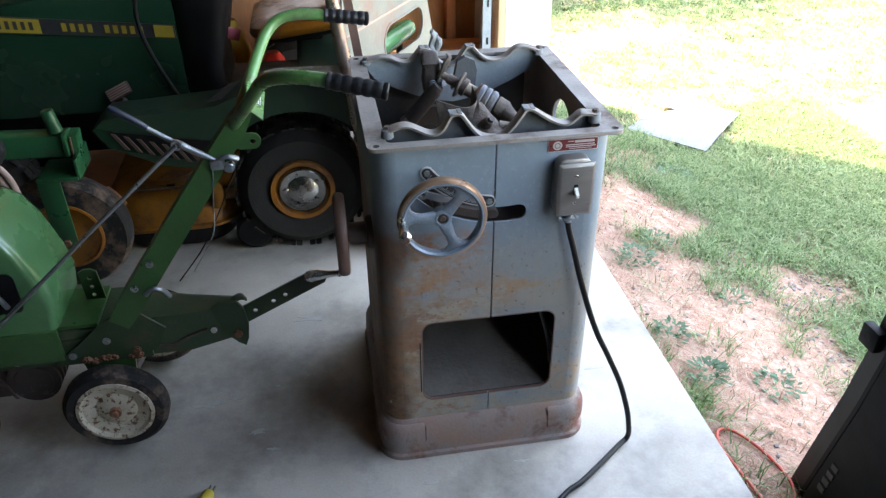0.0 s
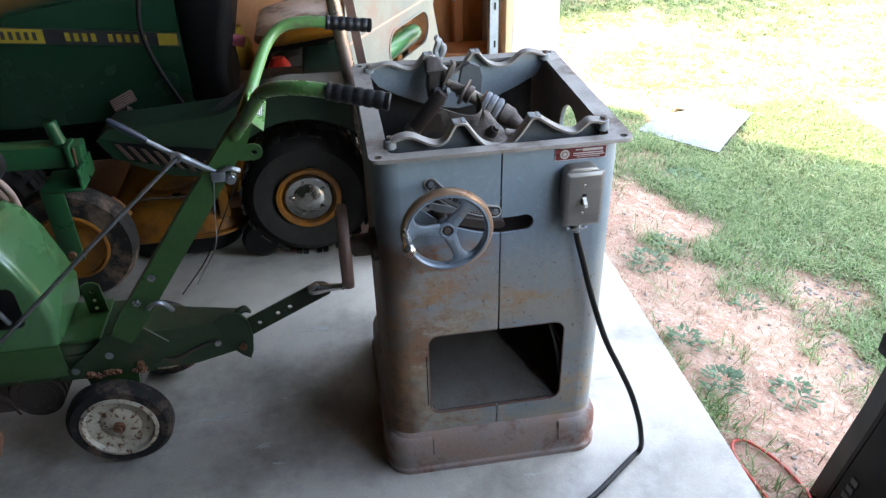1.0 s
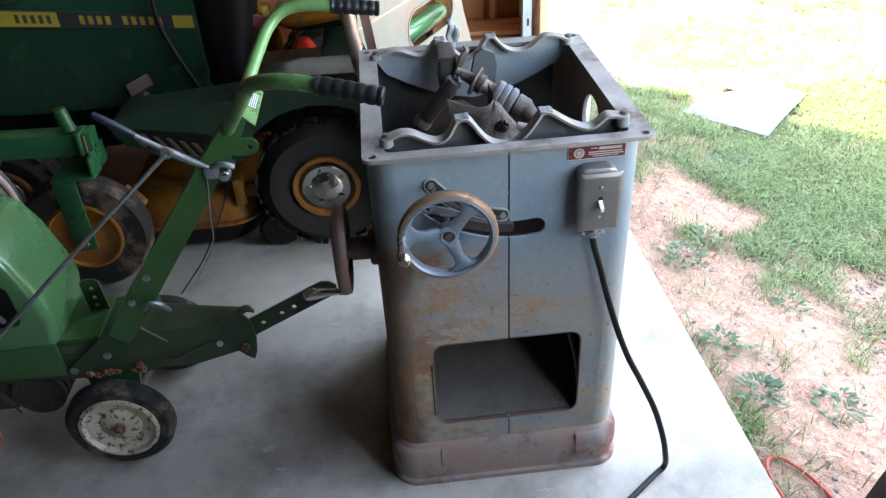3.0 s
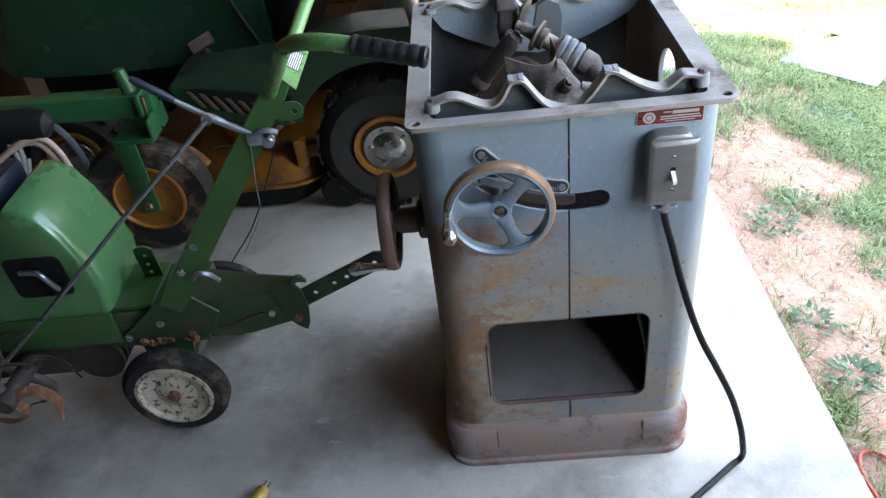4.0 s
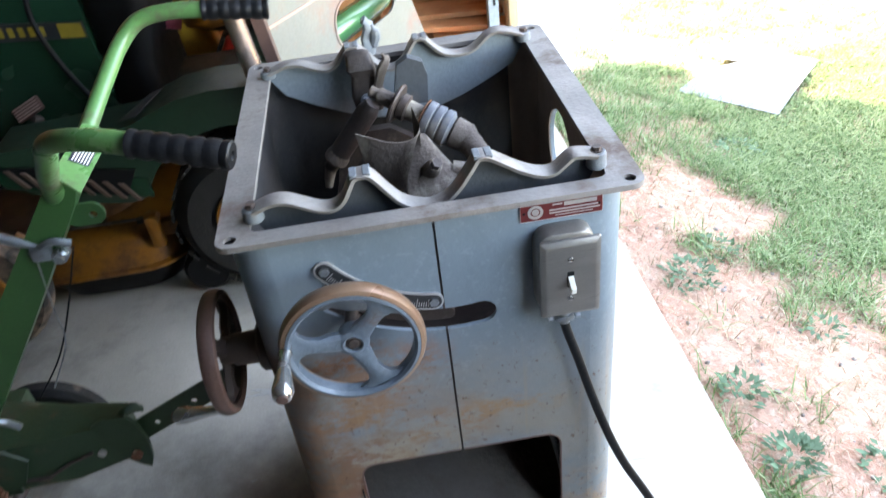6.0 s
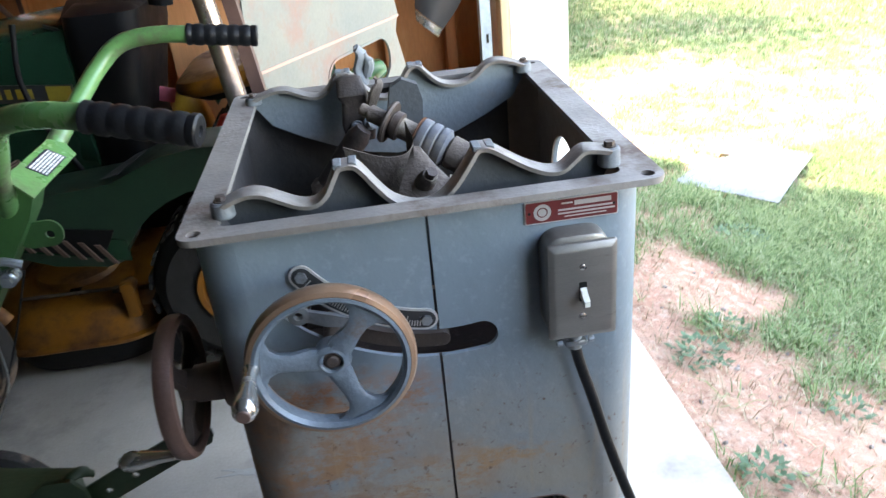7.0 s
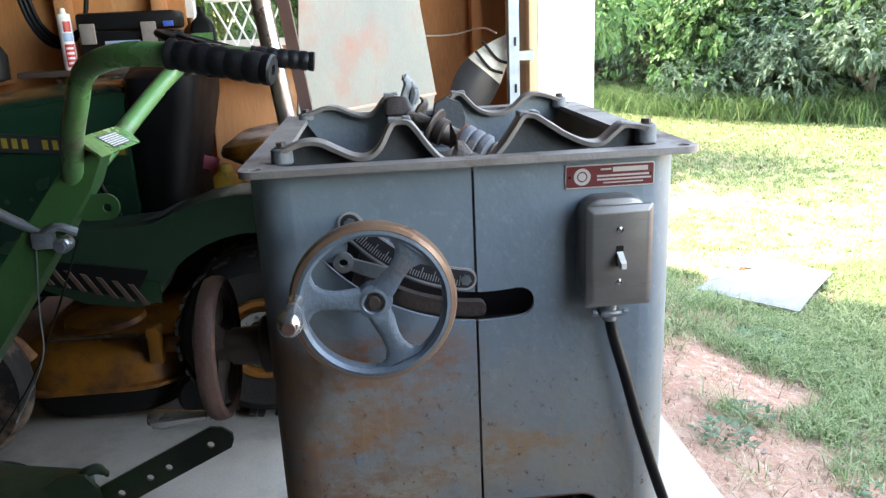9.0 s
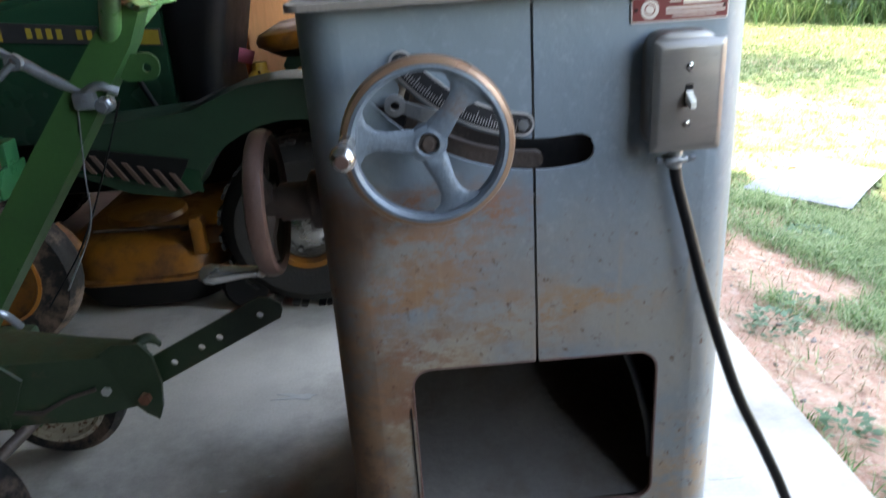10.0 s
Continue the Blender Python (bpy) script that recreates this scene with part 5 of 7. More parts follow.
# tag plate bridging the bars
TL, TT, TB = Vector((-0.482, 0.195, 0.857)), Vector((-0.484, 0.365, 0.853)), Vector((-0.448, 0.222, 0.833))
tx = (TT - TL).normalized()
tz = tx.cross(TB - TL).normalized()
if tz.z < 0:
    tz = -tz
ty_ = tz.cross(tx)
sgn = 1 if ty_.dot(TB - TL) > 0 else -1
TAG = Matrix((*[(tx[i], ty_[i], tz[i], TL[i]) for i in range(3)], (0, 0, 0, 1)))
tw, td = (TT - TL).length, (TB - TL).dot(ty_)
y0_, y1_ = min(0, td), max(0, td)
tg = part("tag_plate", plate([(0.0, y0_), (tw, y0_), (tw + 0.02, (y0_ + y1_) / 2), (tw + 0.01, y1_), (0.02, y1_)], [], TAG, 0.002), M_greenlight, til, "light green plate with a small warning sticker")
s0, s1, h_ = tw * 0.40, tw * 0.86, y1_ - y0_
part("sticker", plate([(s0, y0_ + h_ * 0.15), (s1, y0_ + h_ * 0.15), (s1, y0_ + h_ * 0.80), (s0, y0_ + h_ * 0.80)], [], TAG @ Matrix.Translation((0, 0, 0.0022)), 0.0005), M_navy, tg, "navy sticker with small white print")
random.seed(31)
for k in range(6):
    v0 = y0_ + h_ * (0.20 + 0.095 * k)
    u0 = s0 + 0.003
    while u0 < s1 - 0.010:
        u1 = min(u0 + random.uniform(0.006, 0.016), s1 - 0.003)
        part("print_bar", plate([(u0, v0), (u1, v0), (u1, v0 + h_ * 0.042), (u0, v0 + h_ * 0.042)], [], TAG @ Matrix.Translation((0, 0, 0.0028)), 0.0003), M_white, tg)
        u0 = u1 + 0.002
# engine cover with its slot
co = [(-1.24, 0.335), (-0.985, 0.335), (-0.975, 0.40), (-0.985, 0.455), (-1.015, 0.545), (-1.045, 0.600), (-1.075, 0.622), (-1.105, 0.622), (-1.145, 0.585), (-1.20, 0.50)]
cover = part("engine_cover", loft([[Vector((-1.2 + (x + 1.2) * f, y, 0.335 + (z - 0.335) * g)) for x, z in co] for y, f, g in ((0.232, 0.92, 0.94), (0.234, 0.955, 0.965), (0.240, 0.982, 0.986), (0.250, 0.996, 0.997), (0.262, 1.0, 1.0), (0.43, 1.0, 1.0), (0.445, 0.97, 0.985))]), M_cover, til, "rounded green engine cover with a dark slot")
part("slot", plate(rrect(-1.16, -1.035, 0.400, 0.505, 0.016, 4), [], xz(0.2318), 0.002), M_dark, cover)
part("slot_lever", tube([(-1.13, 0.228, 0.47), (-1.085, 0.215, 0.475), (-1.07, 0.215, 0.45), (-1.065, 0.225, 0.42)], 0.006, 10, n=4), M_zinc, cover)
part("cover_skirt", join(box(-1.45, -0.985, 0.226, 0.236, 0.25, 0.338, 0.003), box(-1.0, -0.90, 0.25, 0.41, 0.322, 0.334, 0.004)), M_green, til)
part("upright_bracket", plate([(-0.945, 0.33), (-0.90, 0.33), (-0.905, 0.412), (-0.918, 0.42), (-0.935, 0.42), (-0.948, 0.412)], [circle(-0.925, 0.395, 0.005, 10), circle(-0.925, 0.37, 0.005, 10), circle(-0.925, 0.347, 0.005, 10)], xz(0.36), 0.006), M_green, til)
eng = part("engine_block", cyl((-1.09, 0.26, 0.17), (-1.09, 0.40, 0.17), 0.05, None, 24, 0.006), M_darkiron, til, "dark finned engine block")
for k in range(6):
    part("fin", cyl((-1.09, 0.262 + 0.022 * k, 0.17), (-1.09, 0.272 + 0.022 * k, 0.17), 0.062, None, 24), M_darkiron, eng)
part("crankcase", box(-1.4, -1.15, 0.27, 0.40, 0.12, 0.225, 0.01), M_darkiron, eng)
part("engine_body", join(box(-1.50, -1.245, 0.262, 0.46, 0.32, 0.56, 0.015), box(-1.48, -1.16, 0.30, 0.46, 0.52, 0.63, 0.02)), M_navy, til, "dark blue-black engine body")
part("muffler", tube([(-1.36, 0.455, 0.695), (-1.34, 0.455, 0.695), (-1.10, 0.46, 0.697), (-1.07, 0.46, 0.694), (-1.06, 0.46, 0.690)], [0.012, 0.036, 0.038, 0.030, 0.010], 20), M_dark, til, "black rounded muffler")
for dx, dz, r_ in ((0.0, 0.0, 0.0065), (0.016, 0.010, 0.0075)):
    part("fuel_hose", tube([(-1.20 + dx, 0.42, 0.630 + dz), (-1.14 + dx, 0.43, 0.662 + dz), (-1.10 + dx, 0.44, 0.660 + dz), (-1.078 + dx, 0.44, 0.628 + dz), (-1.070 + dx, 0.44, 0.585 + dz), (-1.075 + dx, 0.446, 0.54)], r_, 10, n=5), M_pedalrib, til, "dull pink-brown rubber hose")
tn = part("tine_hub", cyl((-1.235, 0.10, 0.20), (-1.235, 0.34, 0.20), 0.022, None, 18, 0.003), M_darkiron, til, "dark tine axle")
for k, y in enumerate((0.13, 0.20)):
    for j in range(4):
        a_ = radians(90 * j + 35 * k + 20)
        pts_ = []
        for q in range(5):
            r_ = 0.02 + 0.026 * q
            t_ = a_ - 0.16 * q * q * 0.5
            pts_.append((-1.235 + r_ * math.cos(t_), y + 0.004 * q, 0.20 + r_ * math.sin(t_)))
        part("tine", tube(pts_, [0.012, 0.012, 0.013, 0.012, 0.006], 8, n=3, flat=0.35), M_rust if (j + k) % 3 == 0 else M_darkiron, tn)

# ---- second implement: green box tube frame on an orange wheel ----
imp = thing("wheeled_implement", (-1.15, 0.95, 0), "green box tube implement frame on an orange-rimmed wheel", "garden implement")
small_wheel(imp, (-1.165, 0.965, 0.193), 0.192, 0.075, M_orange, 0.112, "worn grey-black pneumatic tyre")
part("box_tube", join(xf(box(-0.33, 0.33, -0.034, 0.034, -0.034, 0.034, 0.005), pose(-1.39, 0.965, 0.505, 0, 3, 3)), box(-1.098, -1.084, 0.93, 1.0, 0.462, 0.53, 0.003)), M_emerald, imp, "green square tube")
part("tube_core", xf(box(-0.002, 0.002, -0.026, 0.026, -0.026, 0.026), pose(-1.078, 0.966, 0.492, 0, 3, 3)), M_rust, imp)
part("post", cyl((-1.115, 0.965, 0.53), (-1.125, 0.965, 0.60), 0.021, 0.018, 16, 0.003), M_emerald, imp)
part("fork", join(box(-1.185, -1.065, 0.885, 1.03, 0.404, 0.416, 0.003), box(-1.185, -1.12, 0.885, 0.895, 0.17, 0.404, 0.003), box(-1.07, -1.06, 0.89, 1.03, 0.404, 0.47, 0.003)), M_emerald, imp, "green wheel fork")
part("bolt", bolt((-1.15, 0.884, 0.195), (0, -1, 0), 0.012, 0.012), M_rust, imp)
part("coil", tube([(-1.50 + 0.085 * math.cos(t), 0.80 + 0.02 * math.sin(2 * t) + 0.004 * t, 0.42 + 0.10 * math.sin(t)) for t in np.linspace(0, 12.5, 60)], 0.007, 8), M_castgrey, imp, "grey looped cable")

# ---- lawn tractor ----
tr = thing("lawn_tractor", (-0.9, 1.6, 0), "dark green lawn tractor with yellow deck, seat and wheels", "lawn tractor")


def hood_sec(x, zt, zb, hw, cr):
    c = 1.63
    pts = [(c - hw, zb), (c - hw - 0.004, (zb + zt) / 2), (c - hw + 0.01, zt - 0.07), (c - hw + 0.05, zt - 0.025), (c - hw + 0.12, zt - 0.005), (c, zt + cr)]
    return [Vector((x, y, z)) for y, z in pts] + [Vector((x, 2 * c - y, z)) for y, z in pts[-2::-1]]


part("hood", loft([hood_sec(x, zt, zb, hw, 0.01) for x, zt, zb, hw in ((-0.79, 0.872, 0.45, 0.235), (-0.85, 0.868, 0.44, 0.237), (-1.1, 0.845, 0.42, 0.237), (-1.4, 0.80, 0.415, 0.232), (-1.62, 0.755, 0.42, 0.22), (-1.72, 0.70, 0.43, 0.20), (-1.76, 0.60, 0.45, 0.18))]), M_dkgreen, tr, "dark green rounded engine hood")


def decal(x0, x1, lo, hi, mt, name, d=0.0, parent=None):
    """A strip on the hood side; lo and hi give its height across the slope of the stripe, 0 to 1."""
    def z(x, f):
        b0, b1 = 0.714 + (x + 1.34) * (0.666 - 0.714) / 0.54, 0.768 + (x + 1.34) * (0.712 - 0.768) / 0.54
        return b0 + (b1 - b0) * f
    y = 1.388 - d
    return part(name, loft([[Vector((x, yy, z(x, f))) for yy, f in ((y, lo), (y + 0.004, lo), (y + 0.004, hi), (y, hi))] for x in np.linspace(x0, x1, 6)]), mt, parent or tr)


strip = decal(-1.62, -0.795, 0, 1, M_black, "side_stripe")
decal(-1.62, -1.215, 0.06, 0.94, M_decal, "yellow_band", 0.001, strip)
decal(-0.862, -0.800, 0.08, 0.92, M_decal, "yellow_band", 0.001, strip)
# maker's wording as plain strokes
for k in range(5):
    decal(-1.345 + 0.024 * k, -1.345 + 0.024 * k + 0.012, 0.26, 0.76, M_black, "mark", 0.002, strip)
for k in range(10):
    if k != 4:
        decal(-1.150 + 0.0265 * k, -1.150 + 0.0265 * k + 0.0145, 0.24, 0.78, M_decal, "mark", 0.001, strip)
for k in range(4):
    part("louvre", loft([[Vector((x, y, z)) for y, z in ((1.44 + 0.05 * k * 0, zz), (1.45, zz), (1.45, zz + 0.009), (1.44, zz + 0.009))] for x, zz in ((-0.84 - 0.03 * k, 0.852 - 0.018 * k), (-0.80, 0.835 - 0.018 * k))]), M_dark, tr)
# dash console
part("console", loft([[Vector((x, y, z)) for x, y in rrect(x0, x1, 1.63 - hw, 1.63 + hw, 0.05, 5)] for z, x0, x1, hw in ((0.38, -0.80, -0.655, 0.22), (0.55, -0.80, -0.665, 0.225), (0.80, -0.795, -0.605, 0.235), (0.875, -0.79, -0.595, 0.225), (0.895, -0.77, -0.63, 0.18))]), M_dark, tr, "black dash console")
part("windscreen_hump", loft([[Vector((-0.80, y, z)) for y, z in ((1.44, 0.86), (1.55, 0.90), (1.71, 0.90), (1.82, 0.86))], [Vector((-0.63, y, z)) for y, z in ((1.44, 0.88), (1.55, 0.925), (1.71, 0.925), (1.82, 0.88))], [Vector((-0.60, y, z)) for y, z in ((1.44, 0.86), (1.55, 0.88), (1.71, 0.88), (1.82, 0.86))]]), M_dark, tr)
sw = part("steering_wheel", lathe([(0.165 + 0.010 * math.cos(a), 0.010 * math.sin(a)) for a in np.linspace(0, 2 * math.pi, 11)[:-1]], (-0.56, 1.60, 0.945), (0.30, 0, 0.95), 44, True), M_dark, tr, "black tilted steering wheel")
part("steering_hub", join(cyl((-0.57, 1.60, 0.86), (-0.555, 1.60, 0.955), 0.035, 0.03, 20), *[tube([(-0.56, 1.60, 0.94), (-0.56 + 0.145 * math.cos(a), 1.60 + 0.15 * math.sin(a), 0.945 - 0.045 * math.cos(a))], 0.010, 8, flat=0.5) for a in (0.5, 2.6, 4.7)]), M_dark, sw)
part("ignition_tag", xf(box(-0.03, 0.03, -0.004, 0.004, -0.022, 0.022, 0.003), pose(-0.640, 1.68, 0.588, 0, 20, 20)), M_pink, tr, "pink ribbon tied to the console")
# fender and footrest body
hub = Vector((-0.421, 1.045, 0.224))
archp = [(hub.x + 0.285 * math.cos(radians(a)), hub.z + 0.285 * math.sin(radians(a))) for a in range(155, 14, -10)]
prof = [(-1.04, 0.492), (-1.02, 0.455), (-0.95, 0.405), (-0.84, 0.355), (-0.72, 0.335)] + archp + [(-0.15, 0.36), (-0.13, 0.50), (-0.15, 0.585), (-0.20, 0.60), (-0.45, 0.605), (-0.53, 0.595), (-0.585, 0.575), (-0.66, 0.545), (-0.90, 0.528), (-1.0, 0.525)]
fenders = part("fender", plate(prof, [], xz(1.20), 0.155), M_fender, tr, "dark green fender and footrest, dusty")
part("fender", plate([(-0.58, 0.50), (-0.56, 0.44)] + [q for q in archp if q[0] > -0.55] + [(-0.15, 0.36), (-0.13, 0.50), (-0.15, 0.585), (-0.20, 0.60), (-0.45, 0.605), (-0.53, 0.58)], [], xz(2.20), 0.155), M_fender, tr)
part("frame_body", box(-1.65, -0.18, 1.46, 1.80, 0.24, 0.44, 0.02), M_dark, tr, "black tractor frame")
part("seat_deck", box(-0.40, -0.15, 1.201, 2.044, 0.50, 0.585, 0.02), M_fender, tr)
DQ = [(-0.690, 1.085, 0.5425), (-0.640, 1.062, 0.556), (-0.585, 1.165, 0.5785), (-0.625, 1.188, 0.561)]
part("decal", loft([[Vector(q) + Vector((0, 0, 0.003)) for q in DQ], [Vector(q) + Vector((0, 0, 0.0042)) for q in DQ]]), M_dimprint, tr, "faded warning decal on the fender")
for k in range(8):
    x, z = -0.985 + 0.036 * k, 0.482 - 0.0115 * k
    part("tread_slat", plate([(x, z), (x + 0.013, z - 0.003), (x + 0.045, z - 0.058), (x + 0.032, z - 0.056)], [], xz(1.0385), 0.004), M_darkwood, tr)
part("tread_mat", plate([(-1.0, 0.49), (-0.96, 0.43), (-0.72, 0.36), (-0.68, 0.43)], [], xz(1.045), 0.006), M_dark, tr)
part("tread_side", loft([[(-1.03, 1.04, 0.50), (-1.03, 1.05, 0.50), (-1.0, 1.05, 0.43), (-1.0, 1.04, 0.43)], [(-0.66, 1.04, 0.40), (-0.66, 1.05, 0.40), (-0.66, 1.05, 0.345), (-0.66, 1.04, 0.345)]]), M_dkgreen, tr)
PEDAL = pose(-1.015, 1.36, 0.502, 58, -23, 8)
ped = part("pedal", xf(box(-0.042, 0.042, -0.021, 0.021, -0.008, 0.008, 0.005), PEDAL), M_pedal, tr, "ribbed red-brown rubber brake pedal")
for k in range(5):
    part("pedal_rib", xf(box(-0.038, 0.038, -0.018 + 0.008 * k, -0.0145 + 0.008 * k, 0.0082, 0.0105), PEDAL), M_pedalrib, ped)
part("pedal_arm", tube([(-1.02, 1.37, 0.47), (-1.0, 1.42, 0.44), (-0.93, 1.46, 0.40)], 0.011, 10), M_darkiron, tr)
part("hose", tube([(-0.88, 1.36, 0.88), (-0.90, 1.345, 0.74), (-0.87, 1.35, 0.60), (-0.82, 1.37, 0.46)], 0.0075, 10, n=6), M_dark, tr, "black cable down the hood")


def tractor_wheel(c, R, w, rr, ax):
    c, a = Vector(c), Vector(ax)
    ty = part("tyre", lathe([(rr, -w / 2 + 0.01), (rr + 0.03, -w / 2), (R - 0.04, -w / 2 - 0.004), (R - 0.012, -w / 2 + 0.018), (R, -w / 4), (R, w / 4), (R - 0.012, w / 2 - 0.018), (R - 0.04, w / 2 + 0.004), (rr + 0.03, w / 2), (rr, w / 2 - 0.01)], c, ax, 48, True), M_turftyre, tr, "dusty black turf tyre")
    u = a.orthogonal().normalized()
    v = a.cross(u)
    lug = []
    for k in range(40):
        t = 2 * math.pi * k / 40
        d = math.cos(t) * u + math.sin(t) * v
        tt = a.cross(d)
        for s in (-0.33, 0.0, 0.33):
            p = c + d * (R - 0.003) + a * (s * w) + tt * (0.012 * (k % 2))
            lug.append(loft([[p + a * (q * w * 0.12) + tt * (0.010 * e) + d * h for e, h in ((-1, 0), (1, 0), (0.8, 0.007), (-0.8, 0.007))] for q in (-1, 1)]))
    tagged(part("tread", join(*lug), M_turftyre, ty), kind="stuff")
    rm = part("rim", lathe([(rr + 0.002, -w / 2 + 0.015), (rr + 0.004, w / 2 - 0.004), (rr + 0.001, w / 2 + 0.004), (rr - 0.012, w / 2 + 0.002), (rr - 0.020, w / 2 - 0.014), (rr * 0.3, w / 2 - 0.02)], c, ax, 48), M_yellow, tr, "yellow steel rim")
    hc = part("hubcap", lathe([(rr - 0.021, w / 2 - 0.013), (rr - 0.023, w / 2 - 0.004), (rr * 0.72, w / 2 + 0.002), (rr * 0.5, w / 2 - 0.003), (rr * 0.36, w / 2 + 0.006), (rr * 0.18, w / 2 + 0.012), (0.004, w / 2 + 0.013)], c, ax, 40), M_hubcap, rm, "dull mottled metal hubcap")
    for k in range(5):
        t = 2 * math.pi * k / 5 + 0.4
        d = math.cos(t) * u + math.sin(t) * v
        part("wheel_nut", bolt(c + d * rr * 0.55 + a * (w / 2 - 0.003), a, 0.006, 0.007), M_hubcap, hc)


tractor_wheel(hub + Vector((0, 0.09, 0)), 0.222, 0.18, 0.106, (0, -1, 0))
tractor_wheel((hub.x, 2.12, hub.z), 0.222, 0.18, 0.106, (0, 1, 0))
tractor_wheel((-1.52, 1.30, 0.19), 0.188, 0.13, 0.095, (0, -1, 0))
tractor_wheel((-1.52, 1.96, 0.19), 0.188, 0.13, 0.095, (0, 1, 0))
# mower deck
deck = part("mower_deck", loft([[Vector((x, y, z)) for x, y in rrect(-1.12 + i, -0.63 - i, 1.06 + i, 2.15 - i, 0.14, 7)] for z, i in ((0.100, 0.004), (0.104, 0.0), (0.112, 0.0), (0.116, 0.012), (0.165, 0.016), (0.190, 0.026), (0.206, 0.05), (0.214, 0.09), (0.217, 0.12))]), M_yellow, tr, "dirty yellow mower deck")
part("deck_arm", join(box(-0.70, -0.56, 1.10, 1.13, 0.185, 0.232, 0.006), box(-0.725, -0.69, 1.075, 1.11, 0.165, 0.268, 0.007), cyl((-0.705, 1.07, 0.25), (-0.705, 1.115, 0.25), 0.017, None, 16)), M_yellow, deck, "yellow deck hanger")
part("deck_lug", tube([(-1.02, 1.09, 0.20), (-1.035, 1.075, 0.25), (-1.05, 1.07, 0.285)], [0.018, 0.014, 0.006], 8, flat=0.4), M_yellow, deck)
part("spindle_cover", loft([[Vector((-0.90 + r * math.cos(a), 1.30 + r * math.sin(a), z)) for a in np.linspace(0, 2 * math.pi, 25)[:-1]] for z, r in ((0.214, 0.11), (0.232, 0.105), (0.240, 0.08))]), M_yellow, deck)
part("deck_bolt", join(bolt((-0.76, 1.15, 0.212), (0, 0, 1), 0.012, 0.012), tube([(-1.0, 1.15, 0.226), (-0.85, 1.145, 0.226), (-0.77, 1.15, 0.222)], 0.005, 8)), M_darkiron, deck)
# added black body fills the gap below the deck as its shade
part("deck_skirt", loft([[Vector((x, y, z)) for x, y in rrect(-1.12 + i, -0.63 - i, 1.06 + i, 2.15 - i, 0.13, 7)] for z, i in ((0.018, 0.05), (0.06, 0.03), (0.101, 0.02))]), M_dark, deck, "black body standing for the shade under the deck")
part("gauge_wheel", cyl((-0.60, 1.06, 0.07), (-0.60, 1.12, 0.07), 0.068, None, 28, 0.012), M_dark, deck, "black deck roller wheel")
# seat
def seat_ring(z, i, x0=-0.56, x1=-0.18, y0=1.42, y1=1.86):
    return [Vector((x, y, z + 0.12 * (x - x0))) for x, y in rrect(x0 + i, x1 - i, y0 + i, y1 - i, 0.07, 6)]


part("seat", loft([seat_ring(z, i) for z, i in ((0.612, 0.03), (0.632, 0.004), (0.645, 0.0), (0.662, 0.006), (0.672, 0.03))]), M_yellow, tr, "worn yellow tractor seat")
part("seat_pan", loft([seat_ring(z, i) for z, i in ((0.588, 0.06), (0.6115, 0.028))]), M_dark, tr)
part("seat_back", loft([[Vector((x0 + (y - 1.64) ** 2 * 0.25, y, z)) for x0, z in ((-0.20, 0.68), (-0.15, 0.67), (-0.09, 0.88), (-0.12, 0.90), (-0.15, 0.88))] for y in np.linspace(1.43, 1.85, 9)]), M_yellow, tr)
part("seat_post", box(-0.42, -0.30, 1.55, 1.72, 0.584, 0.615, 0.01), M_dark, tr)

# ---- things leaning and standing behind the saw ----
pipe = thing("leaning_pole", (-0.27, 0.62, 0), "shiny steel pipe leaning in a brown steel channel", "pole")
part("pipe", cyl((-0.158, 0.600, 0.0), (-0.336, 0.648, 1.42), 0.0175, None, 20, 0.002), M_pipe, pipe, "brown-tinted polished steel pipe")
part("channel", loft([[Vector((x + dx, y + dy, z)) for dx, dy in ((0, 0), (0.022, 0), (0.022, 0.028), (0.017, 0.028), (0.017, 0.005), (0, 0.005))] for x, y, z in ((-0.132, 0.608, 0.0), (-0.310, 0.656, 1.42))]), M_brownsteel, pipe)

stand = thing("sheet_metal_stand", (-0.1, 1.1, 0), "pale green sheet steel machine stand with rust patches and oval cut-out", "machine stand")
SU = Vector((0.504, 0.864, 0.0)).normalized()
SN = SU.cross(Vector((0, 0, 1)))
STAND = Matrix((*[(SU[i], (0, 0, 1)[i], SN[i], (-0.25, 0.815, 0.0)[i]) for i in range(3)], (0, 0, 0, 1)))
part("stand_panel", plate([(-0.02, 0.809), (0.640, 0.797), (0.560, 1.05), (0.540, 1.11), (0.022, 1.11), (0.02, 1.05)], [], STAND, 0.004), M_sheet, stand, "tapered upper panel")
slot_ = rrect(0.262, 0.574, 0.652, 0.760, 0.052, 7)
part("stand_panel", plate([(-0.02, 0.806), (0.640, 0.794), (0.622, 0.758), (0.664, 0.648), (0.731, 0.514), (0.86, 0.0), (0.16, 0.0), (0.10, 0.6)], [slot_], STAND @ Matrix.Translation((0, 0, -0.003)), 0.004), M_sheet, stand, "lower panel with an oval cut-out")
part("fold", loft([[STAND @ Vector((u, z + dz, dn)) for dz, dn in ((-0.004, -0.001), (0.004, -0.001), (0.003, 0.006), (-0.003, 0.006))] for u, z in ((-0.02, 0.8075), (0.640, 0.7955))]), mat("faded_pink_primer", (0.40, 0.20, 0.15), (0.30, 0.24, 0.20), 0.6, 0, 14, 120, 0.05), stand, "faded pink folded edge")
part("slot_lip", plate(rrect(0.257, 0.579, 0.647, 0.765, 0.056, 7), [rrect(0.263, 0.573, 0.653, 0.759, 0.051, 7)], STAND @ Matrix.Translation((0, 0, 0.0015)), 0.002), M_sheet, stand)

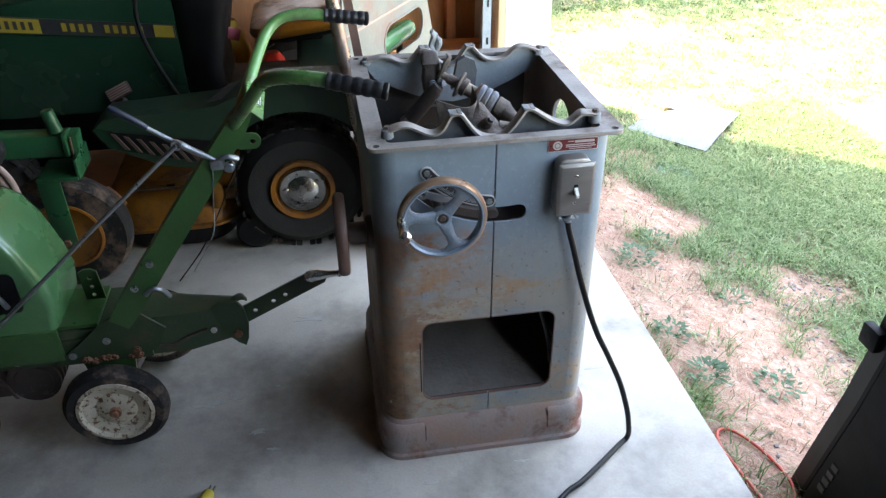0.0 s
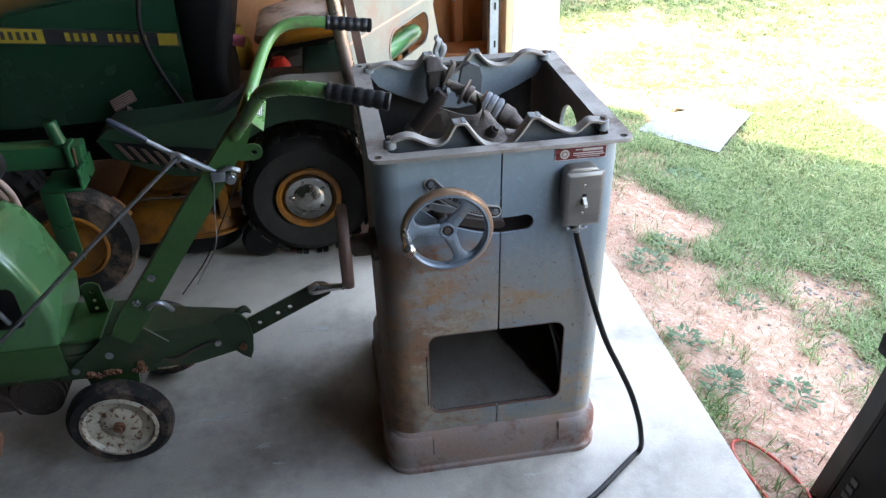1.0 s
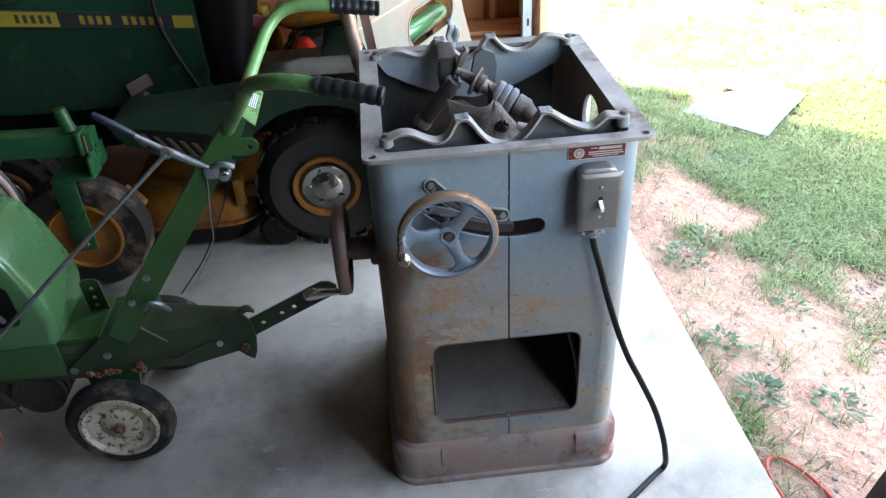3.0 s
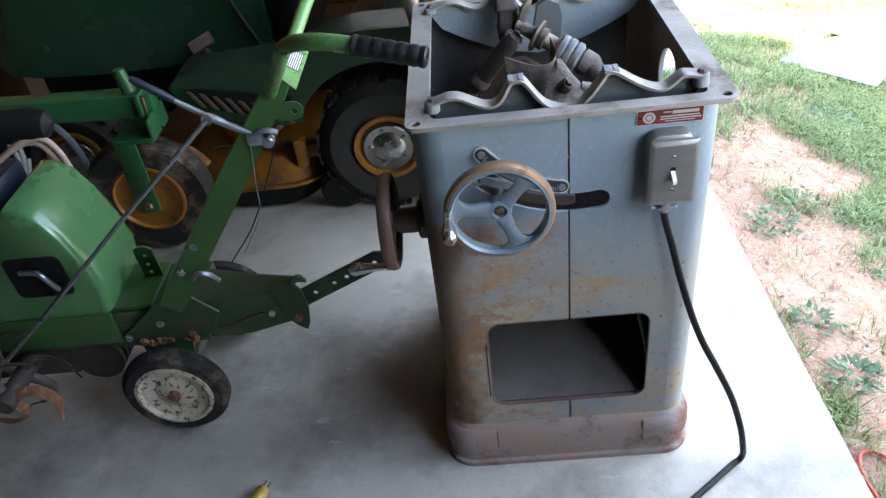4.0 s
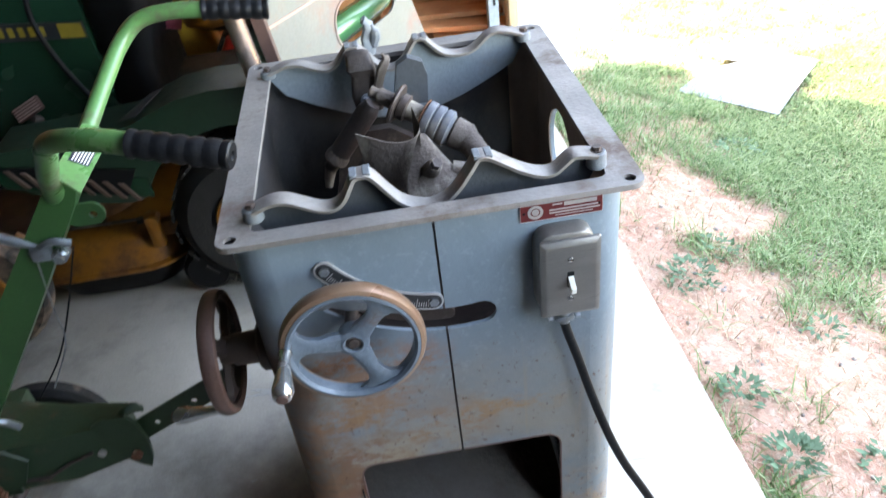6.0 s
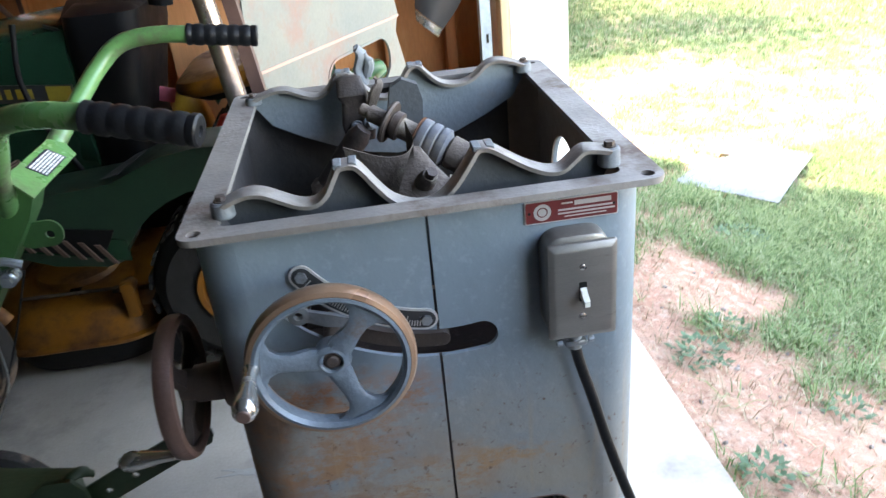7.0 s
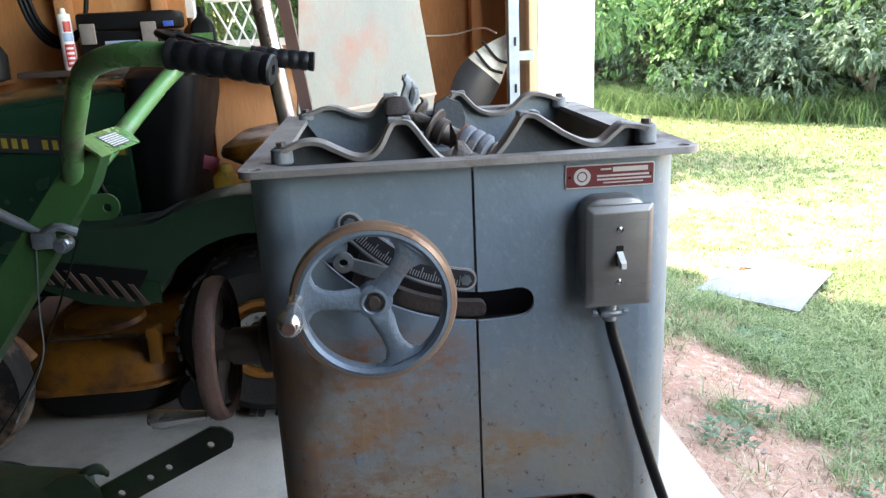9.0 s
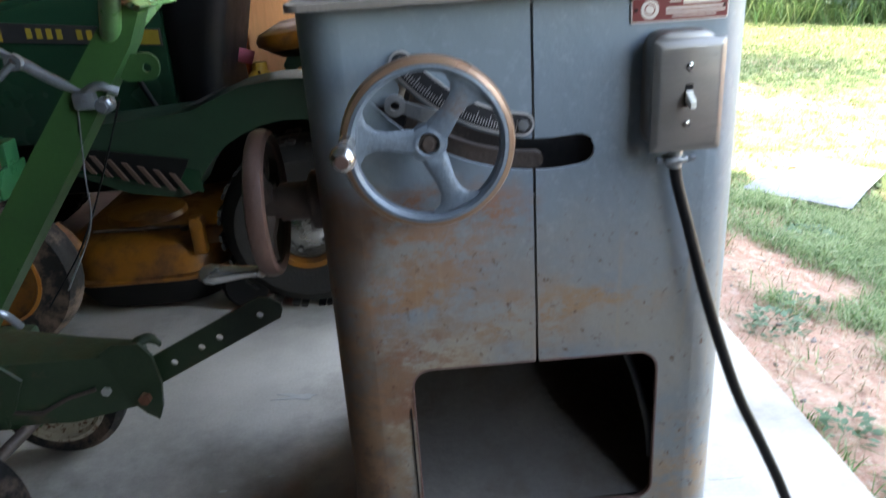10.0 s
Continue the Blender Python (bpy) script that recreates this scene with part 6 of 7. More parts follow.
# cylinder on added legs stands in for a green part of the tractor's rear
cyl_t = thing("tractor_rear_piece", (-0.02, 1.36, 0), "green cylinder standing in for the tractor's rear behind the stand", "tank")
TK = [STAND @ Vector((u, 0.640, -0.10)) for u in (0.26, 0.27, 0.33, 0.62, 0.68, 0.69)]
part("tank", tube(TK, [0.008, 0.030, 0.036, 0.036, 0.030, 0.008], 24), M_cover, cyl_t)
for u in (0.34, 0.60):
    part("tank_leg", cyl(STAND @ Vector((u, 0.0, -0.10)), STAND @ Vector((u, 0.606, -0.10)), 0.012), M_darkiron, cyl_t)

# curved metal shield hung near the jamb, with a cord
sh = thing("curved_shield", (0.27, 1.98, 0.66), "curved two-tone metal shield, pale above, black below", "shield")


def shield_loop(f0, f1):
    rows = []
    for k in range(13):
        f = f0 + (f1 - f0) * k / 12
        x = 0.165 + 0.20 * f ** 1.15
        z = 0.655 + 0.305 * f ** 0.8
        w = 0.075 * math.sin(math.pi * min(1, 0.12 + 0.88 * f) ** 0.8) + 0.008
        dirn = Vector((0.75, 0, -0.66))
        p = Vector((x + 0.045, 1.97, z - 0.02))
        rows.append([p - dirn * w + Vector((0, 0.0, 0)), p - dirn * w * 0.4 + Vector((0, -0.02, 0)), p + dirn * w * 0.4 + Vector((0, -0.022, 0)), p + dirn * w, p + dirn * w * 0.4 + Vector((0, -0.018, 0)), p - dirn * w * 0.4 + Vector((0, -0.016, 0))])
    return loft(rows)


part("shield_top", shield_loop(0.52, 1.0), M_ivory, sh, "pale polished upper half")
part("shield_bottom", shield_loop(0.06, 0.515), M_black, sh, "black lower half")
part("shield_tip", shield_loop(0.0, 0.055), M_chrome, sh)
for f in (0.60, 0.72):
    x, z = 0.21 + 0.20 * f ** 1.15, 0.635 + 0.305 * f ** 0.8
    part("strap", tube([(x - 0.05, 1.942, z + 0.05), (x, 1.940, z - 0.012), (x + 0.045, 1.942, z - 0.03)], 0.005, 8, n=4), M_dark, sh)
part("hanging_cord", tube([(0.10, 2.40, 1.25), (0.09, 2.38, 1.08), (0.06, 2.36, 0.98), (0.12, 2.34, 0.945), (0.24, 2.3, 0.945), (0.33, 2.2, 0.965), (0.36, 2.02, 0.945)], 0.0035, 8, n=6), M_ivory, sh, "thin pale cord")

# stack of boxes and boards on the floor beyond the saw
bx = thing("storage_box", (0.33, 2.35, 0), "brown cardboard box with boards on it, low by the wall", "box")
part("carton", box(0.20, 0.46, 2.12, 2.5, 0.0, 0.24, 0.004), M_wood, bx)
part("lid_flap", xf(box(-0.13, 0.13, -0.09, 0.09, -0.002, 0.002), pose(0.33, 2.08, 0.24, -25, 0, 0)), M_wood, bx)
for k in range(3):
    solo("board", xf(box(-0.25, 0.25, -0.045, 0.045, -0.01, 0.01, 0.002, 1), pose(0.26, 2.2 + 0.12 * k, 0.262 + 0.012 * (k % 2), 0, 2, 6 * k - 8)), M_stud, "loose bare timber board", "board", group="loose boards")

# ---- shelf on the back wall ----
SZ = 0.878
shelf = thing("wall_shelf", (-1.0, 2.4, SZ), "dark wooden board shelf on wall brackets", "shelf")
part("shelf_board", box(-1.42, -0.36, 2.24, WALL_Y - 0.091, SZ - 0.022, SZ, 0.003), M_darkwood, shelf)
for x in (-1.30, -0.98, -0.48):
    part("bracket", join(box(x - 0.008, x + 0.008, 2.28, WALL_Y - 0.093, SZ - 0.032, SZ - 0.023), tube([(x, 2.30, SZ - 0.03), (x, WALL_Y - 0.10, SZ - 0.19)], 0.010, 8), box(x - 0.008, x + 0.008, WALL_Y - 0.103, WALL_Y - 0.0925, SZ - 0.22, SZ - 0.03)), M_brownsteel, shelf)

ck = thing("caulk_tube", (-1.235, 2.29, SZ), "white caulk tube with red print", "caulk tube")
part("tube_body", cyl((-1.235, 2.29, SZ), (-1.235, 2.29, SZ + 0.205), 0.0245, None, 24, 0.003), M_white, ck)
def wrap(z0, z1, a0, a1, mt):
    """A printed patch round part of the tube."""
    rows = []
    for k in range(9):
        t = radians(a0 + (a1 - a0) * k / 8)
        d = Vector((math.cos(t), math.sin(t), 0))
        o = Vector((-1.235, 2.29, SZ))
        rows.append([o + d * r + Vector((0, 0, z)) for r, z in ((0.0246, z0), (0.0252, z0), (0.0252, z1), (0.0246, z1))])
    return part("print_patch", loft(rows), mt, ck)


wrap(0.012, 0.095, 262, 350, M_redplastic)
wrap(0.105, 0.135, 262, 350, M_bluelabel)
wrap(0.140, 0.178, 275, 340, M_redplastic)
for k in range(4):
    wrap(0.022 + 0.018 * k, 0.030 + 0.018 * k, 272, 335, M_white)
part("nozzle", cyl((-1.235, 2.29, SZ + 0.205), (-1.235, 2.29, SZ + 0.225), 0.012, 0.009, 16), M_white, ck)

tb = thing("tool_box", (-1.0, 2.38, SZ), "black plastic tool case with grey latches and blue label", "tool box")
part("case_body", box(-1.195, -0.835, 2.30, 2.46, SZ + 0.001, SZ + 0.135, 0.012), M_dark, tb)
part("case_lid", box(-1.20, -0.83, 2.295, 2.465, SZ + 0.138, SZ + 0.205, 0.016), M_dark, tb)
for x in (-1.155, -0.93):
    part("latch", box(x - 0.028, x + 0.028, 2.283, 2.295, SZ + 0.09, SZ + 0.165, 0.004), M_stone, tb, "grey latch")
part("case_label", box(-1.10, -0.97, 2.297, 2.2995, SZ + 0.03, SZ + 0.10), M_bluelabel, tb)
part("label_mark", box(-1.00, -0.978, 2.295, 2.2965, SZ + 0.04, SZ + 0.09), M_dark, tb)
part("label_mark", box(-1.09, -1.06, 2.295, 2.2965, SZ + 0.07, SZ + 0.09), M_dark, tb)
part("blue_corner", box(-0.875, -0.838, 2.29, 2.30, SZ + 0.145, SZ + 0.165, 0.002), mat("blue_plastic", (0.05, 0.12, 0.5), None, 0.4), tb)

amb = thing("amber_bottle", (-0.80, 2.42, SZ), "amber bottle beside the tool case", "bottle")
part("glass", lathe([(0.03, 0.0), (0.034, 0.005), (0.034, 0.11), (0.026, 0.135), (0.012, 0.15), (0.012, 0.175)], (-0.80, 2.42, SZ), (0, 0, 1), 24), M_orange, amb)

oil = thing("oil_bottle", (-0.735, 2.32, SZ), "black oil bottle with green and yellow label", "oil bottle")
part("bottle", loft([[Vector((-0.735 + x, 2.32 + y, SZ + z)) for x, y in rrect(-w, w, -d, d, min(w, d) * 0.6, 4)] for z, w, d in ((0.0, 0.042, 0.026), (0.005, 0.046, 0.029), (0.13, 0.046, 0.029), (0.155, 0.038, 0.025), (0.175, 0.018, 0.016), (0.19, 0.015, 0.014))]), M_dark, oil)
part("cap", cyl((-0.735, 2.32, SZ + 0.19), (-0.735, 2.32, SZ + 0.212), 0.016, None, 18, 0.002), M_dark, oil)
part("label_band", box(-0.775, -0.695, 2.289, 2.2915, SZ + 0.02, SZ + 0.058), M_decal, oil, "yellow label")
part("label_band", box(-0.775, -0.695, 2.289, 2.2915, SZ + 0.06, SZ + 0.115), M_greenlight, oil, "green label")
part("label_mark", box(-0.765, -0.71, 2.2872, 2.2888, SZ + 0.064, SZ + 0.078), M_white, oil)

# white lattice panel standing on the shelf before the window
lat = thing("lattice_panel", (-0.58, 2.33, SZ), "white plastic lattice panel standing before the window", "lattice")
lb = []
for k in range(-3, 7):
    for s in (1, -1):
        x0 = -0.70 + 0.055 * k
        x1 = x0 + s * 0.11
        p, q = Vector((x0, 2.34 + 0.004 * s, SZ + 0.005)), Vector((x1, 2.34 + 0.004 * s, SZ + 0.235))
        # clip to the panel's width
        if min(p.x, q.x) < -0.71 or max(p.x, q.x) > -0.40:
            continue
        part("strip", tube([p, q], 0.0048, 6, flat=0.6), M_white, lat)
part("rail", box(-0.72, -0.40, 2.332, 2.348, SZ + 0.225, SZ + 0.24, 0.003), M_white, lat)
part("rail", box(-0.72, -0.40, 2.332, 2.348, SZ + 0.0, SZ + 0.012, 0.003), M_white, lat)

# hoses hanging left of the shelf
hz = thing("hanging_hose", (-1.42, 2.48, 1.3), "coil of black hose hanging on the wall", "hose")
for k in range(3):
    part("loop", tube([(-1.50 + 0.02 * k, 2.49, 1.55), (-1.475 + 0.018 * k, 2.485, 1.25), (-1.44 + 0.018 * k, 2.475, 1.08), (-1.38 + 0.015 * k, 2.465, 0.985 + 0.012 * k), (-1.30, 2.46, 0.97 + 0.015 * k), (-1.22, 2.465, 1.06), (-1.18, 2.47, 1.3), (-1.17, 2.48, 1.55)], 0.009, 10, n=5), M_rubber, hz)
part("hook", tube([(-1.50, 2.53, 1.56), (-1.34, 2.49, 1.57), (-1.16, 2.53, 1.56)], 0.008, 8), M_zinc, hz)
bag_l = thing("dark_jug", (-1.56, 2.40, 0.86), "dark grey jug hanging on the framing", "jug")
part("jug_body", lathe([(0.03, 0.0), (0.06, 0.01), (0.065, 0.10), (0.045, 0.14), (0.018, 0.16), (0.018, 0.185)], (-1.60, 2.45, 0.84), (0, 0, 1), 24), M_greydark, bag_l)
part("peg", box(-1.61, -1.59, 2.44, 2.619, 0.825, 0.84), M_stud, bag_l)

# things on the floor behind the tractor
jug = thing("yellow_jug", (-0.70, 2.22, 0), "faded yellow plastic jug standing on the floor", "jug")
part("jug_body", loft([[Vector((x, y, z)) for x, y in rrect(-0.70 - w, -0.70 + w, 2.22 - d, 2.22 + d, 0.035, 5)] for z, w, d in ((0.0, 0.085, 0.075), (0.01, 0.09, 0.08), (0.25, 0.088, 0.078), (0.38, 0.070, 0.062), (0.445, 0.048, 0.045), (0.465, 0.03, 0.03), (0.495, 0.028, 0.028))]), mat("faded_yellow_plastic", (0.62, 0.36, 0.045), (0.50, 0.26, 0.03), 0.45, 0, 9, 120, 0.04, 0.5, (0.30, 0.15, 0.05), 9, 0.6, 0.75), jug)
can = thing("fuel_can", (-0.50, 1.92, 0), "red plastic fuel can", "fuel can")
part("can_body", loft([[Vector((x, y, z)) for x, y in rrect(-0.515 - w, -0.515 + w, 1.92 - d, 1.92 + d, 0.02, 5)] for z, w, d in ((0.0, 0.055, 0.05), (0.01, 0.06, 0.055), (0.33, 0.058, 0.053), (0.40, 0.046, 0.045), (0.435, 0.025, 0.025))]), M_redplastic, can)

# clutter left of the tractor, deep in the dark corner
random.seed(11)
for k in range(9):
    x, y = -2.0 - 0.16 * (k % 5) - random.uniform(0, 0.08), 1.5 + 0.28 * (k // 3)
    h = random.uniform(0.25, 0.6)
    solo("crate", box(x - 0.07, x + 0.07, y - 0.11, y + 0.11, 0.0, h, 0.008), random.choice((M_darkwood, M_brownsteel, M_wood)), "dim wooden crate in the dark corner", "crate", group="crates in the corner")
hoop = solo("bicycle_tyre", lathe([(0.26 + 0.012 * math.cos(a), 0.012 * math.sin(a)) for a in np.linspace(0, 2 * math.pi, 9)[:-1]], (-1.62, 0.98, 0.272), (0.15, -1, 0.1), 44, True), M_castgrey, "grey old tyre hoop leaning on the implement", "tyre")

# yellow plug of an extension cord lying on the slab
plug = thing("extension_plug", (-0.67, -0.03, 0), "yellow extension cord plug with steel prongs", "plug")
part("plug_body", tube([(-0.70, -0.075, 0.014), (-0.685, -0.05, 0.015), (-0.675, -0.03, 0.015), (-0.672, -0.022, 0.015)], [0.008, 0.014, 0.015, 0.011], 12), M_decal, plug)
for d in (-0.005, 0.005):
    part("prong", xf(box(-0.0008, 0.0008, 0, 0.016, -0.003, 0.003), pose(-0.671 + d, -0.021 - d * 0.4, 0.015, 0, 0, -22)), M_chrome, plug)
part("plug_cord", tube([(-0.70, -0.075, 0.014), (-0.74, -0.16, 0.006), (-0.80, -0.4, 0.006), (-0.7, -0.9, 0.006)], 0.005, 8, n=5), M_decal, plug)

# paint dabs and scuffs on the slab
random.seed(5)
for cx, cy, r in ((-0.70, 0.285, 0.045), (-0.63, 0.30, 0.022), (-0.575, 0.165, 0.03), (-0.155, -0.075, 0.022), (0.07, -0.045, 0.018), (-0.42, 0.62, 0.05), (-0.53, 0.10, 0.018), (0.36, 0.25, 0.025), (-0.44, 0.36, 0.01), (-0.52, 0.33, 0.009)):
    pts = []
    for k in range(18):
        t = 2 * math.pi * k / 18
        q = r * random.uniform(0.15, 0.8)
        pts.append((cx + q * 1.6 * math.cos(t), cy + q * 0.55 * math.sin(t)))
    solo("paint_dab", plate(pts, [], Matrix.Translation((0, 0, 0.0)), 0.0006), M_dab, "thin white paint dab dried on the slab", "paint", group="paint dabs on the slab")

# dark moulded case standing outside the slab by the opening
bag = thing("equipment_case", (0.78, -0.5, -0.1), "dark grey moulded plastic case standing on end by the opening", "case")
cp = [(-0.150, -0.13), (-0.19, 0.10), (-0.222, 0.28), (-0.24, 0.42), (-0.255, 0.60), (-0.27, 0.80), (-0.32, 0.90), (-0.95, 0.90), (-1.0, 0.80), (-1.0, -0.13)]
part("case_shell", plate(cp, [], yz(0.735), 0.22), M_greydark, bag)
part("case_panel", plate([(y - 0.062, z) for y, z in cp[:6]] + [(-0.93, 0.80), (-0.93, -0.10)], [], yz(0.722), 0.014), M_dark, bag, "black inner panel")
part("groove", plate([(y - 0.045, z + 0.01) for y, z in cp[:5]] + [(y - 0.055, z + 0.01) for y, z in cp[:5]][::-1], [], yz(0.730), 0.006), M_dark, bag)
part("hasp", join(box(0.712, 0.736, -0.275, -0.225, 0.435, 0.485, 0.006), cyl((0.711, -0.25, 0.46), (0.714, -0.25, 0.46), 0.008, None, 16)), M_dark, bag, "black latch with a screw")
for k in range(4):
    z = 0.02 + 0.028 * k
    part("print_bar", box(0.7195, 0.7225, -0.275 - 0.115 * z / 0.6, -0.255 - 0.115 * z / 0.6, z, z + 0.017), M_dimprint, bag)

# ---- outdoors: lawn, clay, hedge ----
def gz(x, y):
    e = min(1.0, max(0.0, (x - 0.56) / 0.9))
    s = e * e * (3 - 2 * e)
    h = -0.055 - 0.125 * s
    h += 0.012 * noise.noise(Vector((x * 1.7, y * 1.7, 3.0))) * min(1, max(0, x - 0.6) * 3) + 0.006 * noise.noise(Vector((x * 7, y * 7, 1.0)))
    far = max(0.0, math.hypot(x, y) - 12)
    return h + 0.012 * far


BARE = ((0.92, 1.27, 0.16, 0.16, 1.1), (1.04, 1.13, 0.14, 0.09, 0.8), (0.80, 0.80, 0.15, 0.13, 0.8), (0.87, 0.50, 0.16, 0.14, 0.9), (0.84, 0.12, 0.18, 0.22, 0.9), (0.66, 0.6, 0.06, 0.9, 0.5),
        (1.36, 0.70, 0.14, 0.13, 1.1), (1.17, 0.95, 0.06, 0.05, 0.9), (1.20, 0.36, 0.06, 0.14, 0.9), (1.9, 3.75, 0.7, 0.22, 0.9), (1.05, 3.0, 0.35, 0.5, 0.7), (2.6, 3.0, 0.9, 0.5, 0.35), (1.55, 2.18, 0.25, 0.25, 1.3))


def turf(x, y):
    """How thick the grass stands, 0 to 1."""
    n4 = noise.fractal(Vector((x * 2.6, y * 2.6, 9.0)), 0.8, 2.0, 5)
    v = 0.40 + 0.42 * n4 + 0.45 * noise.noise(Vector((x * 9.0, y * 9.0, 5.0))) * (1.0 if y < 5 else 0.5) + 0.5 * min(1.0, max(0.0, (x - 0.85) / 0.5)) * min(1.0, max(0.0, (y - 0.2) / 0.9))
    v += 0.35 * min(1.0, max(0.0, (y - 4.2) / 1.0))
    for cx, cy, rx_, ry_, k in BARE:
        v -= 0.85 * k * math.exp(-(((x - cx) / rx_) ** 2 + ((y - cy) / ry_) ** 2))
    return min(1.0, max(0.0, v))


xs = sorted(set([round(v, 3) for v in np.concatenate([np.linspace(-60, -5, 12), np.linspace(-4.4, 0.5, 8), np.arange(0.56, 3.0, 0.045), np.linspace(3.05, 12, 40), np.linspace(14, 90, 12)])]))
ys = sorted(set([round(v, 3) for v in np.concatenate([np.linspace(-60, -3, 12), np.arange(-2.5, 4.0, 0.06), np.linspace(4.1, 14, 40), np.linspace(16, 120, 14)])]))
gv, gf = [], []
for y in ys:
    for x in xs:
        z = gz(x, y)
        if -4.6 < x < 0.56 and -4.5 < y < 3.0:
            z = -0.20
        gv.append((x, y, z))
nx = len(xs)
for j in range(len(ys) - 1):
    for i in range(nx - 1):
        gf.append((j * nx + i, j * nx + i + 1, (j + 1) * nx + i + 1, (j + 1) * nx + i))
gm = grid_mesh("ground", gv, gf, M_soil)
cover = gm.attributes.new("cover", "FLOAT", "POINT")
for i, (x, y, z) in enumerate(gv):
    cover.data[i].value = turf(x, y)
for p in gm.polygons:
    p.use_smooth = True
tagged(new("ground", gm), "red clay yard with thin lawn and bare patches", "ground", kind="structure")


def blades(name, n, region, hmin, hmax, wid, seed, dens, material, label, cat):
    """Many bent grass blades in one sheet of geometry."""
    rnd = random.Random(seed)
    V, F = [], []
    x0, x1, y0, y1 = region
    made = 0
    tries = 0
    while made < n and tries < n * 8:
        tries += 1
        x, y = rnd.uniform(x0, x1), rnd.uniform(y0, y1)
        if rnd.random() > dens(x, y):
            continue
        tuft = rnd.randint(3, 6)
        for _ in range(tuft):
            bx_, by_ = x + rnd.gauss(0, 0.012), y + rnd.gauss(0, 0.012)
            if bx_ < SLAB_X + 0.015 and by_ < 3.0:
                continue
            z = gz(bx_, by_) - 0.004
            a = rnd.uniform(0, 2 * math.pi)
            h = rnd.uniform(hmin, hmax)
            lean = rnd.uniform(0.6, 2.2) * h
            w = wid * rnd.uniform(0.6, 1.3)
            dx, dy = math.cos(a), math.sin(a)
            px, py = -dy * w, dx * w
            k = len(V)
            V += [(bx_ - px, by_ - py, z), (bx_ + px, by_ + py, z),
                  (bx_ + dx * lean * 0.4 - px * 0.8, by_ + dy * lean * 0.4 - py * 0.8, z + h * 0.68), (bx_ + dx * lean * 0.4 + px * 0.8, by_ + dy * lean * 0.4 + py * 0.8, z + h * 0.68),
                  (bx_ + dx * lean, by_ + dy * lean, z + h * 0.9)]
            F += [(k, k + 1, k + 3, k + 2), (k + 2, k + 3, k + 4)]
        made += 1
    ob = new(name, grid_mesh(name, V, F, material))
    return tagged(ob, label, cat, kind="stuff")


blades("grass", 19000, (0.6, 2.4, -0.4, 2.4), 0.014, 0.056, 0.0018, 21, lambda x, y: turf(x, y) ** 1.7, M_grass, "short patchy green lawn grass", "grass")
blades("grass", 8500, (0.6, 2.2, -0.6, 2.4), 0.006, 0.032, 0.0014, 22, lambda x, y: 0.18 + 0.8 * min(1.0, turf(x, y) * 1.6) * (1 - 0.5 * turf(x, y)), M_straw, "dry straw lying among thin grass on clay", "straw")
blades("grass", 11000, (0.75, 4.2, 2.3, 4.6), 0.010, 0.032, 0.0022, 25, lambda x, y: turf(x, y) ** 1.5, M_grass, "thin sunlit lawn grass", "grass")
blades("grass", 26000, (0.9, 6.5, 4.4, 9.6), 0.012, 0.045, 0.0040, 23, lambda x, y: 0.35 + 0.65 * turf(x, y), M_grass, "lawn grass towards the hedge", "grass")
HEDGE = [(-2.0, 11.6), (1.2, 11.0), (2.9, 9.4), (3.7, 7.7), (4.9, 6.6), (7.0, 5.6), (10.0, 4.8)]


def foot(u):
    """A point on the foot of the hedge, 0 to 1 along it."""
    q = u * (len(HEDGE) - 1)
    k = min(int(q), len(HEDGE) - 2)
    a, b = Vector(HEDGE[k]), Vector(HEDGE[k + 1])
    return a + (b - a) * (q - k), Vector((-(b - a).y, (b - a).x)).normalized()


def beyond(x, y):
    """Metres past the foot of the hedge, seen from the lawn."""
    best, at = 1e9, 0.0
    for a, b in zip(HEDGE, HEDGE[1:]):
        a, b, p = Vector(a), Vector(b), Vector((x, y))
        f = min(1.0, max(0.0, (p - a).dot(b - a) / (b - a).length_squared))
        d = p - (a + (b - a) * f)
        if d.length < best:
            best, at = d.length, math.copysign(d.length, d.dot(Vector((-(b - a).y, (b - a).x))))
    return at


def verge(x, y):
    d = beyond(x, y) + 0.25 * noise.noise(Vector((x * 1.3, y * 1.3, 4)))
    return max(0.0, min(1.0, (d + 0.35) * 1.8)) if d < 0.8 else 0.0


blades("tall_grass", 4200, (0.5, 7.0, 5.2, 11.6), 0.10, 0.42, 0.0045, 24, verge, M_reed, "tall unmown grass at the foot of the hedge", "grass")

# low leafy weeds
def weed(x, y, r, n, seed, mt):
    rnd = random.Random(seed)
    bm = bmesh.new()
    for _ in range(n):
        a, q = rnd.uniform(0, 2 * math.pi), r * math.sqrt(rnd.random())
        p = Vector((x + q * math.cos(a), y + q * math.sin(a), gz(x, y) + rnd.uniform(0.004, 0.05) * (1 - q / r * 0.6)))
        d = Vector((math.cos(a + rnd.gauss(0, 0.8)), math.sin(a + rnd.gauss(0, 0.8)), rnd.uniform(0.1, 0.7))).normalized()
        w = d.cross(Vector((0, 0, 1))).normalized() * rnd.uniform(0.004, 0.007)
        L_ = rnd.uniform(0.018, 0.034)
        vs = [bm.verts.new(v) for v in (p, p + d * L_ * 0.5 + w, p + d * L_ - Vector((0, 0, 0.004)), p + d * L_ * 0.5 - w)]
        bm.faces.new(vs)
    bm.faces.ensure_lookup_table()
    return solo("weed", bm, mt, "low blue-green leafy weed in the clay", "weed", group="weeds by the slab")


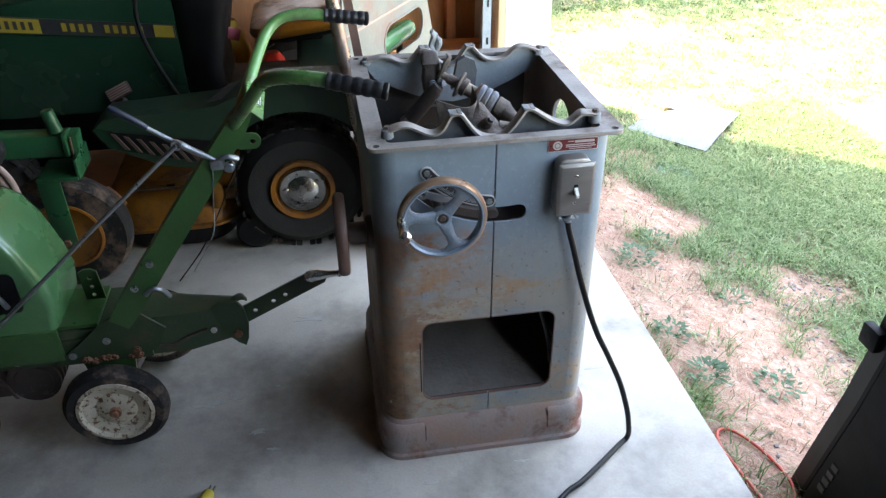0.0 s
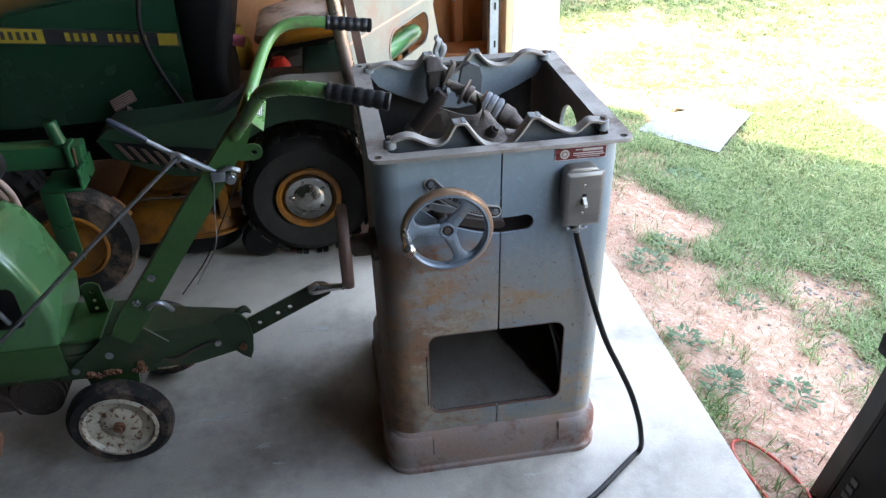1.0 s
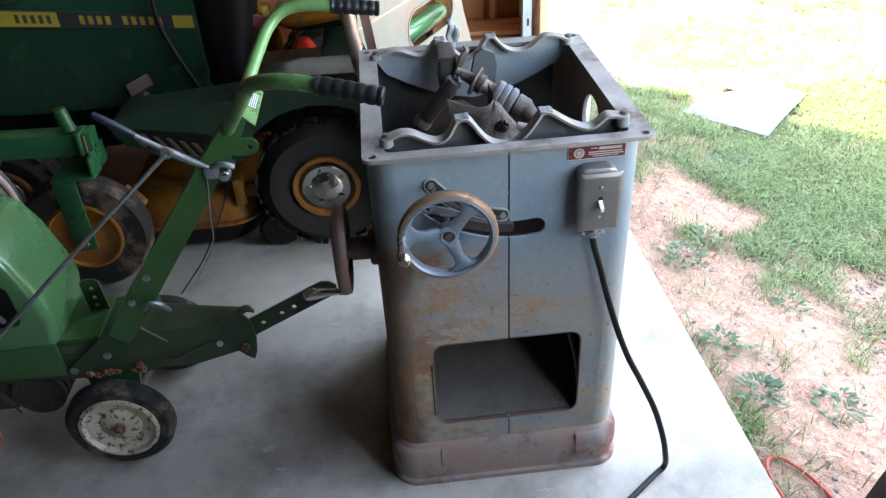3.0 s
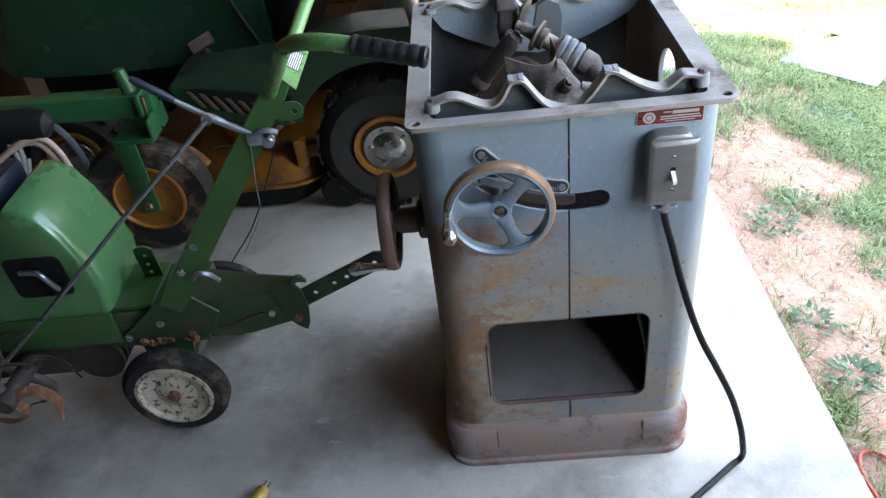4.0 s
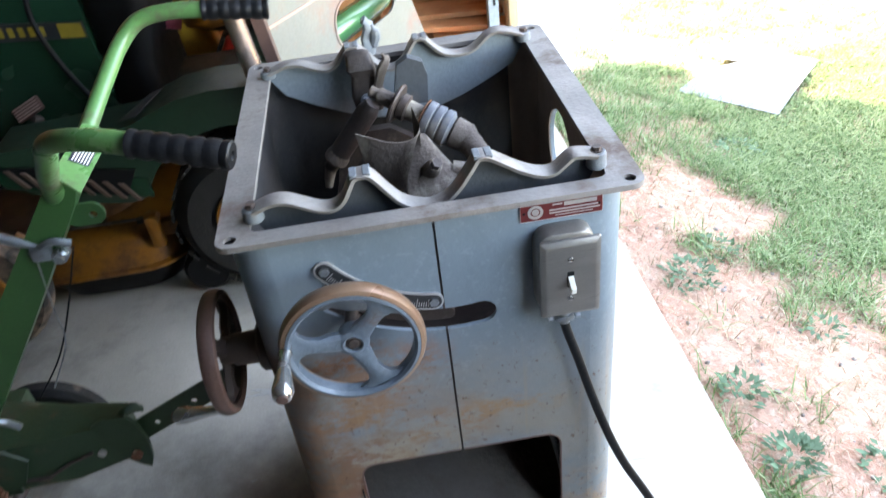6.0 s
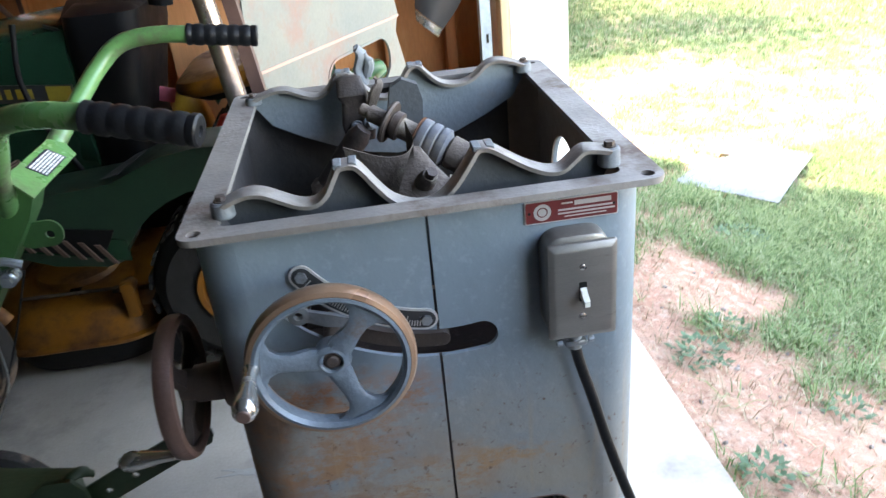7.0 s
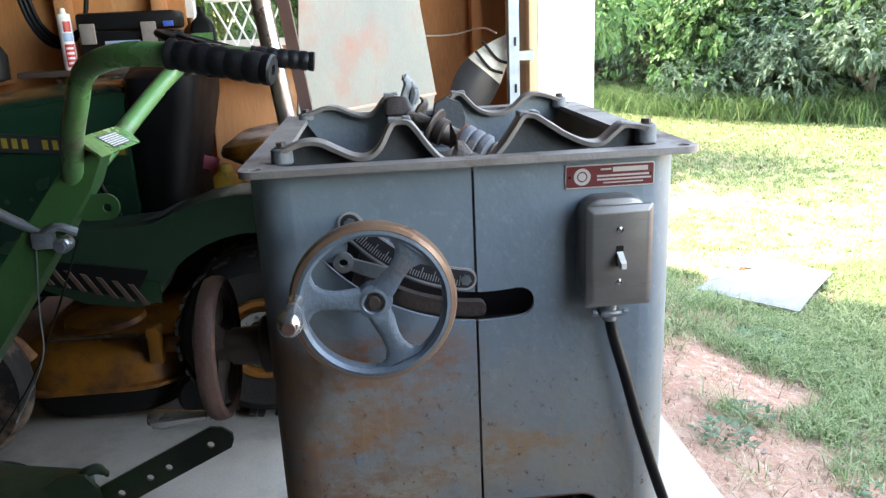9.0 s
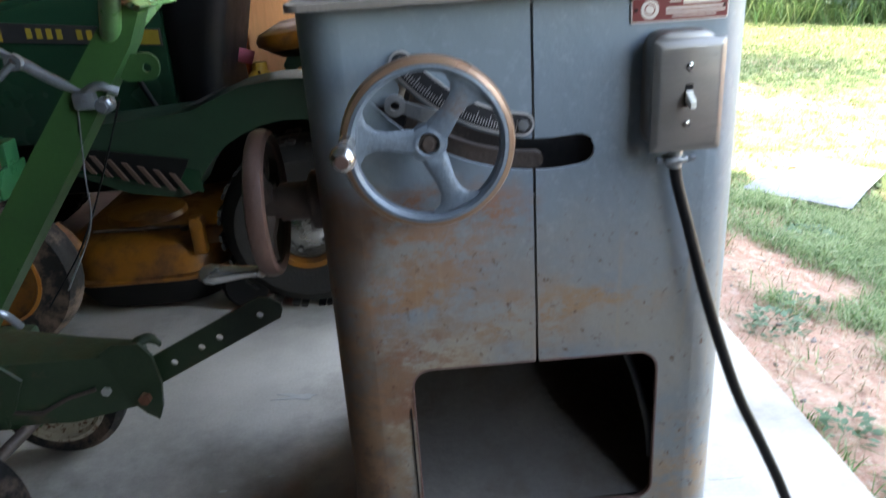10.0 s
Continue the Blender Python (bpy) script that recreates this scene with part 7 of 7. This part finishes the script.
for i, (x, y, r, n) in enumerate(((0.70, 0.22, 0.055, 110), (1.21, 1.58, 0.10, 130), (0.73, 0.85, 0.07, 110), (1.92, 1.50, 0.10, 110), (0.90, 0.17, 0.06, 70), (0.675, 0.42, 0.045, 60), (0.86, 0.98, 0.06, 60), (0.99, 0.60, 0.05, 40))):
    weed(x, y, r, n, 40 + i, M_weed)

# pale gravel
random.seed(8)
stones = []
for k in range(3):
    bm = bmesh.new()
    bmesh.ops.create_icosphere(bm, subdivisions=1, radius=1)
    for v in bm.verts:
        v.co *= random.uniform(0.7, 1.15)
        v.co.z *= 0.6
    me = bpy.data.meshes.new("stone")
    bm.to_mesh(me)
    bm.free()
    me.materials.append(M_stone)
    stones.append(me)
for cx, cy, sx, sy, n in ((1.36, 0.71, 0.10, 0.10, 120), (1.16, 0.95, 0.045, 0.04, 40), (1.20, 0.36, 0.05, 0.12, 50), (0.86, 0.5, 0.12, 0.5, 60)):
    for _ in range(n):
        x, y = random.gauss(cx, sx), random.gauss(cy, sy)
        if x < 0.62:
            continue
        s = random.uniform(0.003, 0.010)
        ob = new("stone", random.choice(stones))
        ob.matrix_basis = pose(x, y, gz(x, y) + s * 0.25, 0, 0, random.uniform(0, 360)) @ Matrix.Diagonal((s, s * random.uniform(0.7, 1.3), s, 1))
        tagged(ob, "pale quartz stone lying on the clay", "stone", "gravel in the yard")

# sheet of metal lying on the lawn
shp = [(1.21, 2.14), (1.30, 2.035), (1.395, 1.925), (1.49, 1.81), (1.63, 1.955), (1.77, 2.105), (1.905, 2.25), (1.81, 2.40), (1.71, 2.55), (1.485, 2.42), (1.557, 2.30), (1.46, 2.285), (1.375, 2.262), (1.30, 2.205)]
sheet = solo("metal_sheet", plate(shp, [], Matrix.Translation((0, 0, -0.138)), 0.002), M_foil, "bent dull aluminium sheet lying on the grass", "metal sheet")
for v in sheet.data.vertices:
    d = (v.co.x - 1.35) * 0.70 + (v.co.y - 1.98) * 0.71
    v.co.z += 0.012 * math.sin(max(0, d) * 7) - 0.010 + 0.012 * math.exp(-(((v.co.x - 1.53) ** 2 + (v.co.y - 2.32) ** 2) / 0.006))

# red-orange extension cord looped on the clay
rc = [(0.63, -0.28, -0.045), (0.612, -0.15, -0.045), (0.603, -0.05, -0.043), (0.622, 0.005, -0.045), (0.665, 0.0, -0.05), (0.705, -0.07, -0.055), (0.725, -0.15, -0.06), (0.715, -0.21, -0.06), (0.66, -0.30, -0.05), (0.62, -0.5, -0.045), (0.70, -0.9, -0.05)]
solo("extension_lead", tube([(x, y, gz(x, y) + 0.008) for x, y, z in rc], 0.0042, 10, n=6), M_redcord, "orange-red extension lead looped on the clay beside the slab", "extension lead")

# ---- hedge of shrubs and trees beyond the lawn ----
def leaf_cloud(seed, n, R, H, size, lobes, slim=0.2):
    """Twig-end sprays of drooping leaves set on uneven lobes of a crown, with gaps between the lobes."""
    rnd = np.random.RandomState(seed)
    c = np.stack([rnd.uniform(-0.75, 0.75, lobes) * R, rnd.uniform(-0.75, 0.75, lobes) * R, rnd.uniform(0.12, 0.9, lobes) * H], 1)
    rad = rnd.uniform(0.26, 0.52, lobes) * R
    V, F = [], []
    for k in range(n):
        j = rnd.randint(lobes)
        d = rnd.normal(size=3)
        d /= np.linalg.norm(d)
        p = c[j] + d * rad[j] * (1 - 0.45 * rnd.rand() ** 2) * np.array((1, 1, 0.75))
        if p[2] < 0.05:
            p[2] = rnd.uniform(0.05, 0.5)
        axis = d * 0.8 + rnd.normal(size=3) * 0.35 + np.array((0, 0, -0.15))
        axis /= np.linalg.norm(axis)
        for _ in range(rnd.randint(5, 9)):
            u = axis + rnd.normal(size=3) * 0.55 + np.array((0, 0, -0.25))
            u /= np.linalg.norm(u)
            w = np.cross(u, d + rnd.normal(size=3) * 0.4)
            w /= max(np.linalg.norm(w), 1e-6)
            L_ = size * rnd.uniform(0.55, 1.25)
            nn = np.cross(u, w)
            q = p + axis * rnd.uniform(-0.5, 0.5) * size
            a = len(V)
            V += [tuple(q), tuple(q + u * L_ * 0.45 + w * L_ * slim + nn * L_ * 0.05), tuple(q + u * L_ + np.array((0, 0, -0.15 * L_))), tuple(q + u * L_ * 0.45 - w * L_ * slim + nn * L_ * 0.05)]
            F += [(a, a + 1, a + 2), (a, a + 2, a + 3)]
    return V, F, c, rad


kinds = []
for s, n, R, H, size, lobes, mt, slim in ((1, 2700, 1.35, 2.6, 0.095, 17, M_leafpale, 0.13), (2, 2700, 1.3, 2.3, 0.085, 18, M_leaf, 0.26), (3, 2700, 1.5, 3.0, 0.095, 18, M_leaf, 0.2), (4, 2600, 2.2, 6.0, 0.20, 20, M_leaf, 0.22)):
    V, F, c, rad = leaf_cloud(s, n, R, H, size, lobes, slim)
    me = grid_mesh("crown", V, F, mt)
    limbs = [tube([(0, 0, -0.15), (0.03, 0.02, H * 0.15), (0.0, 0.05, H * 0.35), (0.05, 0.0, H * 0.7)], [0.07, 0.055, 0.045, 0.02] if s < 4 else [0.2, 0.17, 0.13, 0.06], 10)]
    for q in c[:8]:
        limbs.append(tube([(0.0, 0.02, H * 0.12), (q[0] * 0.5, q[1] * 0.5, max(0.1, q[2] * 0.55)), tuple(q)], [0.03, 0.02, 0.009], 7))
    tb_ = join(*limbs)
    tm = bpy.data.meshes.new("trunk")
    tb_.to_mesh(tm)
    tb_.free()
    tm.materials.append(M_bark)
    kinds.append((me, tm))
random.seed(77)


def shrub(k, x, y, sc, rz, nm, label):
    th = thing(nm, (0, 0, 0), label, "tree" if nm == "tree" else "shrub", "hedge beyond the lawn")
    th.matrix_basis = pose(x, y, gz(x, y), 0, 0, rz) @ Matrix.Diagonal((sc, sc, sc, 1))
    for nm2, me in (("crown", kinds[k][0]), ("trunk", kinds[k][1])):
        o = new(nm2, me)
        o.parent = th
    return th


for i in range(16):
    p, q = foot((i + random.uniform(0.2, 0.8)) / 16)
    p = p + q * random.uniform(0.75, 1.15)
    shrub((0, 2, 0, 1, 0)[i % 5], p.x, p.y, random.uniform(0.8, 1.1), random.uniform(0, 360), "shrub", ("pale silvery leaved shrub at the edge of the lawn", "tall leafy green shrub at the edge of the lawn", "pale silvery leaved shrub at the edge of the lawn", "bushy green shrub at the edge of the lawn", "pale silvery leaved shrub at the edge of the lawn")[i % 5])
# a closed row of darker shrubs behind the first one
for i in range(14):
    p, q = foot((i + random.uniform(0.3, 0.7)) / 14)
    p = p + q * random.uniform(2.2, 2.6)
    shrub((1, 2)[i % 2], p.x, p.y, random.uniform(1.1, 1.4), random.uniform(0, 360), "shrub", "dense dark green shrub in the thicket")
for i in range(9):
    p, q = foot((i + random.uniform(0.3, 0.7)) / 9)
    p = p + q * random.uniform(4.0, 5.2)
    shrub(3, p.x, p.y, random.uniform(0.9, 1.2), random.uniform(0, 360), "tree", "tall dense green tree behind the shrubs")
# tall narrow shrubs added close behind the garage to keep sun out of the window
for x, y in ((-1.45, 3.85), (-2.1, 4.4)):
    s_ = shrub(2, x, y, 1.0, random.uniform(0, 360), "shrub", "narrow leafy shrub added behind the garage to block the sun")
    s_.matrix_basis = s_.matrix_basis @ Matrix.Diagonal((0.5, 0.5, 1.35, 1))
for i in range(4):
    shrub(2, -2.4 + i * 1.1, 6.6 + random.uniform(-0.3, 0.3), 0.9, random.uniform(0, 360), "shrub", "leafy green shrub behind the garage")
